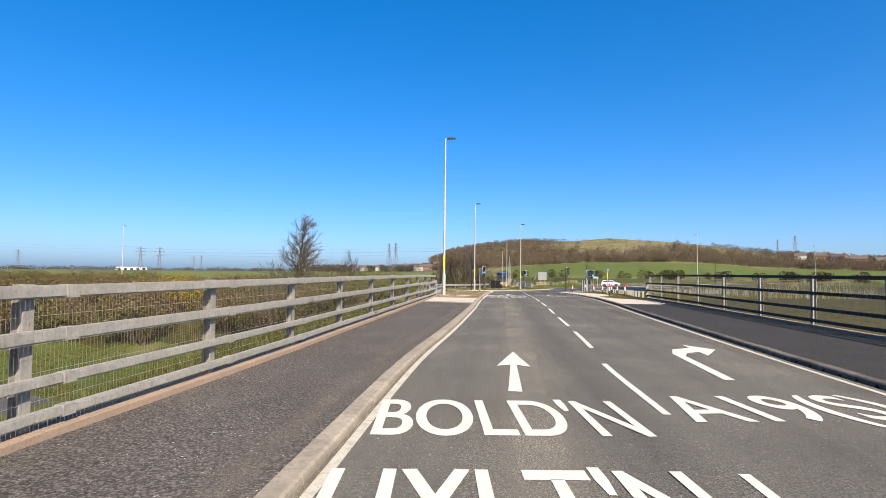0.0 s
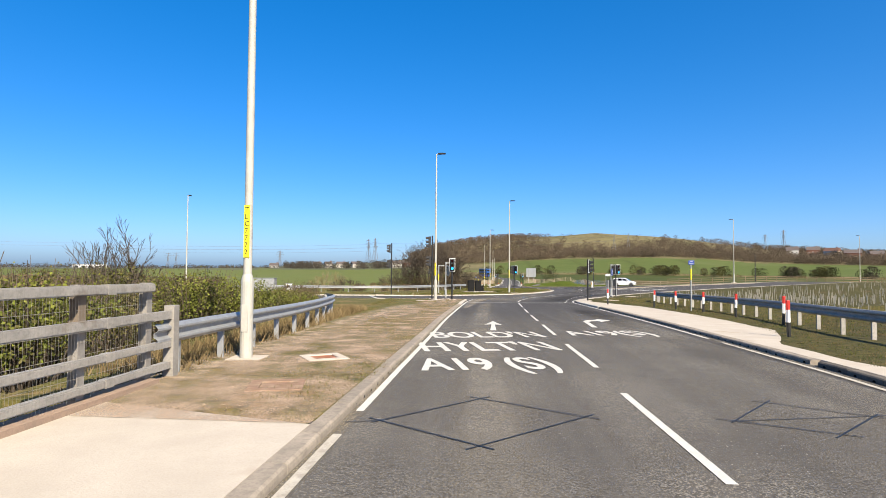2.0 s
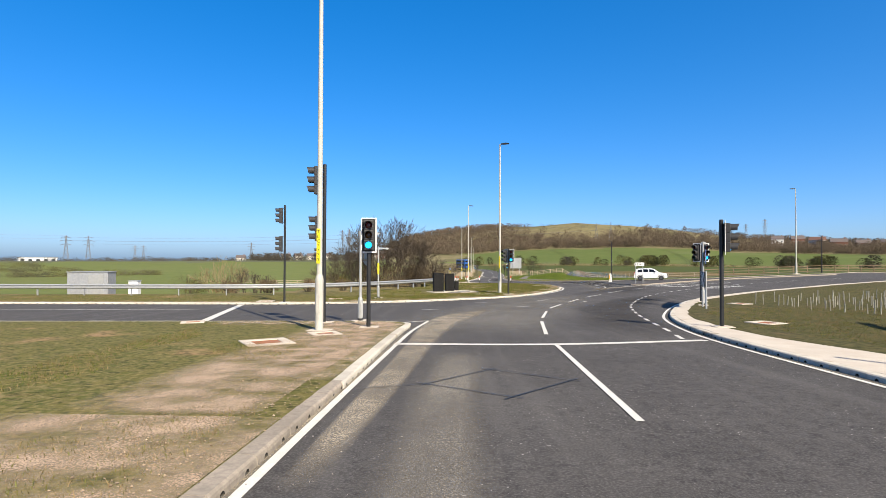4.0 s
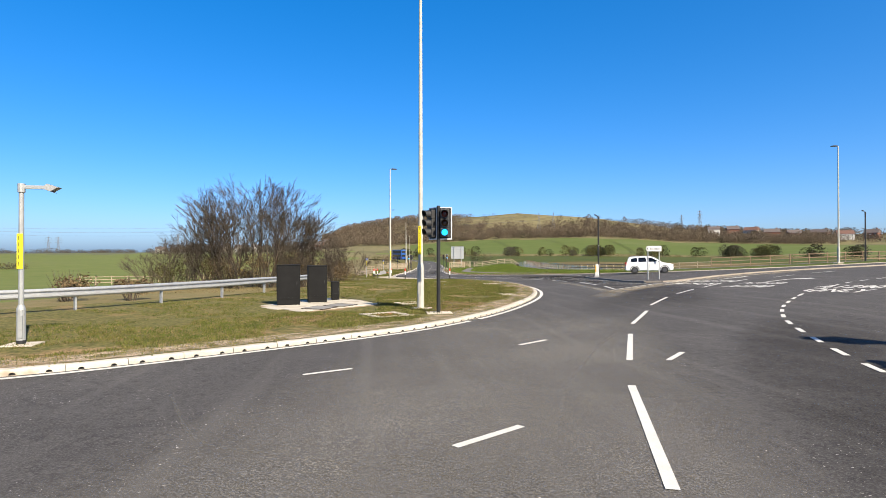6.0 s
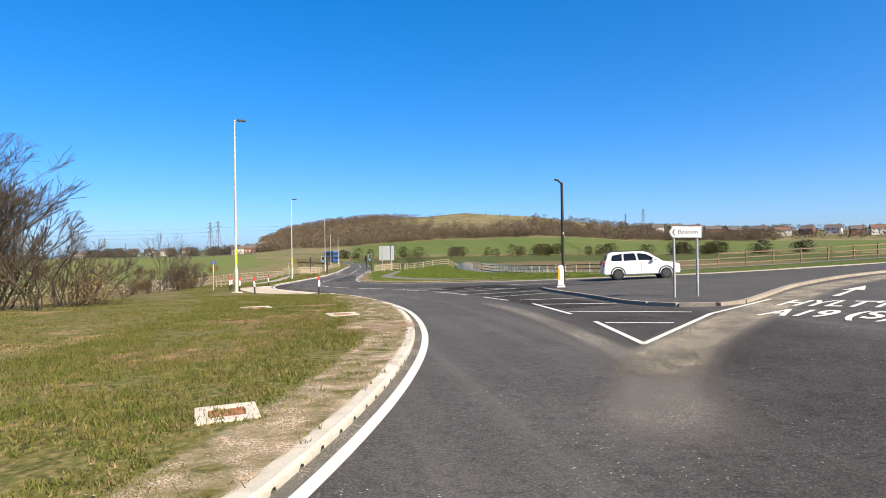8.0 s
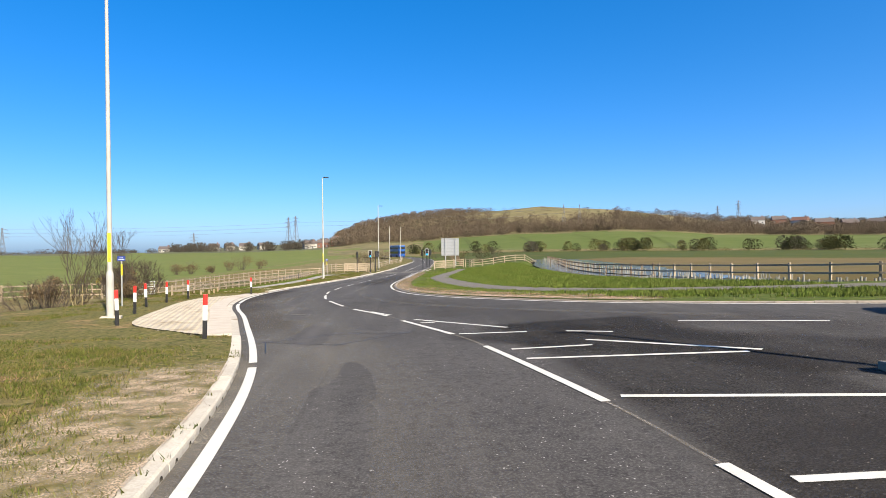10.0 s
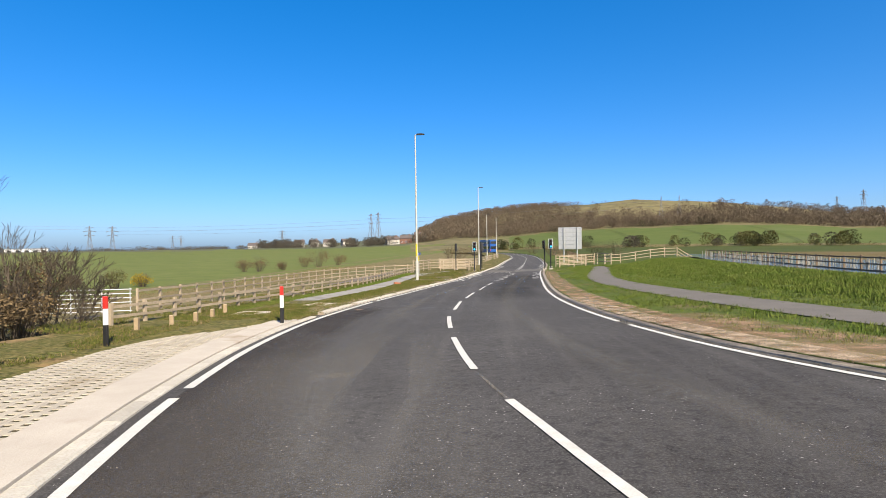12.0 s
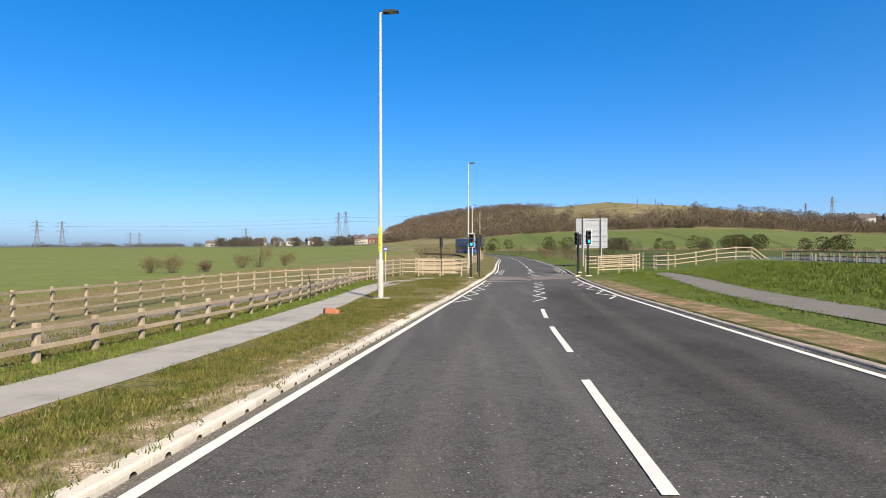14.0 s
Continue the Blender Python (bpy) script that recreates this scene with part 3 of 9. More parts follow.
M_DUST = faded("pale_road_dust", (0.33, 0.3, 0.255), .5, 1.5)
M_FAINT = faded("faint_road_dust", (0.25, 0.235, 0.212), .3, .45)
M_GRIT = faded("channel_grit", (0.3, 0.27, 0.225), 1.4, 1.3)
M_FILM = faded("dusty_film", (0.29, 0.272, 0.245), .3, 1.05, bare=.05)
M_BRIDGEFILM = faded("bridge_dusty_film", (0.31, 0.286, 0.25), .3, 1.4, bare=.1)
# newer dark asphalt; on the outer lanes it also paints in lens vignetting
M_TARVIGNETTE = faded("newer_asphalt_and_vignette", (0.034, 0.031, 0.03), .5, 1.3)
M_EARTH = faded("loose_earth", (0.6, 0.465, 0.33), 2.6, 2.6, floor=0.0, bare=.4)
M_DRIFT = faded("gravel_drift", (0.5, 0.43, 0.33), .9, 2.3)
# dust between the wheel tracks of the bridge lanes, and in the junction
dusting([(1.5, -20), (2.4, 0), (3.0, 15), (3.7, 30), (4.6, 46), (5.2, 58)], 7.6, M_BRIDGEFILM, "road_dust", "overall dusty film on the bridge lanes", lift=.006, across=(1, .6, 1, .5, 1, .4, 1, .6, 1), ends=9)
dusting([(-.3, -14), (.35, 0), (1.0, 12), (1.5, 22), (1.9, 30), (2.35, 42), (2.7, 52), (3.4, 64), (3.9, 70)], 1.25, M_DUST, "road_dust", "pale dusty band between the wheel tracks")
dusting([(3.4, -14), (4.0, 2), (4.5, 14), (5.0, 22), (5.4, 30), (6.2, 46), (7.4, 62)], .9, M_FAINT, "road_dust", "faint dusty band between the wheel tracks")
dusting([(-1.15, -14), (-.8, 0), (-.3, 11), (.2, 20), (.7, 30)], .5, M_FAINT, "road_dust", "faint dust beside the edge line")
dusting([(2.2, 62), (2.65, 67), (2.95, 71), (3.25, 74.4), (3.6, 77.4), (4.2, 80), (5.0, 82.4), (6.2, 84.4)], lambda t: along(t, [(0, .4), (.4, .7), (.6, 1.1), (.8, 1.5), (1, .7)]), M_DRIFT, "road_dust", "pale grit swept round the corner", across=(0, .25, .5, .75, .95, 1, 1, .85, .5, 0), ends=3)
dusting([(4.2, 80), (5.4, 83), (7.2, 86), (9.4, 89.4)], lambda t: 1.2 + 1.8 * t, M_FAINT, "road_dust", "thin dust trailing out of the corner", across=(0, .5, 1, 1, .5, 0), ends=3)
dusting([(1.5, 77.7), (-3, 77.6), (-10, 77.5)], .7, M_FAINT, "road_dust", "grit along the channel")
dusting([(3.6, 73), (4.6, 78), (6.4, 84), (8.4, 89.6), (10.4, 95), (12.6, 100.4)], 6.5, M_FILM, "road_dust", "thin dusty film over the junction", lift=.006, across=(0, .8, 1, 1, .9, .8, .5, 0), ends=5)
for line, y0, y1, off in ((LINE_LEFT, -22, 62, .1), (LINE_RIGHT, -22, 70, -.1), (LINE_EXIT, 93, 132, .12), (LINE_EXIT, 156, 200, .12), (LINE_FAR, 138, 196, -.12)):
    run = [p for p in line if y0 < p.y < y1 and p.x < 40]
    dusting(shifted(run, off), .36, M_GRIT, "kerb_grit", "pale grit in the channel beside the kerb", across=(.3, .9, 1, .9, .3))
# grit in front of the island's nose and along it
dusting([(16.6, 105.6), (17.4, 107.0), (18.6, 109.0), (19.5, 110.4)], lambda t: 2.2 - 1.2 * t, M_DUST, "road_dust", "pale grit fan before the island nose", ends=1.2)
dusting([(17.9, 108.0), (19.4, 109.7), (21.9, 111.8), (26.2, 114.9), (31, 118.0), (38, 120.8)], 1.7, M_DRIFT, "road_dust", "pale grit drifted along the island kerb")
dusting([(18.2, 108), (18.9, 112), (19.5, 117), (19.6, 122)], .8, M_DUST, "road_dust", "dust between the lane and the hatching")
# the exit road
dusting([(18.7, 122), (17.3, 127.6), (16.2, 132.6), (14.9, 138), (13.5, 143.6), (12.3, 149), (11.6, 154.6), (11.4, 161), (12.0, 170), (13.2, 181), (14.6, 191)], .9, M_FAINT, "road_dust", "faint dusty band between the wheel tracks")
dusting([(26, 133.2), (22.4, 137), (19.2, 141.4), (17.0, 146.2), (15.8, 152), (15.2, 160), (15.6, 170), (16.8, 181), (18.4, 193)], .8, M_FAINT, "road_dust", "faint dusty band between the wheel tracks")
dusting([(21.6, 117.2), (21.6, 122), (21.9, 127), (22.0, 131.0), (21.9, 134.6)], lambda t: 2.2 + 2.4 * t, M_TARVIGNETTE, "asphalt_patch", "newer dark asphalt under the hatching", lift=.006, across=(0, 1, 1, 1, 1, 0), category="road patch", ends=.6)
dusting([(40, 125.5), (32, 128.2), (26.5, 131.5), (22.4, 136.4), (19.2, 141.6), (17.2, 147), (16.2, 153)], lambda t: 6.4 - 2.8 * t, M_TARVIGNETTE, "asphalt_patch", "darker newer asphalt over the far lane", lift=.004, across=(0, .1, .16, .16, .16, .14, .1, .05, 0), category="road patch", ends=5)
dusting([(17.6, 123), (16.4, 130), (14.8, 136.6), (13.2, 143), (12.0, 149), (11.4, 155)], 3.8, M_FILM, "road_dust", "thin dusty film over the exit lane", lift=.0058, across=(0, .4, .55, .55, .5, .35, 0), ends=4)
for x, y, w in ((10.9, 154.5, .35), (11.6, 154.2, .3), (12.0, 152.2, .3), (9.85, 161.2, .3), (10.25, 158.0, .3), (10.9, 151.0, .5), (11.9, 149.4, .6)):
    dusting([(x - w * .6, y - w * .2), (x, y), (x + w * .6, y + w * .2)], w, M_DUST, "road_dust", "small pale worn patch in the asphalt", ends=.3)
dusting(shifted([p for p in LINE_LEFT if -22 < p.y < 74], .04), .14, M_DRIFT, "kerb_grit", "pale dust filling the channel beside the kerb", across=(.9, 1, 1, 1, .9))
M_BROWNTAR = faded("newer_brown_asphalt", (0.07, 0.06, 0.055), .6, 1.1)
dusting(shifted([p for p in LINE_EXIT if 134 < p.y < 163], -.85), 1.7, M_BROWNTAR, "asphalt_patch", "newer brownish asphalt along the lane edge", lift=.005, across=(0, .4, .8, 1, 1, 1, 1), category="road patch", ends=3)
# brown dust on the bridge footways
M_SILT = faded("footway_silt", (0.25, 0.213, 0.182), 1.9, 1.1, bare=.1)
for run, off, wide in ((LINE_LEFT, .6, .7),):
    dusting(shifted([p for p in run if -20 < p.y < 29.4], off), wide, M_SILT, "footway_dust", "brown dust lying on the bridge footway", UP + .006, category="footway dust")
# outer lanes darkened: lens vignetting put into the road colour, over partly newer asphalt
for pts, wide in (([(5.9, 4), (6.3, 18), (6.9, 32), (7.6, 44), (8.4, 58), (9.0, 66)], 1.5), ([(9.0, 72), (10.2, 79), (12.2, 86), (15.4, 92), (20, 97)], 3.4), ([(14.5, 99), (18, 104), (20.6, 109.5), (21.4, 115), (21.4, 119)], 5.0), ([(15.5, 163), (15.9, 172), (16.9, 182), (18.2, 193)], 3.6)):
    dusting(pts, wide, M_TARVIGNETTE, "asphalt_patch", "darker outer lane, newer asphalt with lens vignetting put into the colour", lift=.004, across=(0, .3, .42, .42, .42, .3, 0), category="road patch", ends=5)
dusting([(19.6, 133.9), (21.2, 132.4), (22.9, 130.3), (24.3, 128.6), (26.2, 127.4), (29, 126.6)], 3.6, M_TARVIGNETTE, "asphalt_patch", "newer dark asphalt across the hatched mouth", lift=.0064, across=(0, 1, 1, 1, .9, .6, 0), category="road patch", ends=1.5)
dusting([(28, 128.8), (24.5, 132), (21.2, 136), (18.8, 139.8), (17.2, 143.6), (16.2, 148)], 4.2, M_TARVIGNETTE, "asphalt_patch", "darker newer asphalt in the far lane", lift=.005, across=(0, .12, .18, .18, .18, .12, 0), category="road patch", ends=3)
# pale seams worn into the junction's asphalt
for pts in ([(3.9, 90.2), (4.5, 88.8), (5.1, 87.6), (6.0, 87.1), (7.6, 86.3)], [(12.6, 95.0), (11.1, 92.6), (9.4, 89.4), (8.6, 87.2)]):
    dusting(pts, .07, M_FAINT, "road_seam", "thin pale worn seam in the asphalt", across=(0, 1, 1, 0), category="road seam", ends=.6)
# loose earth along the kerbs
run = [p for p in LINE_EXIT if 85 < p.y < 131 and p.x > -30]
for y0, y1, wide in ((85, 116, .9), (113, 131, 1.7)):
    dusting(shifted([p for p in run if y0 < p.y < y1], .37 + wide / 2), wide, M_EARTH, "verge_edge", "bare stony earth along the kerb", UP + .02, (1, 1, .95, .85, .7, .45, 0), "verge", ends=2.5)
M_PATCH = faded("brown_turf", (0.4, 0.25, 0.135), 2.2, 2.4, floor=.15, bare=.4)
spread_ = random.Random(63)
for _ in range(16):
    q = spread_.choice([p for p in run if p.y > 94])
    off = shifted(run, .8 + spread_.random() * 4.2)[run.index(q)]
    a, ln = spread_.uniform(0, math.tau), spread_.uniform(.7, 1.7)
    dx, dy = math.cos(a) * ln, math.sin(a) * ln
    dusting([(off.x - dx, off.y - dy), (off.x, off.y), (off.x + dx, off.y + dy)], spread_.uniform(.9, 2.0), M_PATCH, "verge_earth", "bare brown patch in the turf", UP + .012, (0, .5, .9, 1, .9, .5, 0), "verge", ends=.6)
run = [p for p in LINE_LEFT if 35.9 < p.y < 64]
M_TRAMPLED = faded("trampled_earth", (0.58, 0.43, 0.31), 1.3, 1.9, floor=.12, bare=.5)
dusting(shifted(run, .3 + 1.6), 3.2, M_TRAMPLED, "verge_earth", "trampled bare earth beside the kerb", UP + .014, (1, 1, 1, .9, .8, .6, .4, 0), "verge", ends=0)
dusting(shifted(run, .42 + 2.7), 1.6, M_EARTH, "verge_earth", "trampled bare earth under the safety barrier", UP + .02, (0, .4, .6, .4, 0), "verge", ends=3)
run = [p for p in NIB if p.y < 77 and p.x > -4 and p.y > 62]
dusting(shifted(run, KB + .75), 1.5, M_EARTH, "verge_earth", "trampled bare earth behind the kerb", UP + .016, (1, 1, .95, .8, .5, 0), "verge", ends=1)
dusting([(.1, 64), (.35, 68), (.6, 71), (.75, 73), (.8, 75), (.8, 76.2)], 2.5, M_TRAMPLED, "verge_earth", "bare reddish earth on the corner", UP + .019, (1, 1, 1, 1, .9, .6, .3, 0), "verge", ends=.4)
run = [p for p in LINE_EXIT if 158.5 < p.y < 200]
dusting(shifted(run, .37 + .3), .6, M_EARTH, "verge_edge", "bare stony earth along the kerb", UP + .02, (0, .35, .6, .85, 1, 1)[::-1], "verge")
run = [p for p in LINE_FAR if 137 < p.y < 196 and p.x < 36]
M_BROWNEARTH = faded("brown_earth", (0.44, 0.29, 0.19), 1.6, 3.0, floor=.15, bare=.5)
for part_, wide in (([p for p in run if p.y < 156], 2.2), ([p for p in run if p.y > 151], 1.1)):
    dusting(shifted(part_, -.42 - wide / 2), wide, M_BROWNEARTH, "verge_edge", "bare stony earth along the kerb", UP + .03, (0, .45, .75, .9, 1, 1, 1), "verge", rise=bank, ends=3)
dusting(shifted([p for p in run if p.y < 163], -.42 - .18), .66, M_EARTH, "verge_edge", "pale trodden grit behind the kerb", UP + .05, (.3, .7, 1, 1, 1), "verge", rise=bank)
# the splitter island
ISLAND = curve([(24.1, 127.0), (23.75, 124.8), (23.5, 121), (23.2, 118), (23.4, 116.1), (24.4, 115.1), (25.8, 115.7), (31.2, 119.4), (38, 122.0), (50, 123.2)], .4)
island = tagged(sheet("island_surface", xy(ISLAND) + [(50, 123.8), (38, 123.3), (31, 124.4), (26.4, 126.4), (24.8, 127.2)], UP, M_ASPHALT, .3), "dark asphalt splitter island", "traffic island", kind="structure")


# ---- kerb stones: each a piece, with its drain mouth ----
def kerb_mesh(name, length, drain=True, mat=None):
    bm = bmesh.new()
    L, w, h = length / 2, KB, UP
    d = .3
    # cross-section: y towards the road is negative
    section = [(w, -d), (w, h), (.03, h), (.006, h - .02), (0, h - .05), (0, -d)]
    ends = [[bm.verts.new((s * L, y, z)) for y, z in section] for s in (-1, 1)]
    for k in range(len(section) - 2):
        bm.faces.new((ends[0][k], ends[0][k + 1], ends[1][k + 1], ends[1][k]))
    for e in ends:
        bm.faces.new(e)
    outer = [Vector((-L, 0, -d)), Vector((L, 0, -d)), Vector((L, 0, h - .05)), Vector((-L, 0, h - .05))]
    if drain:
        at = (-.24, .24) if length > .7 else (0,)
        holes = [list(reversed([Vector((cx + .05 * math.cos(a), 0, .006 + .045 * math.sin(a))) for a in [radians(k) for k in (0, 45, 90, 135, 180)]])) for cx in at]
        vs = [ends[0][5], ends[1][5], ends[1][4], ends[0][4]] + [bm.verts.new(p) for hole in holes for p in hole]
        for t in tessellate_polygon([outer] + holes):
            try:
                bm.faces.new([vs[k] for k in t])
            except ValueError:
                pass
        for m, hole in enumerate(holes):
            back = [bm.verts.new(p + Vector((0, .05, 0))) for p in hole]
            n = len(hole)
            rim = vs[4 + m * n:4 + (m + 1) * n]
            for k in range(n):
                f = bm.faces.new((rim[k], rim[(k + 1) % n], back[(k + 1) % n], back[k]))
                f.material_index = 1
            f = bm.faces.new(back)
            f.material_index = 1
    else:
        bm.faces.new((ends[0][5], ends[1][5], ends[1][4], ends[0][4]))
    bmesh.ops.recalc_face_normals(bm, faces=bm.faces[:])
    me = bpy.data.meshes.new(name)
    bm.to_mesh(me)
    bm.free()
    me.materials.append(mat or (M_KERB if drain else M_OLDKERB))
    me.materials.append(M_HOLE)
    return me


KERB_LEN = .92
ME_DRAIN, ME_PLAIN = kerb_mesh("kerb_stone", KERB_LEN - .012, True), kerb_mesh("kerb_stone", KERB_LEN - .012, False)
ME_SMOOTH = kerb_mesh("kerb_stone", KERB_LEN - .004, False, M_KERB)
ME_OLD = kerb_mesh("kerb_stone", KERB_LEN - .012, True, M_OLDKERB)
ME_DARK = kerb_mesh("kerb_stone", KERB_LEN - .012, True, M_SHADEKERB)
rng = random.Random(5)


def kerb_run(pts, side, label, drain=True, cap=290, mesh=None, sink=0.0):
    """Kerb stones along the run, which is the road side of them; side 1: stones lie to its left."""
    root = new("kerb")
    tagged(root, label, "kerb", kind="structure")
    run = pts if side > 0 else list(reversed(pts))
    fine = curve([(p.x, p.y) for p in run[::2] + ([run[-1]] if (len(run) - 1) % 2 else [])], KERB_LEN)
    n = 0
    for p, q in zip(fine, fine[1:]):
        if n >= cap:
            break
        m = (p + q) / 2
        dz = gz(q.x, q.y) - gz(p.x, p.y)
        ob = new("kerb_stone", mesh or (ME_DRAIN if drain else ME_PLAIN))
        ob.parent = root
        t = (q - p)
        rx = Matrix.Translation((m.x, m.y, gz(m.x, m.y) - sink + rng.uniform(-.004, .004))) @ Matrix.Rotation(math.atan2(t.y, t.x), 4, "Z") @ Matrix.Rotation(-math.atan2(dz, t.length), 4, "Y") @ Matrix.Rotation(rng.uniform(-.006, .006), 4, "Z")
        ob.matrix_local = rx
        n += 1
    return root



# ---- the old road in the cutting beside the bridge ----
for name, off, wide, mat, label, lift in (("old_road", 0, 6.4, M_ASPHALT, "grey old road in the cutting beside the bridge", .05), ("old_kerb", 3.4, .45, M_CONCRETE, "pale concrete edging of the old road", .12)):
    run = shifted(curve([(-74, 55.2), (-48, 41), (-30, 29.8), (-20, 24.2), (-17, 22.5)], 1.0), -off)
    bm = bmesh.new()
    rows = [[bm.verts.new((q.x, q.y, land(p.x, p.y) + lift + .12)) for q in pair] for p, pair in zip(run, zip(shifted(run, wide / 2), shifted(run, -wide / 2)))]
    for (p, q), (s_, t) in zip(rows, rows[1:]):
        bm.faces.new((p, q, t, s_))
    bmesh.ops.recalc_face_normals(bm, faces=bm.faces[:])
    if bm.faces[:][0].normal.z < 0:
        bmesh.ops.reverse_faces(bm, faces=bm.faces[:])
    tagged(part(name, bm, mat), label, "road", kind="structure")

# ---- road markings ----
MARK = .0115


def paint_line(pts, width, name="painted_line", label="", parent=None, lift=MARK):
    ob = strip(curve(pts, .5) if len(pts) < 40 else pts, width, lift, name, M_PAINT, parent)
    return ob


marks = tagged(new("road_markings"), "white thermoplastic lane markings, slightly worn", "road marking", kind="structure")
M_WORNPAINT = material("worn_dusty_road_paint", (0.62, 0.575, 0.49), (0.5, 0.455, 0.375), 5.0, 0.8, bump=0.2, bump_scale=120, fine=(0.3, 0.275, 0.235), fine_scale=40, fine_mix=0.55, mottle=((0.3, 0.265, 0.22), 9.0, .6, .52, .68))
for pts in (LINE_LEFT, LINE_RIGHT):
    for y0, y1, worn in ((-30, 36.4, True), (36.9, 90, False)) if pts is LINE_LEFT else ((-30, 45, True), (45.5, 130, False)):
        run = [p for p in pts if y0 < p.y < y1]
        o = paint_line(run, .1, "edge_line", parent=marks)
        if worn:
            o.data.materials[0] = M_WORNPAINT
EDGE = [p for p in curve([(q.x, q.y) for q in LINE_EXIT[::4]], .1) if p.x > -3 and p.y < 200]
for y0, y1 in ((80, 98.15), (98.55, 130.3), (130.62, 148.15), (148.5, 164.85), (165.2, 200)):
    paint_line([p for p in EDGE if y0 < p.y < y1][::(3 if y1 - y0 > 9 else 1)], .14, "edge_line", parent=marks)
FAR_EDGE = [p for p in curve([(q.x, q.y) for q in LINE_FAR[::4]], .1) if p.y < 200]
gap = next(k for k, p in enumerate(FAR_EDGE) if p.y > 154.4 and p.x < 30)
paint_line(FAR_EDGE[:gap:3], .12, "edge_line", parent=marks)
paint_line(FAR_EDGE[gap + 4::3], .12, "edge_line", parent=marks)
paint_line([p for p in LINE_EXIT if p.y > 209], .1, "edge_line", parent=marks)
paint_line([p for p in LINE_FAR if p.y > 209], .1, "edge_line", parent=marks)

CENTRE = curve([(1.9, -25), (2.15, -6), (2.33, 6.9), (2.44, 10.9), (2.65, 12.8), (3.0, 18), (3.35, 24), (3.67, 28.8), (3.88, 32.8), (4.0, 34.5), (4.16, 38.4), (4.31, 40.3), (4.49, 44.3), (4.9, 52), (5.4, 60), (5.9, 67), (6.2, 71)], .25)


def between(pts, y0, y1):
    return [p for p in pts if y0 <= p.y <= y1]


for y0, y1 in ((-4, 0), (1.2, 5.1), (6.9, 10.9), (12.8, 16.5), (18.2, 21.8), (23.5, 27), (28.8, 32.8), (34.5, 38.4), (40.3, 44.3), (46.2, 50.2), (52, 56), (58, 62), (64, 71)):
    run = between(CENTRE, y0, y1)
    if len(run) > 2:
        paint_line([(p.x, p.y) for p in run[::4] + [run[-1]]], .1, "lane_dash", parent=marks)
# lanes of the roundabout
for a, b in (((6.42, 73.4), (7.11, 77.75)), ((7.47, 79.5), (8.39, 83.4)), ((9.05, 85.9), (10.4, 89.5)), ((11.25, 91.4), (12.8, 94.7)), ((13.65, 96.4), (15.6, 99.5)),
             ((16.65, 101.32), (18.76, 104.12)), ((20.1, 105.7), (22.15, 107.85)), ((23.2, 108.8), (25.7, 111.2)), ((26.8, 112.1), (29, 113.6)), ((31.3, 114.5), (34, 116)), ((36, 117), (39, 118.3))):
    paint_line([a, b], .11, "lane_dash", parent=marks)
DOTS = curve([(9.75, 72.3), (10.4, 75), (11.1, 78.3), (11.9, 81.6), (12.75, 84.6), (13.6, 87.3), (14.8, 90.3), (16.0, 92.8), (17.6, 95.7), (19.4, 98.2), (21.2, 100.2), (23.7, 102.6), (26.8, 105), (30.5, 107.5), (36, 110), (44, 113)], .25)
k = 0
while k + 6 < len(DOTS):
    long = DOTS[k].y < 88 or DOTS[k].y > 101
    paint_line([(p.x, p.y) for p in DOTS[k:k + (5 if long else 4)]], .11, "lane_dot", parent=marks)
    k += 8 if long else 6
paint_line([(2.35, 71.2), (6.2, 71.15), (10.2, 72.0)], .28, "stop_line", parent=marks)
for a, b in (((7.55, 87.15), (8.35, 87.75)), ((9.8, 93.5), (10.65, 94.2)), ((2.7, 84.55), (3.5, 84.8)), ((.85, 88.5), (1.75, 88.75)), ((5.65, 90.95), (6.4, 91.35)), ((11.9, 91.25), (12.55, 91.95))):
    paint_line([a, b], .1, "tick_mark", parent=marks)
# left arm
paint_line([(3.1, 78), (1.6, 77.1), (-2, 77.05), (-20, 76.95), (-60, 76.8)], .12, "edge_line", parent=marks)
paint_line([(-4.7, 77.2), (-7.3, 88.9)], .3, "stop_line", parent=marks)
paint_line([(-40, 84.4), (-20, 84.4), (-7.6, 84.2)], .1, "lane_dash", parent=marks)
# exit road
EXIT_C = curve([(20.9, 118), (20.6, 122), (20.4, 124.6), (20.2, 126.8), (19.5, 131.2), (19.1, 133.0), (17.95, 136.7), (17.3, 138.9), (16.1, 142.0), (15.5, 144.0), (14.9, 146.2), (14.1, 149.5), (13.56, 153.4), (13.42, 154.9), (13.2, 158.1),
                (13.25, 160.3), (13.34, 164.3), (13.49, 166), (13.8, 169.9), (14.04, 171.8), (14.4, 175.8), (15.0, 181), (16.3, 190), (17.6, 199), (18.5, 208), (19.9, 220), (22.2, 245), (23.5, 262), (23.8, 285), (22, 308), (17.2, 329), (10.2, 346.5)], .25)
for y0, y1 in ((121.9, 124.95), (126.7, 129.6 + 1.6), (133.0, 136.8), (138.2, 141.9), (143.6, 147.9), (149.5, 153.4), (154.9, 158.1), (160.3, 164.3), (166, 169.9), (171.8, 175.8), (177.6, 180.5)):
    run = between(EXIT_C, y0, y1)
    paint_line([(p.x, p.y) for p in run[::4] + [run[-1]]], .12, "lane_dash", parent=marks)
for y0 in range(214, 300, 9):
    run = between(EXIT_C, y0, y0 + 6)
    paint_line([(p.x, p.y) for p in run[::4] + [run[-1]]], .11, "lane_dash", parent=marks)
paint_line([(16.85, 140.35), (17.58, 138.58)], .1, "lane_dash", parent=marks)
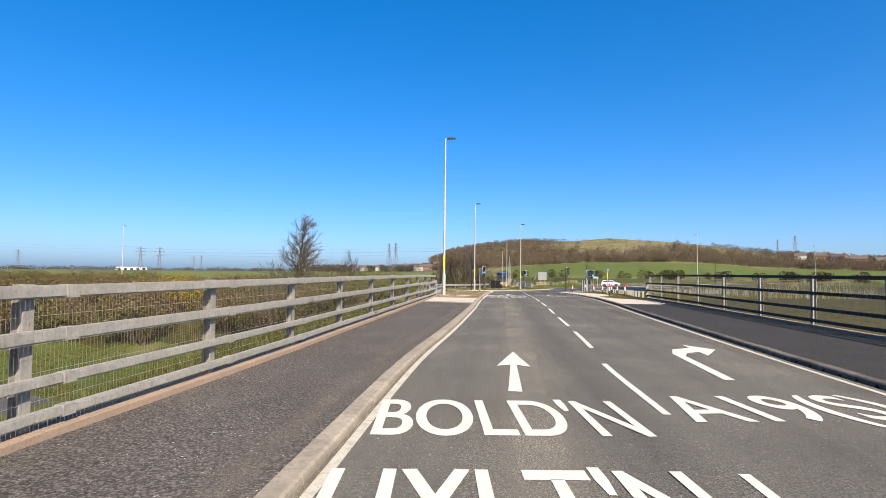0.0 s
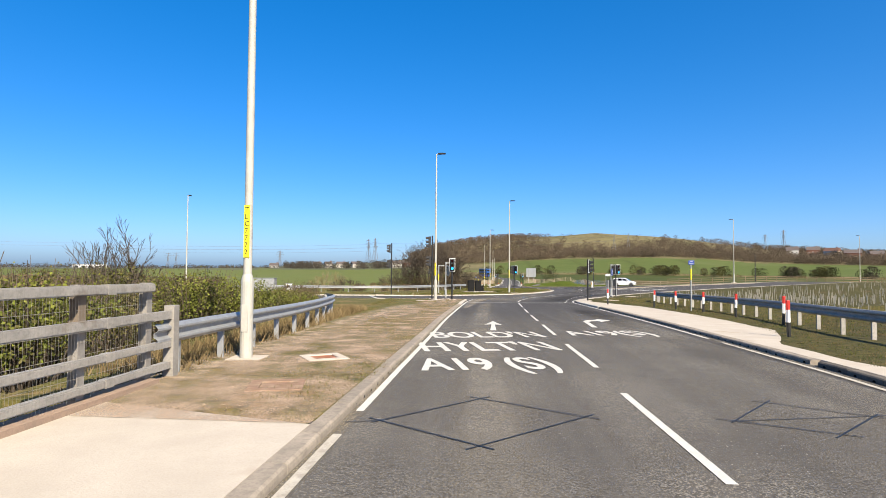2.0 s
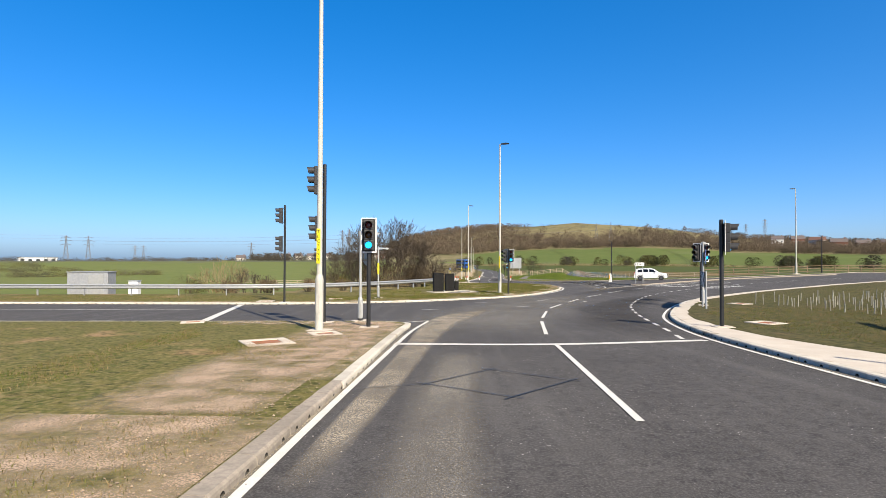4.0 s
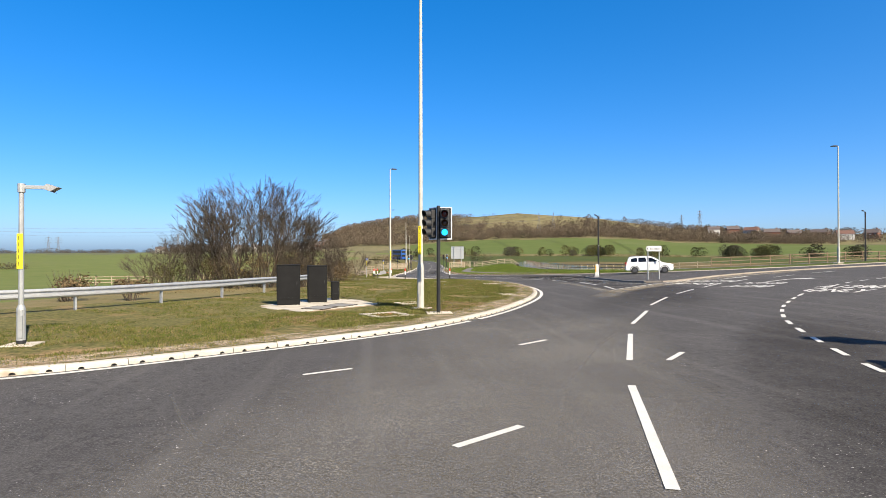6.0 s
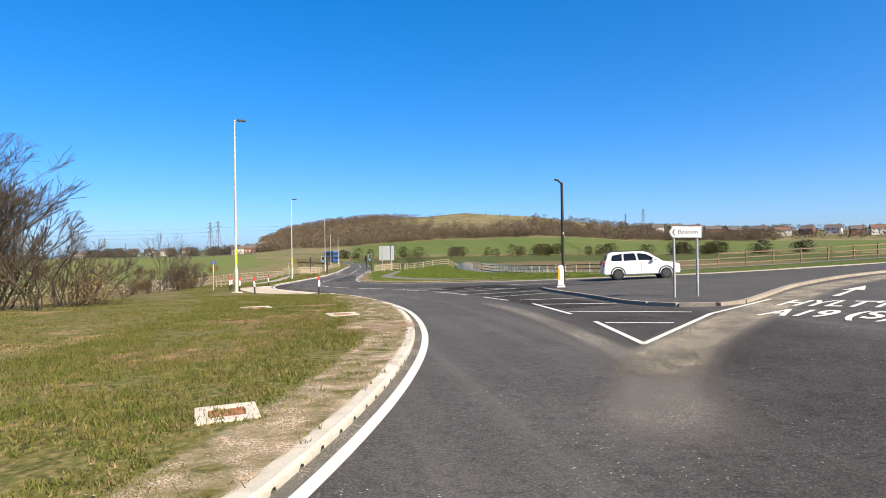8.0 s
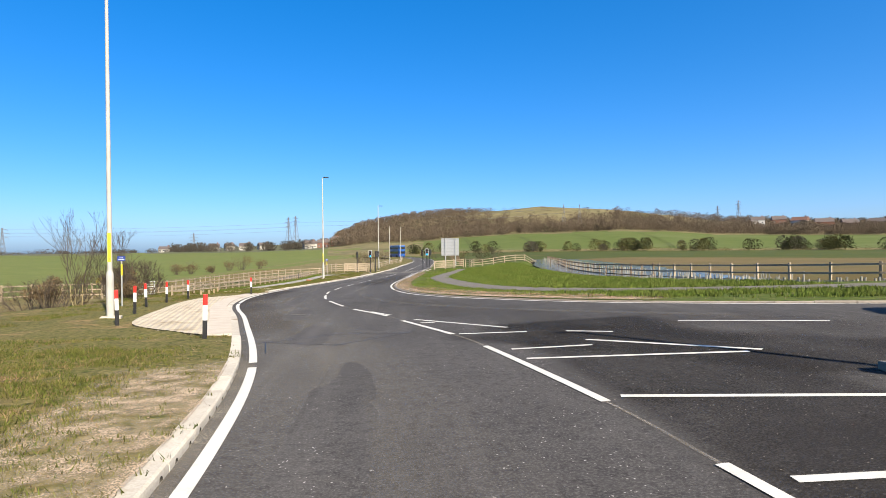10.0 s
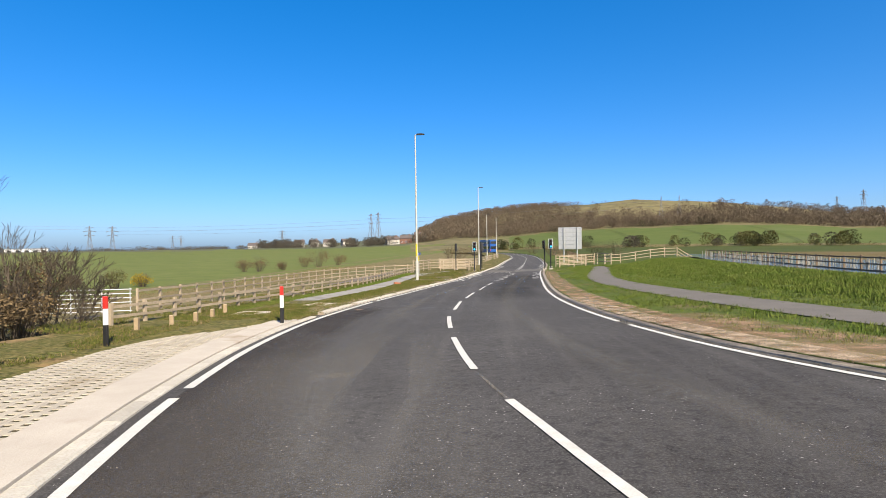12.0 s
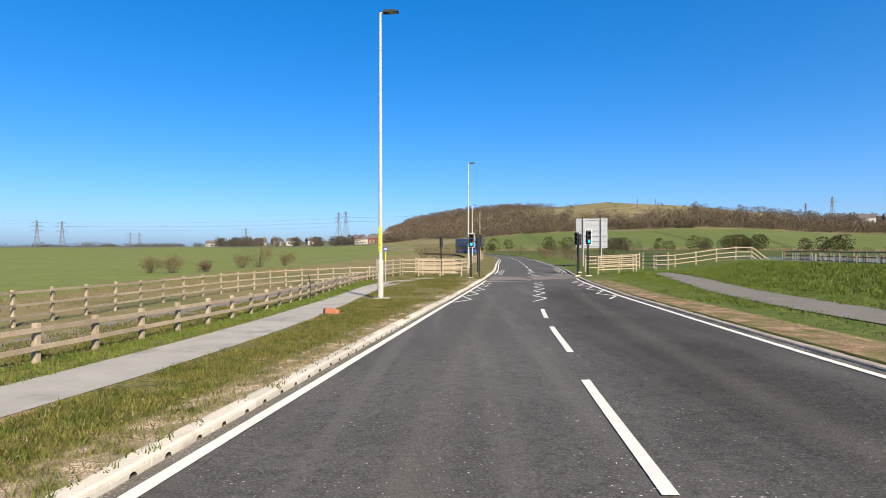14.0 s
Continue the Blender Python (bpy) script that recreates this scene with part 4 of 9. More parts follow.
dusting([(p.x, p.y) for p in between(EXIT_C, 120, 150)[::6]], .045, M_DUST, "road_seam", "thin pale joint along the middle of the road", across=(.6, 1, 1, .6), category="road seam", ends=.6)
# hatched area before the island
for a, b in (((18.3, 136.8), (20.4, 133.7)), ((18.45, 135.9), (18.8, 135.7)), ((19.2, 133.1), (20.75, 132.75)), ((21.45, 132.5), (22.35, 131.9)), ((24.2, 133.0), (26.65, 131.5)), ((19.9, 130.6), (21.35, 130.5)), ((21.45, 131.15), (23.6, 129.0)),
             ((19.95, 129.6), (23.3, 128.95)), ((20.45, 126.9), (23.3, 126.1)), ((20.7, 124.35), (23.3, 124.15)), ((20.95, 121.7), (23.1, 120.6)), ((20.9, 119.4), (22.9, 117.7)), ((20.65, 116.6), (22.9, 114.2)), ((20.2, 113.6), (21.4, 112.6)),
             ((19.3, 110.5), (23.0, 113.6)), ((23.0, 113.6), (26.5, 115.6)), ((19.3, 110.45), (20.15, 114.0)), ((20.4, 115.9), (20.8, 119.9))):
    paint_line([a, b], .12, "hatch_line", parent=marks)


# ---- small builders ----
def box(bm, size, at=(0, 0, 0), rot=None, bevel=0.0):
    m = Matrix.Translation(at) @ (rot.to_4x4() if rot else Matrix()) @ Matrix.Diagonal((*size, 1))
    made = bmesh.ops.create_cube(bm, size=1, matrix=m)
    if bevel:
        edges = list({e for v in made["verts"] for e in v.link_edges})
        bmesh.ops.bevel(bm, geom=edges, offset=bevel, segments=2, affect="EDGES", profile=.6)


def tube(bm, a, b, r0, r1=None, n=10, caps=True):
    """A round bar from a to b that may taper."""
    a, b = Vector(a), Vector(b)
    r1 = r0 if r1 is None else r1
    d = b - a
    q = d.to_track_quat("Z", "Y").to_matrix()
    lo = [bm.verts.new(a + q @ Vector((r0 * math.cos(t), r0 * math.sin(t), 0))) for t in [math.tau * k / n for k in range(n)]]
    hi = [bm.verts.new(b + q @ Vector((r1 * math.cos(t), r1 * math.sin(t), 0))) for t in [math.tau * k / n for k in range(n)]]
    for k in range(n):
        bm.faces.new((lo[k], lo[(k + 1) % n], hi[(k + 1) % n], hi[k]))
    if caps:
        bm.faces.new(list(reversed(lo)))
        bm.faces.new(hi)


def turned(bm, rings, n=14, at=(0, 0, 0)):
    """A turned body from (radius, height) rings."""
    rows = [[bm.verts.new((at[0] + r * math.cos(math.tau * k / n), at[1] + r * math.sin(math.tau * k / n), at[2] + z)) for k in range(n)] for r, z in rings]
    for p, q in zip(rows, rows[1:]):
        for k in range(n):
            bm.faces.new((p[k], p[(k + 1) % n], q[(k + 1) % n], q[k]))
    bm.faces.new(list(reversed(rows[0])))
    bm.faces.new(rows[-1])


def prism(bm, outline, depth, m=None):
    """The outline (x, z) given thickness along y from 0 to depth, moved by m."""
    m = m or Matrix()
    front = [bm.verts.new(m @ Vector((x, 0, z))) for x, z in outline]
    back = [bm.verts.new(m @ Vector((x, depth, z))) for x, z in outline]
    n = len(outline)
    bm.faces.new(front)
    bm.faces.new(list(reversed(back)))
    for k in range(n):
        bm.faces.new((front[k], back[k], back[(k + 1) % n], front[(k + 1) % n]))
    bmesh.ops.recalc_face_normals(bm, faces=bm.faces[:])


def swept(bm, section, path):
    """A closed section (across, up) carried along path points (3D), kept upright."""
    rows = []
    for i, p in enumerate(path):
        t = path[min(i + 1, len(path) - 1)] - path[max(i - 1, 0)]
        n = Vector((-t.y, t.x, 0)).normalized()
        rows.append([bm.verts.new(p + n * s + Vector((0, 0, u))) for s, u in section])
    k = len(section)
    for a, b in zip(rows, rows[1:]):
        for j in range(k):
            bm.faces.new((a[j], a[(j + 1) % k], b[(j + 1) % k], b[j]))
    bm.faces.new(list(reversed(rows[0])))
    bm.faces.new(rows[-1])
    bmesh.ops.recalc_face_normals(bm, faces=bm.faces[:])


def thing(name, label, category, group="", kind=""):
    return tagged(new(name), label, category, group, kind)


def stand(ob, x, y, lift=UP, heading=0.0, tilt=0.0):
    ob.matrix_basis = Matrix.Translation((x, y, gz(x, y) + lift)) @ Matrix.Rotation(radians(heading), 4, "Z") @ Matrix.Rotation(radians(tilt), 4, "Y")
    return ob


def lettering(text, size, mat, name="lettering", parent=None, depth=.002, squeeze=1.0):
    """Flat letters in the built-in font, lying in the x-y plane, from the origin to the right."""
    cu = bpy.data.curves.new(name, "FONT")
    cu.body, cu.size, cu.extrude = text, size, depth
    ob = bpy.data.objects.new(name, cu)
    scene.collection.objects.link(ob)
    bpy.context.view_layer.update()
    me = bpy.data.meshes.new_from_object(ob.evaluated_get(bpy.context.evaluated_depsgraph_get()))
    bpy.data.objects.remove(ob)
    me.materials.clear()
    me.materials.append(mat)
    out = new(name, me)
    if parent:
        out.parent = parent
    return out


def bearing(az, r):
    """A place on the plan by bearing and distance from the exit road."""
    return 13 + r * math.sin(radians(az)), 146 + r * math.cos(radians(az))




def road_words(text, at, right, width, length, thick=-.06):
    """Words painted on the road: at is the foot of the first letter, right the way they read, stretched to width and length."""
    ob = lettering(text, 1.0, M_PAINT, "painted_word", marks)
    me = ob.data
    xs, ys = [v.co.x for v in me.vertices], [v.co.y for v in me.vertices]
    x0, x1, y0, y1 = min(xs), max(xs), min(ys), max(ys)
    r = Vector(right).normalized()
    u = Vector((-r.y, r.x))
    bm = bmesh.new()
    bm.from_mesh(me)
    # thicken the strokes a little by growing the faces outwards
    bmesh.ops.delete(bm, geom=[f for f in bm.faces if f.normal.z < .5], context="FACES")
    rim = [v for v in bm.verts if v.is_boundary]
    push = {}
    for v in rim:
        n = Vector((0, 0, 0))
        for e in v.link_edges:
            if e.is_boundary and e.link_faces:
                f = e.link_faces[0]
                d = (e.verts[1].co - e.verts[0].co).normalized()
                c = Vector((d.y, -d.x, 0))
                mid = (e.verts[0].co + e.verts[1].co) / 2
                if (f.calc_center_median() - mid).dot(c) > 0:
                    c = -c
                n += c
        push[v] = n.normalized() if n.length else n
    sx, sy = width / (x1 - x0), length / (y1 - y0)
    for v in bm.verts:
        a, b = (v.co.x - x0) * sx, (v.co.y - y0) * sy
        if v in push:
            a += push[v].x * thick * .35
            b += push[v].y * thick * .35
        p = Vector(at) + r * a + u * b
        v.co = (p.x, p.y, gz(p.x, p.y) + MARK + .002)
    for f in bm.faces:
        if f.normal.z < 0:
            f.normal_flip()
    bm.to_mesh(me)
    bm.free()
    return ob


def road_shape(outline, at, up, name="painted_arrow"):
    u = Vector(up).normalized()
    r = Vector((u.y, -u.x))
    bm = bmesh.new()
    vs = []
    for x, y in outline:
        p = Vector(at) + r * x + u * y
        vs.append(bm.verts.new((p.x, p.y, gz(p.x, p.y) + MARK + .002)))
    loop = [Vector((x, y, 0)) for x, y in outline]
    for t in tessellate_polygon([loop]):
        f = bm.faces.new([vs[k] for k in t])
    bmesh.ops.recalc_face_normals(bm, faces=bm.faces[:])
    if bm.faces[:][0].normal.z < 0:
        bmesh.ops.reverse_faces(bm, faces=bm.faces[:])
    return part(name, bm, M_PAINT, marks)


AHEAD = [(-.1, 0), (.1, 0), (.055, 2.3), (.3, 2.15), (0, 4.0), (-.3, 2.15), (-.055, 2.3)]
TURN = [(-.09, 0), (.09, 0), (.12, 2.6), (.3, 3.05), (.62, 3.3), (.62, 2.75), (1.12, 3.75), (.62, 4.5), (.62, 3.95), (.15, 3.6), (-.05, 2.9)]
road_words("A19 (S)", (-1.05, .8), (1, .06), 2.8, 1.65, .05)
road_words("HYLT'N", (-1.08, 3.25), (1, .06), 2.95, 1.65, .05)
road_words("BOLD'N", (-1.04, 5.83), (1, .07), 2.95, 1.65, .05)
road_shape(AHEAD, (.6, 8.1), (.06, 1))
road_words("A19(S)", (2.62, 6.25), (1, .13), 2.95, 1.75, .05)
road_shape(TURN, (4.1, 9.35), (.05, 1))
road_words("A19 (S)", (1.25, 39.4), (1, .16), 2.5, 1.9, .08)
road_words("HYLT'N", (1.08, 42.45), (1, .16), 3.12, 1.75, .08)
road_words("BOLD'N", (1.2, 45.3), (1, .16), 3.1, 1.65, .08)
road_shape(AHEAD, (2.9, 47.7), (.06, 1))
road_words("A19(S)", (5.15, 45.9), (1, .15), 2.55, 1.8, .08)
road_shape(TURN, (6.4, 49.2), (.1, 1))
RING = (.5, -.87)
road_words("A19 (S)", (23.15, 112.5), RING, 2.5, 1.8, .08)
road_words("HYLT'N", (25.3, 114.1), RING, 2.6, 1.6, .08)
road_shape(AHEAD, (28.1, 115.0), (.85, .52))
road_words("A1290", (23.9, 108.4), RING, 2.0, 1.5, .08)
road_words("A19 (S)", (25.8, 110.1), RING, 2.1, 1.5, .08)
road_shape(TURN, (27.7, 110.3), (.85, .52))
road_words("ONLY", (24.4, 103.7), RING, 2.2, 1.7, .08)
road_words("A1290", (26.3, 105.2), RING, 2.4, 1.7, .08)

# buried loops: thin dark sealed cuts
M_TAR = material("tar_seal", (0.018, 0.017, 0.017), (0.03, 0.03, 0.03), 9.0, 0.5)


def loop_cut(corners, tail):
    ob = thing("detector_loop", "thin dark tar-sealed cuts of a traffic detector loop", "road marking", kind="structure")
    pts = [Vector(c) for c in corners]
    for a, b in zip(pts, pts[1:] + pts[:1]):
        d = (b - a).normalized() * .18
        o = strip(curve([tuple(a - d), tuple(b + d)], .4), .024, MARK + .006, "sealed_cut", M_TAR, ob)
    o = strip(curve([corners[0], tail], .4), .018, MARK + .006, "sealed_cut", M_TAR, ob)


loop_cut([(9.85, 161.9), (11.0, 160.8), (12.4, 161.5), (11.1, 162.6)], (9.5, 161.7))
loop_cut([(14.9, 133.4), (16.6, 132.6), (18.0, 133.9), (16.3, 134.5)], (15.3, 131.7))
loop_cut([(.9, 36.5), (2.0, 35.6), (3.3, 36.8), (2.1, 37.7)], (.5, 36.4))
loop_cut([(5.0, 36.7), (5.9, 36.2), (6.8, 37.0), (5.9, 37.7)], (7.2, 37.1))
loop_cut([(3.2, 66.3), (4.4, 65.4), (5.5, 66.6), (4.3, 67.6)], (2.3, 66))
# joint across the road where the bridge ends
dusting([(.05, 29.5), (3.8, 29.6), (7.4, 30.2)], .55, M_DUST, "bridge_joint", "pale transverse bridge joint in the asphalt", .006, (.2, 1, 1, .2), "road joint", ends=0)

# the pelican crossing's markings
for x0, x1, y in ((14.1, 17.2, 199.0), (18.3, 21.3, 206.6)):
    paint_line([(x0, y), (x1, y + .1)], .2, "stop_line", parent=marks)
for base, amp in ((LINE_EXIT, -.32), (EXIT_C, .0), (LINE_FAR, .32)):
    for y0, y1 in ((183.5, 198.2), (207.5, 219)):
        run = [p for p in base if y0 < p.y < y1]
        pick = run[::max(1, int(len(run) / 9))]
        if len(pick) < 4:
            continue
        zig = [(p.x - amp * 1.2 * (1 if base is not EXIT_C else 0) + (.3 if k % 2 else -.3) * .9, p.y) for k, p in enumerate(pick)]
        for a, b in zip(zig, zig[1:]):
            o = strip(curve([a, b], .4), .1, MARK, "zigzag_line", M_PAINT, marks)
cross = [p for p in EXIT_C if 199.6 < p.y < 206]
tagged(sheet("crossing_surface", [(14.4, 200.2), (20.6, 200.2), (21.4, 206), (15.2, 206)], .004, M_PATH), "paler asphalt band of the pedestrian crossing", "crossing", kind="structure")
# red verge and grass-concrete aprons follow further on


# ---- lamp columns ----
M_COLUMN = material("pale_grey_column", (0.5, 0.485, 0.43), (0.42, 0.41, 0.37), 3.0, 0.6, 0.0, bump=.05, fine=(0.38, 0.365, 0.33), fine_scale=25, fine_mix=.35)
M_LED = material("lamp_glass", (0.25, 0.26, 0.27), None, 1, 0.2)


def pad(parent, size, mat=None, name="concrete_base", z=.0):
    bm = bmesh.new()
    box(bm, (size, size * .92, .14), (0.02, 0, z - .045), bevel=.015)
    return part(name, bm, mat or M_CONCRETE, parent)


def tag_plate(parent, code, z, r):
    """The yellow number strip, its characters one under the other."""
    bm = bmesh.new()
    h = .13 * len(code) + .06
    box(bm, (.11, .012, h), (0, -r - .006, z), bevel=.003)
    plate = part("number_strip", bm, M_YELLOW, parent, "yellow vertical number strip")
    for k, ch in enumerate(code):
        t = lettering(ch, .13, M_BLACK, "letter", plate)
        t.matrix_basis = Matrix.Translation((-.04, -r - .0135, z + h / 2 - .13 - .13 * k)) @ Matrix.Rotation(radians(90), 4, "X")


def lamp_column(x, y, height=11.25, heading=0.0, code="", lift=UP):
    ob = thing("street_lamp", "tall pale tubular street lamp with a flat dark lantern", "street lamp", "lamps along the road")
    pad(ob, .62)
    bm = bmesh.new()
    turned(bm, [(.115, 0), (.115, 1.42), (.10, 1.5), (.078, 1.56)], 16)
    box(bm, (.12, .03, .5), (0, -.105, .75), bevel=.008)
    part("base_section", bm, M_COLUMN, ob, smooth=False)
    bm = bmesh.new()
    turned(bm, [(.078, 1.5), (.066, height * .6), (.05, height - .05), (.05, height)], 20)
    part("shaft", bm, M_COLUMN, ob)
    bm = bmesh.new()
    tube(bm, (0, 0, height - .03), (.14, 0, height + .02), .035)
    part("bracket", bm, M_COLUMN, ob)
    bm = bmesh.new()
    prism(bm, [(.1, -.03), (.16, .055), (.5, .06), (.72, .025), (.72, -.02), (.4, -.045)], .26, Matrix.Translation((0, -.13, height + .02)))
    lantern = part("lantern", bm, M_SOOT, ob, "flat dark lantern")
    bm = bmesh.new()
    box(bm, (.34, .2, .01), (.52, 0, height - .022))
    part("lens", bm, M_LED, lantern)
    if code:
        tag_plate(ob, code, 2.35, .078)
    return stand(ob, x, y, lift, heading)


lamp_column(-2.12, 40.4, code="TLC7772")
lamp_column(.1, 73.5, code="TLC7773", heading=-10)
lamp_column(8.3, 101.3, 11.5, code="TLC7775", heading=-25)
lamp_column(8.12, 140.4, code="TLC7774", heading=20)
lamp_column(9.2, 184.4, code="TLC7780", heading=-5)
lamp_column(13.8, 221.8, 11.0)
lamp_column(17.6, 272.5, 9.0)
lamp_column(15.2, 248, 8.5)
lamp_column(50.5, 131.1, 11.1, heading=180)
lamp_column(96, 165, 11.5, heading=180, lift=-.2)
lamp_column(-29.7, 95, 11.2, heading=90)
lamp_column(-66, 103, 11.2, heading=90, lift=-.2)

# short lamp on the far side of the arm, and sign lamps
M_GREYPOLE = material("grey_pole", (0.42, 0.43, 0.42), (0.36, 0.37, 0.37), 4.0, 0.5, 0.3, fine=(0.3, 0.3, 0.3), fine_scale=30, fine_mix=.3)


def sign_post_lamp(parent, h, r=.05, arm=.62, foot=.72):
    bm = bmesh.new()
    turned(bm, [(.085, 0), (.085, .1)], 14)
    part("rubber_foot", bm, M_SOOT, parent, "black foot")
    bm = bmesh.new()
    turned(bm, [(.082, .1), (.082, foot), (.068, foot + .05), (r, foot + .09)], 14)
    box(bm, (.085, .03, foot * .62), (.02, -.078, foot * .52), bevel=.006)
    part("base_section", bm, M_GREYPOLE, parent)
    bm = bmesh.new()
    turned(bm, [(r, foot), (r * .92, h - .14), (r * .92, h)], 12)
    turned(bm, [(r * 1.35, h - .16), (r * 1.35, h + .02)], 12)
    part("shaft", bm, M_GREYPOLE, parent)
    bm = bmesh.new()
    box(bm, (arm, .06, .075), (arm / 2, 0, h - .05), bevel=.01)
    part("arm", bm, M_GREYPOLE, parent)
    bm = bmesh.new()
    prism(bm, [(arm - .12, -.02), (arm, .07), (arm + .2, .0), (arm + .06, -.085)], .2, Matrix.Translation((0, -.1, h - .05)))
    head = part("lantern", bm, M_GREYPOLE, parent)
    bm = bmesh.new()
    box(bm, (.17, .15, .01), (arm + .03, 0, h - .125), Euler((0, radians(22), 0)).to_matrix())
    part("lens", bm, M_LED, head)


ob = thing("sign_post", "grey steel sign post with a round sign and its own lamp", "road sign")
sign_post_lamp(ob, 3.0, arm=.45)
bm = bmesh.new()
turned(bm, [(.46, -.006), (.47, 0), (.46, .006)], 32)
bm.transform(Matrix.Translation((.17, 0, 2.32)) @ Matrix.Rotation(radians(84), 4, "Y"))
disc = part("sign_disc", bm, M_GALV, ob, "round grey sign plate seen on its edge")
bm = bmesh.new()
for z in (2.05, 2.6):
    box(bm, (.12, .5, .04), (.1, 0, z), bevel=.005)
box(bm, (.03, .04, .6), (.1, 0, 2.32), bevel=.005)
part("bracket", bm, M_SOOT, ob)
pad(ob, .55)
stand(ob, .82, 76.7, UP, 24)

ob = thing("street_lamp", "short grey lamp post with a small lantern on an arm", "street lamp")
sign_post_lamp(ob, 3.25, arm=.5)
tag_plate(ob, "IIIII", 1.9, .05)
pad(ob, .6)
stand(ob, -.35, 94.2, UP, 5)


# ---- traffic signals ----
M_GO = glow("lit_green_lens", (0.015, 0.4, 0.85), 1.3)
M_DULL_RED = material("unlit_red_lens", (0.09, 0.012, 0.01), None, 1, 0.25)
M_DULL_AMBER = material("unlit_amber_lens", (0.075, 0.03, 0.008), None, 1, 0.25)
M_DULL_GREEN = material("unlit_green_lens", (0.006, 0.05, 0.035), None, 1, 0.25)
M_CASE = material("signal_case", (0.026, 0.026, 0.027), (0.034, 0.034, 0.035), 8.0, 0.55)


def signal_head(parent, z, facing, lit=True, board=True, k=1.0, offset=.17, aside=0.0):
    """A three-light head whose front looks along -y before it is turned by facing degrees; z is its middle."""
    turn = Matrix.Rotation(radians(facing), 4, "Z") @ Matrix.Translation((aside, -offset, z)) @ Matrix.Diagonal((k, k, k, 1))
    bm = bmesh.new()
    for j in (-1, 0, 1):
        box(bm, (.27, .14, .285), (0, .02, j * .29), bevel=.018)
    box(bm, (.2, .05, .9), (0, .1, 0), bevel=.01)
    bm.transform(turn)
    head = part("signal_head", bm, M_CASE, parent, "black three-light signal head")
    if board:
        bm = bmesh.new()
        box(bm, (.4, .012, .98), (0, .09, 0), bevel=.004)
        bm.transform(turn)
        part("backing_board", bm, M_SOOT, head)
        bm = bmesh.new()
        w, h, t = .46, 1.03, .035
        for sx in (-1, 1):
            box(bm, (t, .016, h), (sx * (w - t) / 2, .09, 0), bevel=.005)
            box(bm, (w, .016, t), (0, .0903, sx * (h - t) / 2), bevel=.005)
        bm.transform(turn)
        part("white_border", bm, M_WHITE, head, "white reflective border")
    for j, mat in ((1, M_DULL_RED), (0, M_DULL_AMBER), (-1, M_GO if lit else M_DULL_GREEN)):
        bm = bmesh.new()
        bmesh.ops.create_uvsphere(bm, u_segments=16, v_segments=8, radius=.102, matrix=Matrix.Translation((0, -.045, j * .29)) @ Matrix.Diagonal((1, .28, 1, 1)))
        bm.transform(turn)
        part("lens", bm, mat, head, smooth=True)
        # visor: a cut-away hood
        bm = bmesh.new()
        n = 18
        rows = []
        for i in range(n + 1):
            a = radians(-35 + 250 * i / n)
            reach = .19 + .05 * max(0, math.sin(a))
            rows.append([bm.verts.new((r * math.cos(a), -.05 - d, j * .29 + r * math.sin(a))) for r, d in ((.122, 0), (.122, reach), (.114, reach), (.114, 0))])
        for p, q in zip(rows, rows[1:]):
            for m in range(4):
                bm.faces.new((p[m], p[(m + 1) % 4], q[(m + 1) % 4], q[m]))
        bm.faces.new(rows[0])
        bm.faces.new(list(reversed(rows[-1])))
        bmesh.ops.recalc_face_normals(bm, faces=bm.faces[:])
        bm.transform(turn)
        part("visor", bm, M_CASE, head)
    bm = bmesh.new()
    for zz in (-.4, .4):
        tube(bm, (0, .1, zz), (0, max(.16, offset / k), zz), .018, n=8)
    tube(bm, (0, .125, -.4), (0, .125, .4), .02, n=8)
    bm.transform(turn)
    part("bracket", bm, M_BLACK, head)
    return head


def signal_pole(x, y, h, heads, label="black traffic signal post with its light on green", r=.06, base=.55):
    ob = thing("traffic_light", label, "traffic light", "signals at the junction")
    bm = bmesh.new()
    turned(bm, [(r * 1.04, -.05), (r * 1.04, .3), (r, .32), (r, h - .02), (r * .8, h)], 14)
    part("post", bm, M_BLACK, ob, smooth=False)
    if base:
        pad(ob, base)
    for spec in heads:
        signal_head(ob, **spec)
    return stand(ob, x, y)


signal_pole(1.36, 74.45, 3.24, [dict(z=2.72, facing=4)])
signal_pole(-.28, 76.1, 5.15, [dict(z=4.62, facing=-88, lit=False, board=False, k=1.05, offset=.27), dict(z=3.05, facing=-88, lit=False, board=False, k=.95, offset=.24), dict(z=2.22, facing=-88, lit=False, board=False, k=.45, offset=.2)],
            "tall black signal post with two heads turned to the side road")
signal_pole(-5.2, 89.8, 5.5, [dict(z=4.9, facing=-86, lit=False, board=False, offset=.26), dict(z=3.3, facing=-86, lit=False, board=False, offset=.26)], "tall black signal post on the far verge with two heads")
signal_pole(12.0, 74.7, 3.25, [dict(z=2.7, facing=62, offset=.2)], "black signal post on the pale footway, its head turned aside")
signal_pole(18.2, 89.2, 3.3, [dict(z=2.74, facing=3, aside=.24, offset=.1), dict(z=2.74, facing=-55, lit=False, aside=-.2, offset=.14)], "black signal post with two heads, one on green")
signal_pole(8.74, 99.65, 3.4, [dict(z=2.84, facing=-8, aside=.2, offset=.1), dict(z=2.84, facing=-62, lit=False, aside=-.24, offset=.14)], "black signal post with two heads, one on green", base=.8)
signal_pole(13.4, 202.5, 3.15, [dict(z=2.65, facing=4)], base=.4)
signal_pole(14.05, 203.6, 3.1, [dict(z=2.65, facing=120, lit=False, board=False)], "black pedestrian crossing signal post", base=.4)
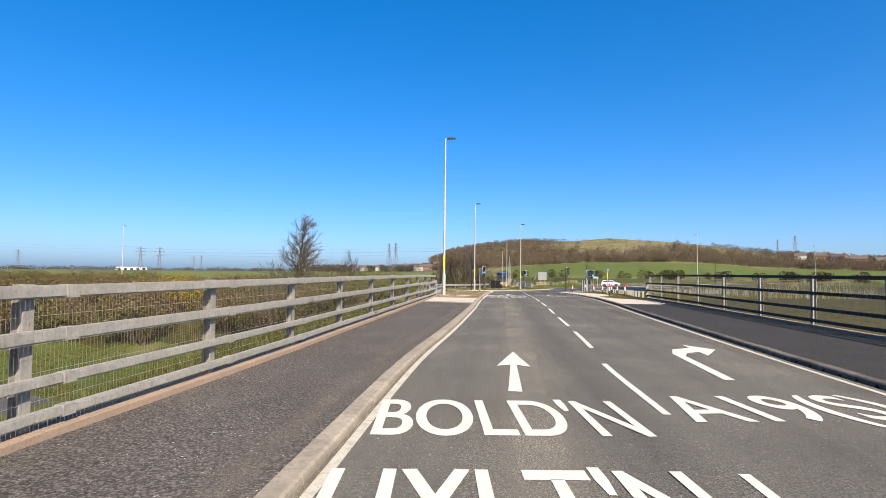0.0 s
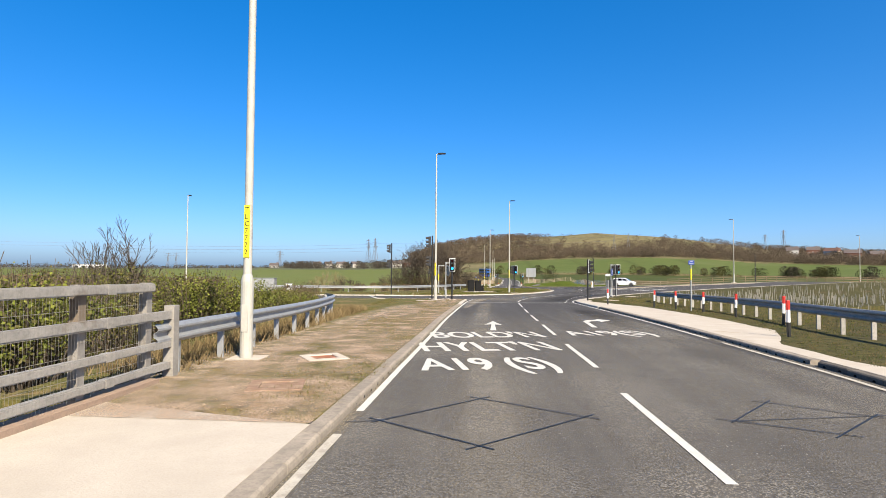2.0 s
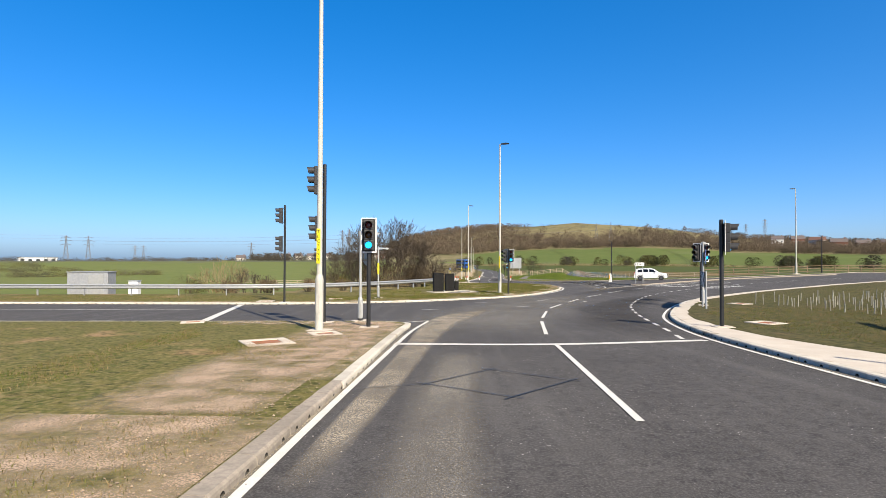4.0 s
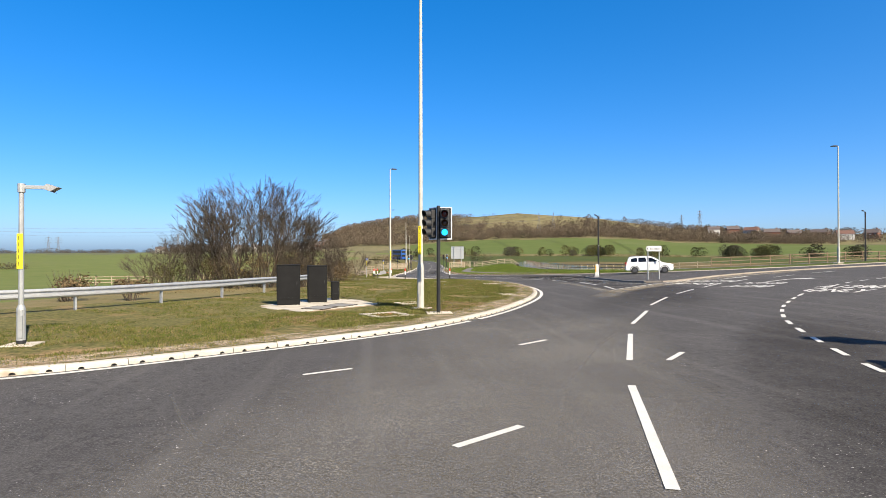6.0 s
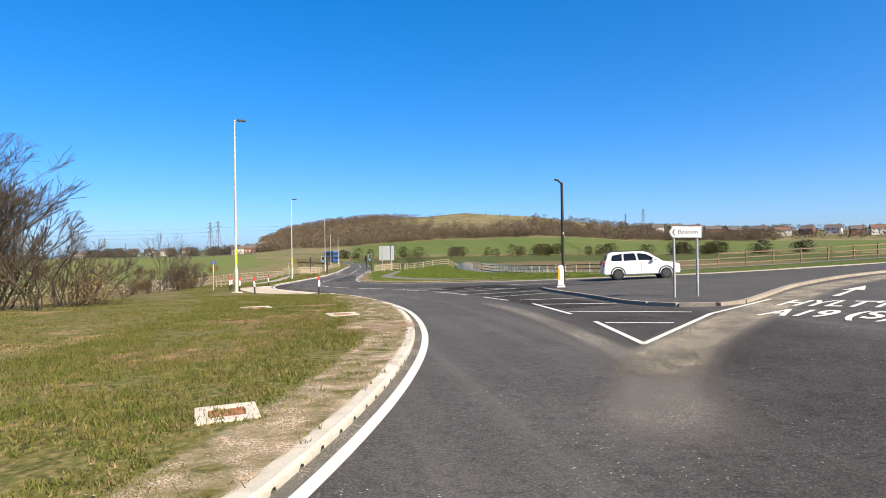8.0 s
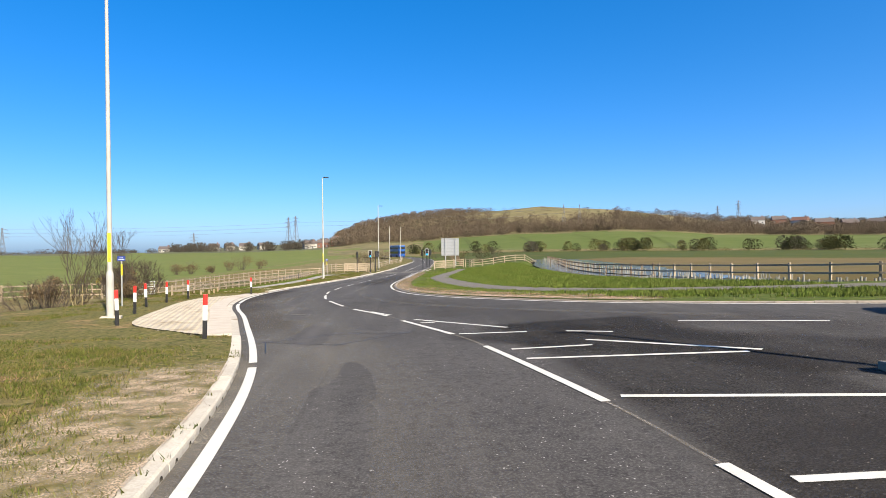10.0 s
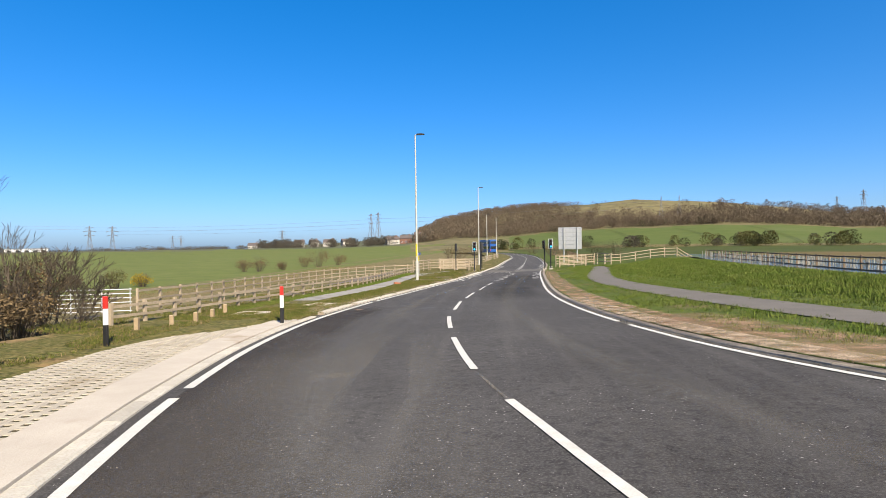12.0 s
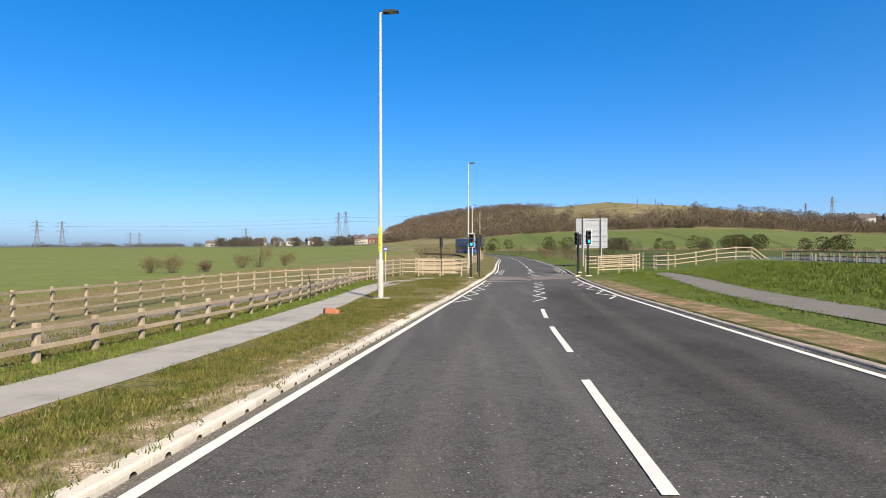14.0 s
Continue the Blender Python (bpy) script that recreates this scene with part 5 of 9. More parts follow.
signal_pole(21.5, 201.6, 3.15, [dict(z=2.65, facing=2)], base=.4)
signal_pole(20.95, 202.4, 3.0, [dict(z=2.6, facing=-30, lit=False, board=False)], "black pedestrian crossing signal post", base=.4)
signal_pole(22.2, 207.6, 3.0, [dict(z=2.6, facing=150, lit=False, board=False)], "black pedestrian crossing signal post", base=.4)
signal_pole(14.2, 209.5, 3.1, [dict(z=2.6, facing=175, lit=False, board=False)], "black pedestrian crossing signal post", base=.4)
signal_pole(11.2, 206.5, 3.0, [dict(z=2.6, facing=175, lit=False, board=False)], "black pedestrian crossing signal post", base=.4)


# ---- marker posts ----
def marker_post(h=.98):
    ob = thing("marker_post", "black and white marker post with a red reflective top", "marker post", "red-topped posts along the verge")
    w, d = .1, .075
    for name, z0, z1, mat in (("lower_part", -.1, .40, M_BLACK), ("white_band", .40, .74, M_WHITE), ("red_top", .74, h, M_RED)):
        bm = bmesh.new()
        box(bm, (w, d, z1 - z0), (0, 0, (z0 + z1) / 2))
        bmesh.ops.bevel(bm, geom=[e for e in bm.edges if abs((e.verts[0].co - e.verts[1].co).z) > .1], offset=.02, segments=3, affect="EDGES")
        part(name, bm, mat, ob)
    bm = bmesh.new()
    box(bm, (w * .98, d * .98, .03), (0, 0, h), bevel=.012)
    part("cap", bm, M_RED, ob)
    return ob


proto = stand(marker_post(), 8.62, 156.35, UP, 6)
for x, y, turn, lean in ((13.45, 133.8, 15, 1.5), (9.55, 137.9, 20, -1), (8.05, 142.3, 12, 1), (6.85, 146.0, 8, -2), (6.5, 149.0, 5, 1), (6.35, 152.2, 0, 0),
                         (11.6, 67.3, 5, 0), (13.2, 63.2, 8, 1), (13.75, 61.4, 5, -1), (14.0, 58.5, 0, 0), (13.5, 54.2, 3, 1), (13.1, 50.0, 4, 1), (10.75, 45.6, 2, -1.5)):
    copy_thing(proto, Matrix.Translation((x, y, gz(x, y) + UP)) @ Matrix.Rotation(radians(turn), 4, "Z") @ Matrix.Rotation(radians(lean), 4, "Y"))


# ---- thin posts with blue plates ----
def blue_plate_post(x, y, h, heading, label):
    ob = thing("sign_post", label, "sign")
    bm = bmesh.new()
    tube(bm, (0, 0, -.1), (0, 0, h), .032, n=12)
    part("post", bm, M_GREYPOLE, ob)
    bm = bmesh.new()
    tube(bm, (0, 0, h * .62), (0, 0, h * .84), .036, n=12)
    part("yellow_sleeve", bm, M_YELLOW, ob, "yellow sleeve")
    bm = bmesh.new()
    box(bm, (.32, .02, .22), (0, -.04, h - .1), bevel=.008)
    plate = part("plate", bm, M_BLUE, ob, "blue plate")
    for k, w in enumerate((.18, .24)):
        bm = bmesh.new()
        box(bm, (w, .004, .02), (0, -.052, h - .065 - .07 * k))
        part("text_bar", bm, M_WHITE, plate)
    return stand(ob, x, y, UP, heading)


blue_plate_post(5.6, 146.5, 2.2, 10, "thin grey post with a blue plate and yellow sleeve")
blue_plate_post(13.85, 59.6, 2.6, 5, "thin grey post with a blue plate and yellow sleeve")
blue_plate_post(8.0, 196.5, 2.1, 5, "thin grey post with a blue plate and yellow sleeve")

# ---- direction sign ----
ob = thing("direction_sign", "white flag-shaped direction sign on two grey posts", "road sign")
for x in (-.36, .36):
    bm = bmesh.new()
    tube(bm, (x, 0, -.1), (x, 0, 2.14), .038, n=12)
    part("post", bm, M_GREYPOLE, ob)
bm = bmesh.new()
prism(bm, [(-.52, 0), (-.42, -.18), (.5, -.18), (.5, .18), (-.42, .18)], .02, Matrix.Translation((0, -.06, 2.02)))
panel = part("panel", bm, M_WHITE, ob, "white panel with black edging")
bm = bmesh.new()
for p, q in (((-.5, 0), (-.41, -.165)), ((-.41, -.165), (.485, -.165)), ((.485, -.165), (.485, .165)), ((.485, .165), (-.41, .165)), ((-.41, .165), (-.5, 0))):
    tube(bm, (p[0], -.062, 2.02 + p[1]), (q[0], -.062, 2.02 + q[1]), .006, n=6)
part("edging", bm, M_BLACK, panel)
bm = bmesh.new()
prism(bm, [(-.44, 0), (-.36, .11), (-.32, .11), (-.395, 0), (-.32, -.11), (-.36, -.11)], .004, Matrix.Translation((0, -.066, 2.02)))
part("chevron", bm, M_BLACK, panel)
t = lettering("Boldon", .22, M_BLACK, "lettering", panel)
t.matrix_basis = Matrix.Translation((-.26, -.065, 1.95)) @ Matrix.Rotation(radians(90), 4, "X")
stand(ob, 24.85, 117.2, UP, -12)

# ---- chevron board ----
ob = thing("chevron_board", "curved black and white chevron board on steel posts", "road sign")
arc = curve([(18.0, 88.3), (17.0, 86.6), (16.25, 85.0), (15.75, 83.6)], .0625)
z0 = gz(16.8, 86) + UP
for k in range(0, len(arc) - 1):
    pass
bm = bmesh.new()
swept(bm, [(-.012, 1.02), (.012, 1.02), (.012, 1.72), (-.012, 1.72)], [Vector((p.x, p.y, z0)) for p in arc])
board = part("board", bm, M_SOOT, ob)
outer = shifted(arc, -.016)
n = 0
for k in range(3, len(arc) - 8, 9):
    bm = bmesh.new()
    for half in (-1, 1):
        rows = []
        for s in range(5):
            i = k + s
            p, q = outer[min(i, len(outer) - 1)], outer[min(i + 4, len(outer) - 1)]
            z = z0 + 1.37 + half * .34 * (1 - s / 4)
            rows.append((bm.verts.new((p.x, p.y, z)), bm.verts.new((q.x, q.y, z))))
        for a, b in zip(rows, rows[1:]):
            bm.faces.new((a[0], a[1], b[1], b[0]))
    part("chevron", bm, M_WHITE, board)
for i in (2, len(arc) // 3, 2 * len(arc) // 3, len(arc) - 3):
    p = shifted(arc, .06)[i]
    bm = bmesh.new()
    tube(bm, (p.x, p.y, z0 - .1), (p.x, p.y, z0 + 1.7), .04, n=12)
    part("post", bm, M_GALV, ob, "pale steel post")

# keep-left sign on its lit post, behind the chevrons
ob = thing("keep_left_sign", "round blue sign on a grey post with a lamp", "road sign")
sign_post_lamp(ob, 3.2, arm=.5)
bm = bmesh.new()
turned(bm, [(.36, -.006), (.37, 0), (.36, .006)], 32)
bm.transform(Matrix.Translation((0, -.12, 2.45)) @ Matrix.Rotation(radians(90), 4, "X"))
disc = part("sign_disc", bm, M_BLUE, ob, "blue disc")
bm = bmesh.new()
prism(bm, [(-.2, -.2), (.04, -.12), (-.03, -.05), (.17, .15), (.12, .2), (-.08, 0), (-.15, .07)], .004, Matrix.Translation((0, -.132, 2.45)))
part("arrow", bm, M_WHITE, disc)
pad(ob, .5)
stand(ob, 16.9, 86.2, UP, 62)

# ---- island bollard and its lamp post ----
ob = thing("island_bollard", "white plastic traffic bollard with an amber panel", "bollard")
bm = bmesh.new()
prof = [(-.14, .1), (-.125, .2), (-.12, .85), (-.1, .97), (-.05, 1.03), (.05, 1.03), (.1, .97), (.12, .85), (.125, .2), (.14, .1)]
prism(bm, prof, .22, Matrix.Translation((0, -.11, 0)))
bmesh.ops.bevel(bm, geom=bm.edges[:], offset=.012, segments=2, affect="EDGES")
part("shell", bm, M_WHITE, ob)
bm = bmesh.new()
box(bm, (.36, .32, .1), (0, 0, .03), bevel=.04)
part("foot", bm, M_WHITE, ob)
bm = bmesh.new()
prism(bm, [(-.11, .35), (-.03, .35), (-.03, .86), (-.075, .92), (-.11, .86)], .005, Matrix.Translation((0, -.1155, 0)))
part("side_panel", bm, material("amber_panel", (0.85, 0.45, 0.03), None, 1, .4), ob, "amber panel")
stand(ob, 24.5, 126.0, UP, -30)

ob = thing("lamp_post", "slim black lamp post with a small crooked head", "street lamp")
bm = bmesh.new()
turned(bm, [(.085, -.05), (.085, .9), (.07, .95), (.062, 4.85), (.05, 4.9)], 14)
part("shaft", bm, M_BLACK, ob)
bm = bmesh.new()
tube(bm, (0, 0, 4.8), (-.2, 0, 4.98), .03, n=8)
box(bm, (.22, .12, .08), (-.27, 0, 5.0), Euler((0, radians(12), 0)).to_matrix(), bevel=.02)
part("head", bm, M_SOOT, ob)
bm = bmesh.new()
box(bm, (.05, .004, .08), (0, -.066, 2.5))
part("number_tag", bm, M_WHITE, ob, "small white tag")
stand(ob, 24.75, 126.3, UP, 10)
copy_thing(ob, Matrix.Translation((55.3, 133.2, gz(55.3, 133.2) + UP)))

# ---- roadside cabinets on their pad ----
M_CABINET = material("matt_black_cabinet", (0.006, 0.006, 0.006), (0.01, 0.01, 0.01), 3.0, 0.7, spec=.15)


M_FLAG = material("pale_concrete_flag", (0.58, 0.53, 0.44), (0.48, 0.43, 0.35), 1.6, 0.9, bump=0.25, bump_scale=50, fine=(0.4, 0.35, 0.28), fine_scale=35, fine_mix=0.4, per_object=.1, spots=(0.36, 0.3, 0.23), spot_scale=.8, spot_at=.58)


def cabinet(x, y, w, d, h, heading, label):
    ob = thing("roadside_cabinet", label, "cabinet", "cabinets on the pad")
    bm = bmesh.new()
    box(bm, (w * .98, d * .98, .2), (0, 0, .1), bevel=.004)
    part("plinth", bm, M_CABINET, ob)
    bm = bmesh.new()
    box(bm, (w, d, h - .22), (0, 0, .2 + (h - .22) / 2), bevel=.008)
    part("body", bm, M_CABINET, ob)
    bm = bmesh.new()
    box(bm, (w + .03, d + .03, .03), (0, 0, h - .01), bevel=.01)
    part("lid", bm, M_CABINET, ob)
    bm = bmesh.new()
    box(bm, (w * .9, .012, h * .76), (0, -d / 2 - .003, .2 + (h - .22) / 2), bevel=.004)
    door = part("door", bm, M_CABINET, ob)
    bm = bmesh.new()
    for k in range(5):
        box(bm, (.02, .01, .02), (-w * .36 + w * .18 * k, -d / 2 - .012, .27))
    part("bolt", bm, M_SOOT, door)
    bm = bmesh.new()
    box(bm, (.02, .02, .1), (w * .36, -d / 2 - .015, h * .55), bevel=.004)
    part("handle", bm, M_SOOT, door)
    return stand(ob, x, y, UP + .02, heading)


cabinet(3.55, 103.25, .82, .45, 1.47, 12, "tall matt black metal cabinet on a concrete pad")
cabinet(4.48, 104.35, .72, .42, 1.42, 12, "tall matt black metal cabinet on a concrete pad")
cabinet(5.1, 105.35, .32, .25, .75, 12, "small matt black metal cabinet on a concrete pad")
pad_poly = [(2.55, 102.9), (4.6, 100.55), (6.7, 102.65), (6.2, 105.3), (4.6, 106.3)]
cab_pad = tagged(sheet("cabinet_pad", pad_poly, UP + .004, M_MUD, .1), "pale concrete flags laid as a pad under the cabinets", "concrete pad", kind="structure")
flag_rnd = random.Random(19)
flag_turn = Matrix.Rotation(radians(46), 2)
for fi in range(-5, 6):
    for fj in range(-5, 6):
        c = flag_turn @ Vector((fi * .62 + (fj % 2) * .2, fj * .62)) + Vector((4.75, 103.2))
        hit = False
        for (ax, ay), (bx, by) in zip(pad_poly, pad_poly[1:] + pad_poly[:1]):
            if (ay > c.y) != (by > c.y) and c.x < (bx - ax) * (c.y - ay) / (by - ay) + ax:
                hit = not hit
        if hit:
            bm = bmesh.new()
            box(bm, (.605, .605, .05), (0, 0, 0), bevel=.008)
            ob = part("flagstone", bm, M_FLAG, cab_pad)
            ob.matrix_local = Matrix.Translation((c.x, c.y, gz(c.x, c.y) + UP + flag_rnd.uniform(-.012, 0))) @ Matrix.Rotation(radians(46) + flag_rnd.uniform(-.03, .03), 4, "Z") @ Matrix.Rotation(flag_rnd.uniform(-.012, .012), 4, "X")


M_DULLCLAY = material("muddy_clay_cover", (0.34, 0.215, 0.15), (0.27, 0.18, 0.125), 6.0, 0.95, bump=0.5, bump_scale=30, mottle=((0.4, 0.3, 0.22), 7.0, .7, .48, .66))


def chamber(x, y, size, heading, fill=None, label="concrete-framed chamber cover set in the verge", rim=None):
    ob = thing("chamber_cover", label, "chamber cover", "covers in the verge")
    bm = bmesh.new()
    o, i = size / 2, size * .29
    for sx, sy, w, d in ((0, 1, 2 * o, o - i), (0, -1, 2 * o, o - i), (1, 0, o - i, 2 * i), (-1, 0, o - i, 2 * i)):
        box(bm, (w, d, .14), (sx * (o + i) / 2, sy * (o + i) / 2, -.04), bevel=.008)
    part("frame", bm, rim or M_CONCRETE, ob, "" if rim else "pale concrete frame")
    bm = bmesh.new()
    box(bm, (2 * i - .01, 2 * i - .01, .1), (0, 0, -.035), bevel=.006)
    part("lid", bm, fill or M_BRICK, ob, "red-brown lid")
    return stand(ob, x, y, UP, heading)


chamber(7.95, 162.4, .92, -16)
chamber(6.6, 158.9, 1.0, -12)
chamber(-.5, 70.65, 1.05, 30)
chamber(.45, 72.55, .75, 25)
chamber(-4.5, 76.1, .7, 20)
chamber(-.72, 40.6, .75, 30)
chamber(-.75, 37.9, .75, 12, fill=M_DULLCLAY, rim=M_DULLCLAY, label="muddy red-brown chamber cover flush with the earth")
chamber(7.1, 99.2, 1.25, 28)
chamber(8.0, 103.4, .9, 20)
chamber(11.4, 122.6, 1.0, 15)
chamber(14.3, 118.5, .9, 10)
chamber(-6.5, 90.6, .9, 5)
chamber(-2.9, 93.2, .8, 8)
chamber(12.8, 107.7, .62, 12)
chamber(14.1, 76.0, .9, 25)
chamber(19.2, 87.0, .9, 25)
M_LID = material("grey_cover_concrete", (0.27, 0.265, 0.25), (0.21, 0.205, 0.195), 3.0, 0.9, bump=.4, bump_scale=50, fine=(0.36, 0.35, 0.32), fine_scale=40, fine_mix=.4, per_object=.1)


def duct_cover(x, y):
    ob = thing("duct_cover", "grey two-part duct cover set in the concrete pad", "duct cover", "covers on the pad")
    bm = bmesh.new()
    for sx, sy, w, d in ((0, 1, .96, .03), (0, -1, .96, .03), (1, 0, .03, .83), (-1, 0, .03, .83)):
        box(bm, (w, d, .06), (sx * .465, sy * .43, .0), bevel=.003)
    part("frame", bm, M_DARKSTEELSHADE, ob, "thin dark steel frame")
    for side in (-1, 1):
        bm = bmesh.new()
        box(bm, (.443, .82, .055), (side * .226, 0, 0), bevel=.004)
        part("lid", bm, M_LID, ob)
    return stand(ob, x, y, UP + .012, 62)


duct_cover(4.85, 101.72)
duct_cover(5.5, 102.68)

# back of the large sign
ob = thing("large_sign", "back of a large grey aluminium direction sign on two posts", "road sign")
bm = bmesh.new()
box(bm, (3.15, .03, 3.05), (0, 0, 3.55), bevel=.01)
pn = part("panel", bm, M_GALV, ob)
for k in range(6):
    bm = bmesh.new()
    box(bm, (3.1, .05, .05), (0, -.04, 2.2 + .54 * k))
    part("rail", bm, M_GREYPOLE, pn)
for x in (-.85, .95):
    bm = bmesh.new()
    tube(bm, (x, -.12, -.2), (x, -.12, 5.1), .085, n=14)
    part("post", bm, M_GREYPOLE, ob)
stand(ob, 26.5, 220.8, UP - .25, -8)
# grey cabin by the arm
ob = thing("equipment_cabin", "pale grey metal equipment cabin behind the safety barrier", "cabinet")
bm = bmesh.new()
box(bm, (2.9, 1.2, 1.9), (0, 0, .95), bevel=.02)
part("body", bm, M_GALV, ob)
bm = bmesh.new()
box(bm, (3.0, 1.3, .06), (0, 0, 1.92), bevel=.01)
part("roof", bm, M_GREYPOLE, ob)
bm = bmesh.new()
box(bm, (1.1, .03, 1.6), (.6, -.61, .9), bevel=.01)
part("door", bm, M_GREYPOLE, ob)
stand(ob, -22.5, 100.6, -.25, 3)
ob = thing("equipment_box", "small pale grey metal box behind the safety barrier", "cabinet")
bm = bmesh.new()
box(bm, (.7, .5, 1.25), (0, 0, .62), bevel=.02)
part("body", bm, M_WHITE, ob)
bm = bmesh.new()
box(bm, (.78, .58, .05), (0, 0, 1.26), bevel=.01)
part("lid", bm, M_GREYPOLE, ob)
stand(ob, -19.3, 100.6, -.25, 3)
# bent black post and its knocked-out footing
ob = thing("bent_post", "thin bent black post leaning over the path", "post")
bm = bmesh.new()
tube(bm, (0, 0, -.1), (.02, 0, .55), .02, n=8)
tube(bm, (.02, 0, .55), (-.05, .02, .95), .02, n=8)
part("post", bm, M_BLACK, ob)
stand(ob, 6.5, 184, UP)
ob = thing("footing_block", "broken red block lying in the grass", "block")
bm = bmesh.new()
box(bm, (.42, .3, .16), (0, 0, .07), Euler((0, .15, .4)).to_matrix(), bevel=.03)
part("block", bm, M_BRICK, ob)
stand(ob, 8.55, 178.3, UP)

# small iron cover in the lane and the odd grey kerb outlet
M_RUST = material("rusty_iron", (0.28, 0.17, 0.11), (0.2, 0.13, 0.09), 9.0, 0.85, bump=.4, bump_scale=60)
ob = thing("valve_cover", "small round rusty iron cover in the asphalt", "iron cover")
bm = bmesh.new()
turned(bm, [(0, .012), (.12, .012), (.13, .0)], 18)
part("lid", bm, M_RUST, ob)
bm = bmesh.new()
turned(bm, [(.125, .01), (.15, .014), (.165, .0)], 18)
part("frame", bm, M_DARKSTEELSHADE, ob)
stand(ob, 9.75, 161.15, .0, 0)

M_OUTLET = material("dark_grey_outlet", (0.1, 0.098, 0.095), (0.14, 0.135, 0.13), 4.0, 0.8, bump=.3, bump_scale=50)


def stump(x, y, h, turn):
    ob = thing("timber_stump", "short sawn timber stump set in the grass", "timber post", "stumps before the fence")
    bm = bmesh.new()
    box(bm, (.11, .11, h + .2), (0, 0, h / 2 - .1), bevel=.012)
    part("stump", bm, M_STUMP, ob)
    bm = bmesh.new()
    box(bm, (.104, .104, .012), (0, 0, h + .004), bevel=.004)
    part("cap", bm, M_PALEEND, ob, "paler cut end")
    return stand(ob, x, y, UP, turn)


M_STUMP = material("stump_timber", (0.4, 0.29, 0.17), (0.3, 0.22, 0.13), 3.0, 0.85, bump=.3, bump_scale=60, fine=(0.22, 0.16, 0.1), fine_scale=35, fine_mix=.4)
M_PALEEND = material("cut_timber_end", (0.5, 0.4, 0.26), (0.42, 0.33, 0.21), 8.0, 0.85)
for x, y, h, turn in ((5.5, 154.6, .3, 8), (5.85, 155.6, .27, 20), (6.0, 156.6, .26, 12), (5.9, 157.8, .24, 5), (5.75, 159.0, .3, 15)):
    stump(x, y, h, turn)


# ---- bridge parapets ----
M_PLINTH = material("weathered_plinth", (0.42, 0.3, 0.22), (0.34, 0.25, 0.19), 2.0, 0.95, bump=.5, bump_scale=40, fine=(0.25, 0.19, 0.15), fine_scale=30, fine_mix=.5)


M_POST = material("dull_grey_post_steel", (0.36, 0.335, 0.3), (0.27, 0.25, 0.225), 4.0, 0.75, 0.05, bump=0.1, fine=(0.2, 0.185, 0.165), fine_scale=22, fine_mix=0.4, spots=(0.22, 0.17, 0.12), spot_scale=1.2, spot_at=0.6)


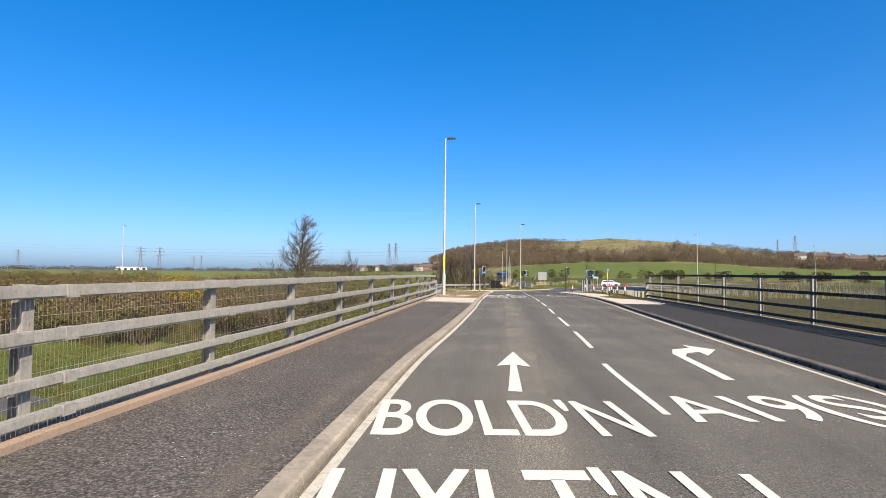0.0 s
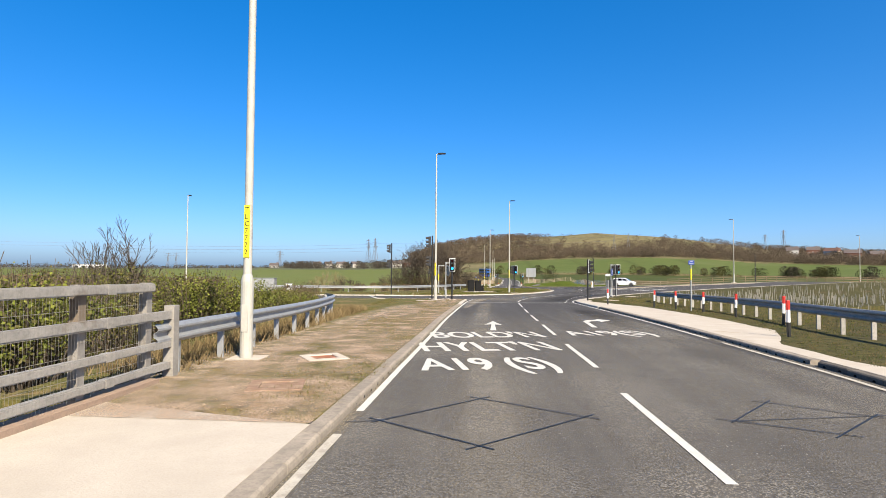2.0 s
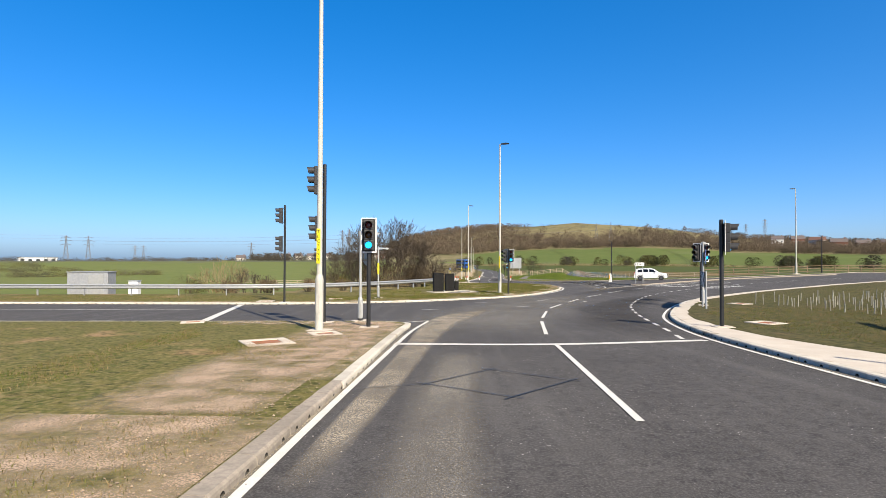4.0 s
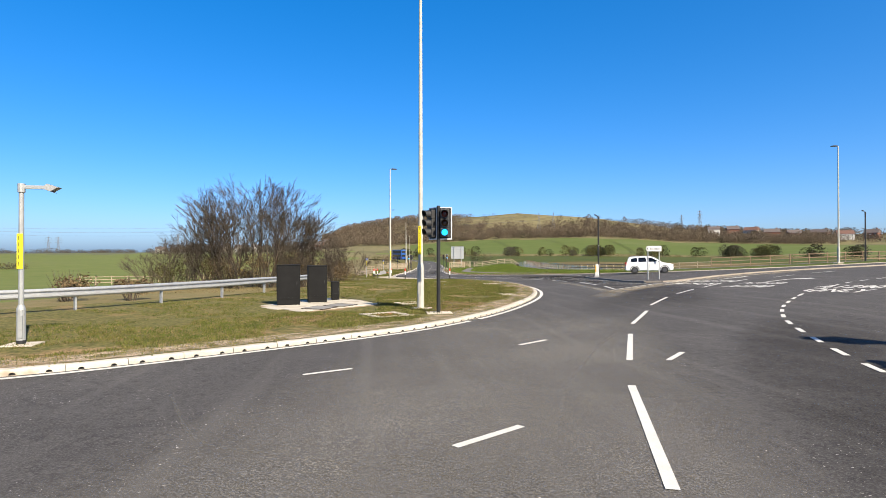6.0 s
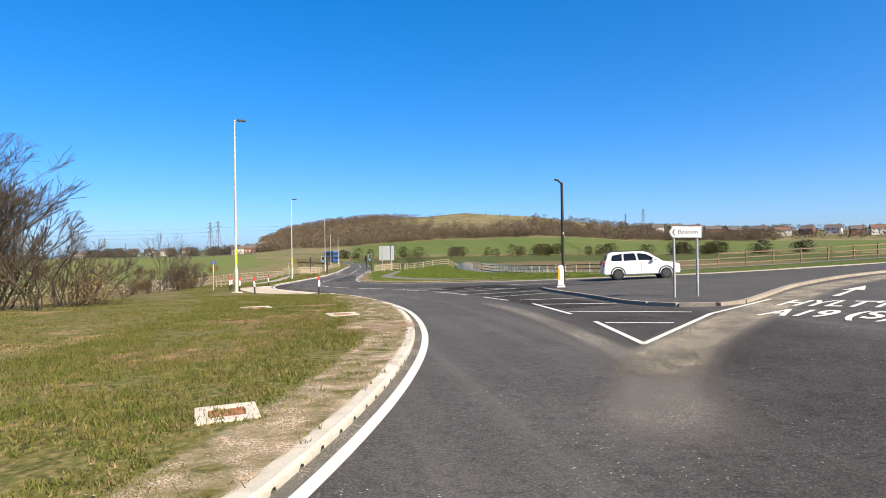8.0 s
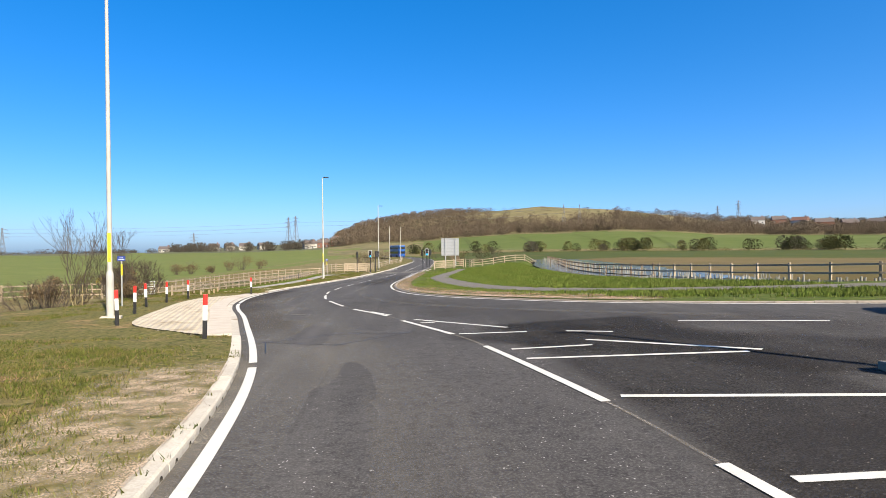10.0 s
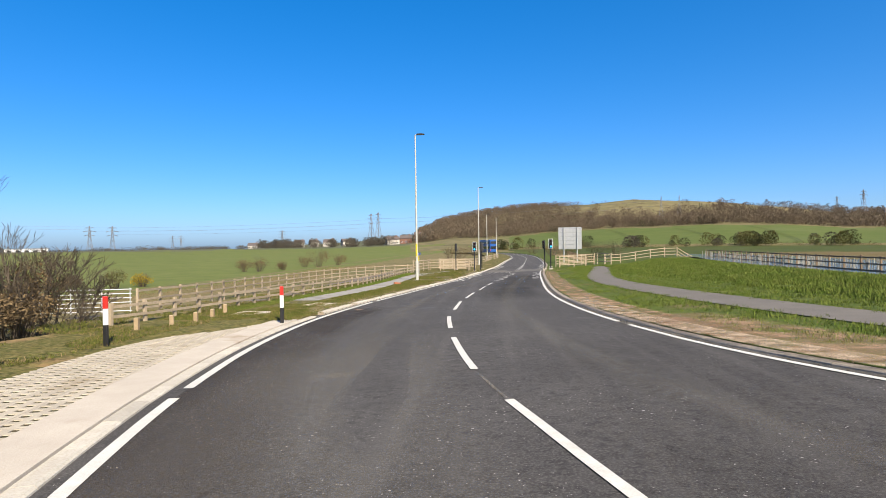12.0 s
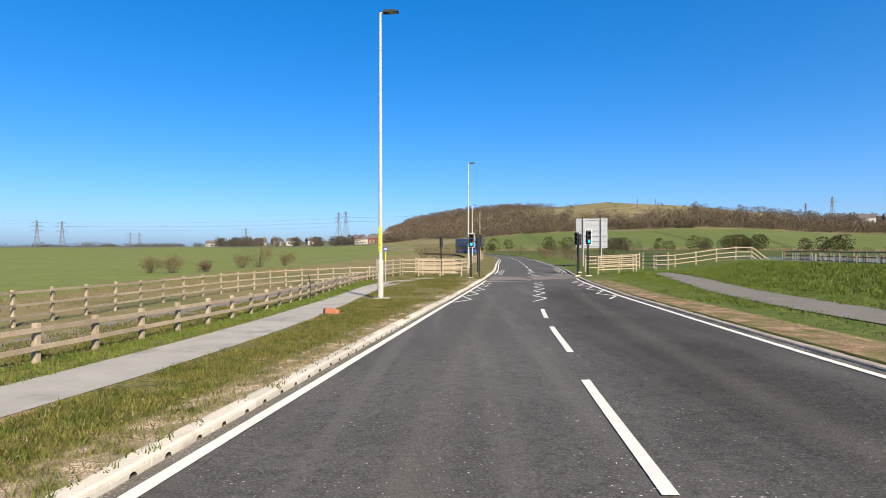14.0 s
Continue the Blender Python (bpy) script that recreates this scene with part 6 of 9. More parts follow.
def parapet(side_x, ys, rails, mat, label, post=(.13, .17), post_mat=None, mesh=False, plinth=.32, inward=1):
    root = thing("bridge_parapet", label, "railing", kind="structure")
    pts = [Vector((side_x(y), y, gz(side_x(y), y) + UP)) for y in ys]
    bm = bmesh.new()
    box(bm, (post[0], .012, rails[0][0] + .02), (0, -.055, rails[0][0] / 2), bevel=.003)
    box(bm, (post[0], .012, rails[0][0] + .02), (0, .055, rails[0][0] / 2), bevel=.003)
    box(bm, (.012, .1, rails[0][0] + .02), (0, 0, rails[0][0] / 2))
    box(bm, (.26, .22, .03), (0, 0, .015), bevel=.004)
    me = bpy.data.meshes.new("post")
    bm.to_mesh(me)
    bm.free()
    me.materials.append(post_mat or mat)
    for p, q in zip(pts, pts[1:] + [2 * pts[-1] - pts[-2]]):
        ob = new("post", me)
        ob.parent = root
        d = q - p
        ob.matrix_local = Matrix.Translation(p + Vector((-.09 * inward, 0, 0))) @ Matrix.Rotation(math.atan2(d.y, d.x), 4, "Z")
    for z, h in rails:
        for p, q in zip(pts, pts[1:]):
            bm = bmesh.new()
            ext = (q - p).normalized() * .0
            swept(bm, [(-.05, z - h), (.05, z - h), (.05, z), (-.05, z)], [p, q])
            bmesh.ops.bevel(bm, geom=[e for e in bm.edges if (e.verts[0].co - e.verts[1].co).length > .5], offset=.014, segments=2, affect="EDGES")
            part("rail", bm, mat, root)
            bm = bmesh.new()
            d = (q - p).normalized()
            m = p + d * .35
            swept(bm, [(-.054, z - h - .004), (.054, z - h - .004), (.054, z + .004), (-.054, z + .004)], [m, m + d * .16])
            part("sleeve", bm, mat, root)
    d = (pts[-1] - pts[-2]).normalized()
    bm = bmesh.new()
    box(bm, (.16, .16, 1.08), (0, 0, .54), bevel=.006)
    bm.transform(Matrix.Translation(pts[-1] + d * .55) @ Matrix.Rotation(math.atan2(d.y, d.x), 4, "Z"))
    part("end_post", bm, post_mat or mat, root)
    for z, h in rails[1:]:
        bm = bmesh.new()
        swept(bm, [(-.05, z - h), (.05, z - h), (.05, z), (-.05, z)], [pts[-1], pts[-1] + d * .55])
        part("rail", bm, mat, root)
    bm = bmesh.new()
    swept(bm, [(-plinth / 2, -.35), (plinth / 2, -.35), (plinth / 2, .05), (plinth / 2 - .03, .07), (-plinth / 2, .07)] if inward > 0 else [(-plinth / 2, -.35), (plinth / 2, -.35), (plinth / 2, .07), (-plinth / 2 + .03, .07), (-plinth / 2, .05)],
          [p + Vector((-.02 * inward, 0, 0)) for p in pts])
    part("plinth", bm, M_PLINTH, root, "pinkish weathered concrete plinth")
    if mesh:
        for p, q in zip(pts, pts[1:]):
            bm = bmesh.new()
            n = int((q - p).length / .05)
            off = Vector((.062 * inward, 0, 0))
            for k in range(n):
                a = p + (q - p) * (k / n) + off
                for w in ((-.0022, 0), (.0022, 0)):
                    pass
                lo, hi = a + Vector((0, 0, .1)), a + Vector((0, 0, rails[0][0] - .02))
                t = (q - p).normalized() * .0016
                bm.faces.new([bm.verts.new(v) for v in (lo - t, lo + t, hi + t, hi - t)])
            for k in range(1, 5):
                z = .1 + (rails[0][0] - .12) * k / 5
                u = Vector((0, 0, .002))
                a, b = p + off + Vector((0, 0, z)), q + off + Vector((0, 0, z))
                bm.faces.new([bm.verts.new(v) for v in (a - u, b - u, b + u, a + u)])
            part("wire_mesh", bm, M_POST, root, "fine wire mesh infill")
    return root


parapet(parapet_left, [-17, -13.3, -9.6, -5.9, -2.2, 1.4, 5.03, 8.2, 11.3, 14.8, 18.45, 22.2, 25.9, 29.3, 32.8, 36.6, 38.0], [(1.42, .12), (1.0, .12), (.56, .1), (.24, .1)], M_OLDSTEEL,
        "weathered grey steel bridge parapet with four rails and wire mesh", mesh=True, post_mat=M_POST)
# right rails coloured near-black for the shade on their road side
parapet(parapet_right, [-10, -6.4, -2.8, .8, 4.4, 8, 11.4, 14.92, 18.4, 22.0, 25.5, 29, 32.5, 36.1, 39.2], [(1.6, .1), (1.1, .1), (.62, .1), (.26, .1)], M_DARKSTEELSHADE, "weathered steel bridge parapet with four rails, shade put into their dark colour", inward=-1, post_mat=M_OLDSTEEL, mesh=True)
# deck sides
for fx, s, nm in ((parapet_left, -1, "west"), (parapet_right, 1, "east")):
    bm = bmesh.new()
    swept(bm, [(-.1, -7), (.1, -7), (.1, -.02), (-.1, -.02)], [Vector((fx(y) + s * .32, y, gz(fx(y), y) + UP)) for y in (-25, 0, 10, 20, 30, 36)])
    tagged(part("bridge_wall", bm, M_PLINTH), "stained concrete side wall of the bridge", "wall", kind="structure")


# ---- steel safety barriers ----
def safety_barrier(pts, label, z=.62, post_every=2.4, zf=None, side=1, beams=1, mat=None):
    root = thing("safety_barrier", label, "safety barrier")
    zf = zf or (lambda x, y: gz(x, y) + UP)
    run = curve(pts, .8)
    path = [Vector((p.x, p.y, zf(p.x, p.y))) for p in run]
    wave = [(0, .155), (.03, .15), (.075, .1), (.075, .07), (.012, .03), (.012, -.03), (.075, -.07), (.075, -.1), (.03, -.15), (0, -.155)]
    sec = [(side * a, z + b) for a, b in wave] + [(side * (a - .008), z + b) for a, b in reversed(wave)]
    for k in range(beams):
        bm = bmesh.new()
        swept(bm, [(a, b - .34 * k) for a, b in sec], path)
        part("beam", bm, mat or M_GALV, root)
    step = max(1, int(post_every / .8))
    bm = bmesh.new()
    box(bm, (.06, .11, z + .5), (0, 0, (z + .08 - .35) / 2 - .03), bevel=.004)
    me = bpy.data.meshes.new("post")
    bm.to_mesh(me)
    bm.free()
    me.materials.append(mat or M_GALV)
    for i in range(1, len(path) - 1, step):
        t = path[i + 1] - path[i]
        n = Vector((-t.y, t.x, 0)).normalized()
        ob = new("post", me)
        ob.parent = root
        ob.matrix_local = Matrix.Translation(path[i] - n * side * .07) @ Matrix.Rotation(math.atan2(t.y, t.x), 4, "Z")
    return root


safety_barrier([(-2.62, 38.1), (-2.55, 42), (-2.6, 46), (-2.9, 50), (-3.6, 54.5), (-4.6, 57)], "galvanised steel safety barrier beyond the bridge parapet", .66, 1.6, side=-1)
safety_barrier([(-60, 97.0), (-30, 96.9), (-14, 97.0), (-8, 98.2), (-3.6, 101.7), (-.6, 106.2), (1.4, 110.7), (3.1, 116.2)], "long galvanised steel safety barrier along the verge", .62, 3.2, side=-1)
safety_barrier([(12.0, 39.6), (12.45, 44), (13.2, 48.5), (14.2, 53), (15.0, 58), (15.6, 63), (16.1, 68), (16.6, 72.5), (17.8, 75.5)], "weathered steel safety barrier behind the marker posts", .62, 2.4, side=1, mat=M_OLDSTEEL)

# ---- timber fences ----
M_TIMBER = material("sawn_timber", (0.42, 0.34, 0.24), (0.33, 0.265, 0.185), 3.0, 0.85, bump=.3, bump_scale=60, fine=(0.24, 0.17, 0.1), fine_scale=35, fine_mix=.45, per_object=.15, stretch=(1, 1, .3))
M_GREYWOOD = material("weathered_timber", (0.25, 0.18, 0.12), (0.18, 0.13, 0.09), 3.0, 0.9, bump=.3, bump_scale=60, fine=(0.1, 0.08, 0.055), fine_scale=35, fine_mix=.45, per_object=.15)


def timber_fence(pts, spacing, h, rails, label, zf=None, mat=None, posts=(.088, .088), group="timber fences"):
    root = thing("timber_fence", label, "fence", group)
    zf = zf or (lambda x, y: gz(x, y) + UP)
    mat = mat or M_TIMBER
    run = curve(pts, spacing)
    bm = bmesh.new()
    box(bm, (posts[0], posts[1], h + .3), (0, 0, h / 2 - .15), bevel=.006)
    me = bpy.data.meshes.new("post")
    bm.to_mesh(me)
    bm.free()
    me.materials.append(mat)
    r = random.Random(int(abs(pts[0][0] * 100 + pts[0][1])))
    tops = []
    for i, p in enumerate(run):
        q = run[min(i + 1, len(run) - 1)] - run[max(i - 1, 0)]
        ob = new("post", me)
        ob.parent = root
        z = zf(p.x, p.y)
        ob.matrix_local = Matrix.Translation((p.x, p.y, z + r.uniform(-.02, .02))) @ Matrix.Rotation(math.atan2(q.y, q.x), 4, "Z") @ Matrix.Rotation(r.uniform(-.02, .02), 4, "X") @ Matrix.Rotation(r.uniform(-.02, .02), 4, "Y")
        tops.append((p, z, q.normalized()))
    for (p, z, d), (q, w, e) in zip(tops, tops[1:]):
        for k, at in enumerate(rails):
            a, b = Vector((p.x, p.y, z + at + r.uniform(-.01, .01))), Vector((q.x, q.y, w + at + r.uniform(-.01, .01)))
            bm = bmesh.new()
            n = Vector((d.y, -d.x)) * (posts[1] / 2 + .019)
            off = Vector((n.x, n.y, 0))
            swept(bm, [(-.016, -.038), (.016, -.038), (.016, .038), (-.016, .038)], [a + off, b + off])
            part("rail", bm, mat, root)
    return root


timber_fence([(4.2, 155.5), (4.7, 159), (5.05, 163), (5.3, 166), (5.6, 170), (5.95, 174), (6.25, 178), (6.3, 184), (6.3, 190), (6.4, 197), (6.9, 200.5)], 1.27, .62, (.52, .24), "low two-rail timber fence beside the footpath")
timber_fence([(-30, 157), (-18, 158.6), (-8, 160.3), (-2.7, 161.2)], 1.8, 1.1, (1.0, .65, .3), "three-rail timber fence in dry grass", zf=land)
timber_fence([(.45, 162.6), (.2, 168), (-.3, 174), (-.8, 181), (-.6, 190), (.8, 198), (3.6, 204.5), (6.2, 207)], 1.75, 1.1, (1.0, .62, .28), "three-rail timber fence in dry grass", zf=land)
# pens at the crossing
R4 = (1.18, .88, .58, .28)
for pts in ([(6.9, 201), (8.2, 206.2)], [(8.2, 206.2), (12.8, 207.0)], [(9.6, 203.6), (12.9, 204.2)], [(9.0, 210), (13.4, 209.5)], [(22.7, 203.6), (25.6, 204.0)], [(22.9, 208.4), (27.9, 209.4)], [(27.9, 209.4), (28.9, 206.6)], [(25.6, 204.0), (25.9, 205.6)]):
    timber_fence(pts, 1.6, 1.3, R4, "new four-rail timber pen at the crossing")


def low_side(x, y):
    return max(land(x, y), gz(x, y) + UP + bank(x, y) - .02) if y > 135 else land(x, y)


timber_fence([(28.9, 209.6), (36.5, 210.5), (42.3, 214)], 1.8, 1.15, (1.05, .68, .32), "three-rail timber fence by the pond", zf=lambda x, y: gz(x, y) + UP + bank(x, y) - .02)
timber_fence([(42.3, 214), (40.2, 203), (37.4, 189), (35.2, 178), (34.3, 170), (33.8, 160), (33.8, 154.5)], 1.75, 1.1, (1.0, .66, .32), "dark three-rail timber fence along the pond", mat=M_GREYWOOD,
             zf=lambda x, y: max(gz(x, y) - .38, POND - .3))
timber_fence([(33.8, 154.5), (34.6, 145), (36.8, 139.8), (41, 136.6)], 1.75, 1.1, (1.0, .66, .32), "pale three-rail timber fence at the pond's end", zf=lambda x, y: max(gz(x, y) - .38, POND - .3))
timber_fence([(41, 136.6), (50, 134.6), (60, 134.4), (74, 136.5), (95, 144)], 1.9, 1.15, (1.05, .7, .34), "three-rail weathered timber fence behind the road", mat=M_GREYWOOD, zf=lambda x, y: gz(x, y) - .05)
timber_fence([(12.2, 211), (13.6, 225), (15.6, 245), (17.6, 262), (18, 290)], 2.0, 1.1, (1.0, .6), "timber fence beside the far road", zf=lambda x, y: gz(x, y) - .05)
timber_fence([(27.8, 211), (28.6, 225), (30.5, 245), (32, 262), (32.5, 290)], 2.0, 1.1, (1.0, .6), "dark timber fence beside the far road", mat=M_GREYWOOD, zf=lambda x, y: gz(x, y) - .05)

# field gate
ob = thing("field_gate", "galvanised seven-bar metal field gate, closed", "gate")
g = [Vector((.3, 162.5, land(.3, 162.5))), Vector((-2.6, 161.2, land(-2.6, 161.2)))]
for k in range(6):
    bm = bmesh.new()
    z = Vector((0, 0, .22 + .17 * k))
    tube(bm, g[0] + z, g[1] + z, .02, n=8)
    part("bar", bm, M_GALV, ob)
for f in (.02, .33, .66, .98):
    bm = bmesh.new()
    p = g[0].lerp(g[1], f)
    tube(bm, p + Vector((0, 0, .15)), p + Vector((0, 0, 1.12)), .022, n=8)
    part("upright", bm, M_GALV, ob)


# ---- plants ----
M_BARK = material("grey_brown_bark", (0.115, 0.094, 0.074), (0.07, 0.057, 0.045), 3.0, 0.95, bump=.5, bump_scale=40, fine=(0.17, 0.14, 0.1), fine_scale=14, fine_mix=.35)
M_TWIG = material("bare_twigs", (0.13, 0.104, 0.076), (0.075, 0.06, 0.046), 1.2, 0.95, per_island=.3)
M_PALEBARK = material("pale_yellow_bark", (0.36, 0.3, 0.16), (0.28, 0.22, 0.12), 2.0, 0.9, per_island=.15)
M_OLIVE = material("olive_scrub_leaves", (0.078, 0.08, 0.024), (0.12, 0.102, 0.038), 0.8, 0.9, per_island=.45)
M_GREENLEAF = material("fresh_green_leaves", (0.085, 0.105, 0.018), (0.16, 0.165, 0.034), 0.8, 0.9, per_island=.45)
M_BROWNLEAF = material("brown_scrub", (0.165, 0.115, 0.06), (0.11, 0.08, 0.044), 0.8, 0.9, per_island=.4)
M_GORSE = material("gorse_flowers", (0.4, 0.27, 0.02), (0.16, 0.15, 0.03), 2.5, 0.9, per_island=.3)
M_DARKLEAF = material("dark_evergreen", (0.032, 0.04, 0.016), (0.052, 0.052, 0.023), 0.5, 0.95, per_island=.35)
M_WOOD = material("leafless_wood", (0.15, 0.115, 0.08), (0.11, 0.086, 0.06), 0.05, 0.95, per_island=.12)
M_FARTREE = material("distant_dark_trees", (0.085, 0.072, 0.055), (0.06, 0.055, 0.042), 0.05, 0.95, per_island=.2)
M_STRAW = material("dry_grass_blades", (0.25, 0.182, 0.092), (0.14, 0.102, 0.05), 0.6, 0.95, per_island=.3)
M_REED = material("brown_rough_grass", (0.23, 0.17, 0.09), (0.15, 0.12, 0.055), 0.6, 0.95, per_island=.3)
M_BLADE = material("grass_blades", (0.068, 0.09, 0.016), (0.134, 0.124, 0.034), 2.4, 0.95, per_island=.45)
M_DULLBLADE = material("dull_olive_blades", (0.055, 0.066, 0.016), (0.1, 0.09, 0.028), 1.2, 0.95, per_island=.4)
M_LUSHBLADE = material("lush_grass_blades", (0.072, 0.118, 0.016), (0.142, 0.165, 0.038), 1.8, 0.95, per_island=.35)


def limb(bm, a, b, r0, r1, bend, n, rnd, parts=3):
    """A tapering limb with a slight bend; returns points along it."""
    pts = []
    side = Vector((rnd.uniform(-1, 1), rnd.uniform(-1, 1), rnd.uniform(-.3, .3))) * bend * (b - a).length
    for k in range(parts + 1):
        t = k / parts
        pts.append(a.lerp(b, t) + side * math.sin(math.pi * t) * .5)
    rings = []
    for k, p in enumerate(pts):
        t = (pts[min(k + 1, parts)] - pts[max(k - 1, 0)]).normalized()
        u = t.orthogonal().normalized() if not rings else (u - t * u.dot(t)).normalized()
        w, r = t.cross(u), r0 + (r1 - r0) * k / parts
        rings.append([bm.verts.new(p + (u * math.cos(math.tau * q / n) + w * math.sin(math.tau * q / n)) * r) for q in range(n)])
    for a_, b_ in zip(rings, rings[1:]):
        for q in range(n):
            bm.faces.new((a_[q], a_[(q + 1) % n], b_[(q + 1) % n], b_[q]))
    return pts


def bare_tree(x, y, z, h, spread, seed, stems=1, name="bare_tree", label="leafless tree with fine grey-brown twigs", bark=None, twig=None, lean=(0, 0), density=1.0, low=.25, thick=1.0, foot=.22, boughs=1.0, up=0.0, reach=1.0):
    rnd = random.Random(seed)
    ob = thing(name, label, "tree" if stems < 6 else "shrub")
    crown = bmesh.new()
    trunk = bmesh.new() if stems <= 4 else None
    for s in range(stems):
        if stems > 4:
            trunk = bmesh.new()
        a0 = rnd.uniform(0, math.tau)
        base = Vector((math.cos(a0), math.sin(a0), 0)) * (rnd.uniform(.05, foot) * spread if stems > 1 else 0)
        out = math.sqrt(rnd.random())
        fan = rnd.uniform(.15, 1.0) if stems > 1 else .12
        top = base + Vector((math.cos(a0) * spread * fan + lean[0], math.sin(a0) * spread * fan + lean[1], h * (rnd.uniform(.78, 1.0) if stems > 1 else 1) * (1 - .5 * fan * fan if stems > 1 else 1)))
        r0 = h * (.012 if stems > 1 else .02)
        if stems >= 20:
            base = Vector((math.cos(a0), math.sin(a0), 0)) * out * foot * spread
            top = Vector((math.cos(a0), math.sin(a0), 0)) * out * spread * rnd.uniform(.75, 1.0)
            top.z = h * (1 - .42 * out ** 2.4) * rnd.uniform(.82, 1.0)
            r0 = h * .008
        pts = limb(trunk, base + Vector((0, 0, -.3)), top, r0, r0 * .18, .12, 6, rnd, 5)
        for i in range(int((9 if stems > 3 else 20) * density * boughs)):
            f = rnd.uniform(low, .98)
            k = min(int(f * 5), 4)
            p = pts[k].lerp(pts[k + 1], f * 5 - k)
            a1 = rnd.uniform(0, math.tau)
            ln = h * rnd.uniform(.16, .3) * (1.15 - f * (.55 if stems >= 20 else .75))
            ln *= reach * (1 + .5 * (1 - f) if stems == 1 else 1)
            d = Vector((math.cos(a1), math.sin(a1), rnd.uniform(.5, 1.3) + up + (.35 if stems >= 20 else 0))).normalized()
            b = limb(crown if stems > 4 else trunk, p, p + d * ln, r0 * (.32 if stems > 1 else .2) * (1.1 - f * .6), r0 * .07, .2, 4, rnd, 2)
            for j in range(int(7 * density)):
                g = rnd.uniform(.15, 1)
                q = b[0].lerp(b[2], g)
                dd = (d + Vector((rnd.uniform(-1, 1), rnd.uniform(-1, 1), rnd.uniform(-.3, .9))) * (1.5 if stems == 1 else .8)).normalized()
                l2 = ln * (rnd.uniform(.3, .62) if stems == 1 else rnd.uniform(.25, .55))
                e = q + dd * l2
                tube(crown, q, e, r0 * .075 * thick, r0 * .03 * thick, n=3, caps=False)
                for m in range(4):
                    g2 = rnd.uniform(.25, 1)
                    q2 = q.lerp(e, g2)
                    d3 = (dd + Vector((rnd.uniform(-1, 1), rnd.uniform(-1, 1), rnd.uniform(-.2, .9))) * .9).normalized()
                    tube(crown, q2, q2 + d3 * l2 * rnd.uniform(.3, .6), r0 * .04 * thick, r0 * .018 * thick, n=3, caps=False)
        if stems > 4:
            part("stem", trunk, bark or M_BARK, ob)
    if stems <= 4:
        part("trunk", trunk, bark or M_BARK, ob)
    part("crown", crown, twig or M_TWIG, ob)
    ob.matrix_basis = Matrix.Translation((x, y, z))
    return ob


def leaf_cloud(bm, rnd, c, rx, ry, rz, count, size):
    """Small leaf faces scattered through lobes of an uneven mound."""
    lobes = [(Vector((c[0] + rnd.uniform(-.6, .6) * rx, c[1] + rnd.uniform(-.6, .6) * ry, c[2] + rnd.uniform(-.1, .45) * rz)), rnd.uniform(.35, .65)) for _ in range(7)]
    for _ in range(count):
        o, k = rnd.choice(lobes)
        d = Vector((rnd.gauss(0, 1), rnd.gauss(0, 1), rnd.gauss(0, 1))).normalized() * rnd.uniform(.55, 1.05)
        p = o + Vector((d.x * rx * k, d.y * ry * k, d.z * rz * k))
        u = Vector((rnd.uniform(-1, 1), rnd.uniform(-1, 1), rnd.uniform(-.4, 1))).normalized() * size * rnd.uniform(.6, 1.4)
        v = u.cross(Vector((rnd.uniform(-1, 1), rnd.uniform(-1, 1), rnd.uniform(-1, 1)))).normalized() * size * rnd.uniform(.25, .5)
        bm.faces.new([bm.verts.new(q) for q in (p - v, p + u * .5, p + v, p - u * .5)])


def bush(x, y, r, h, mat, seed, z=None, count=900, size=.09, name="bush", label="dense scrubby bush", twigs=True):
    rnd = random.Random(seed)
    ob = thing(name, label, "bush", "bushes")
    z = land(x, y) if z is None else z
    bm = bmesh.new()
    leaf_cloud(bm, rnd, (0, 0, h * .45), r, r, h * .6, count, size)
    part("foliage", bm, mat, ob)
    bm = bmesh.new()
    for k in range(40 if twigs else 8):
        a = rnd.uniform(0, math.tau)
        q = Vector((math.cos(a) * r * rnd.uniform(.1, .95), math.sin(a) * r * rnd.uniform(.1, .95), h * rnd.uniform(.6, 1.1)))
        tube(bm, (q.x * .25, q.y * .25, -.2), q, .018, .005, n=3, caps=False)
    part("twig_mass", bm, M_TWIG, ob)
    ob.matrix_basis = Matrix.Translation((x, y, z))
    return ob


def branch(wood, twigs, rnd, p, d, ln, r, depth, up, spread, fine):
    """One fork of a leafless crown: a bent limb that splits into two or three thinner ones."""
    end = p + d * ln
    pts = limb(wood or twigs, p, end, r, max(r * .72, fine), .14, 5 if r > .03 else 3, rnd, 2)
    if depth == 0:
        return
    for k in range(2 if rnd.random() < .7 else 3):
        nd = (d + Vector((rnd.gauss(0, 1), rnd.gauss(0, 1), rnd.gauss(0, .5))) * spread + Vector((0, 0, up))).normalized()
        branch(None, twigs, rnd, pts[-1], nd, ln * rnd.uniform(.62, .86), max(r * .68, fine), depth - 1, up, spread, fine)
    for k in range(2 if depth >= 2 else 1):
        g = rnd.uniform(.25, .9)
        nd = (d + Vector((rnd.gauss(0, 1), rnd.gauss(0, 1), rnd.gauss(0, .5))) * spread * 1.7).normalized()
        branch(None, twigs, rnd, p.lerp(end, g), nd, ln * rnd.uniform(.4, .6), max(r * .4, fine), max(0, depth - 3), up, spread, fine)


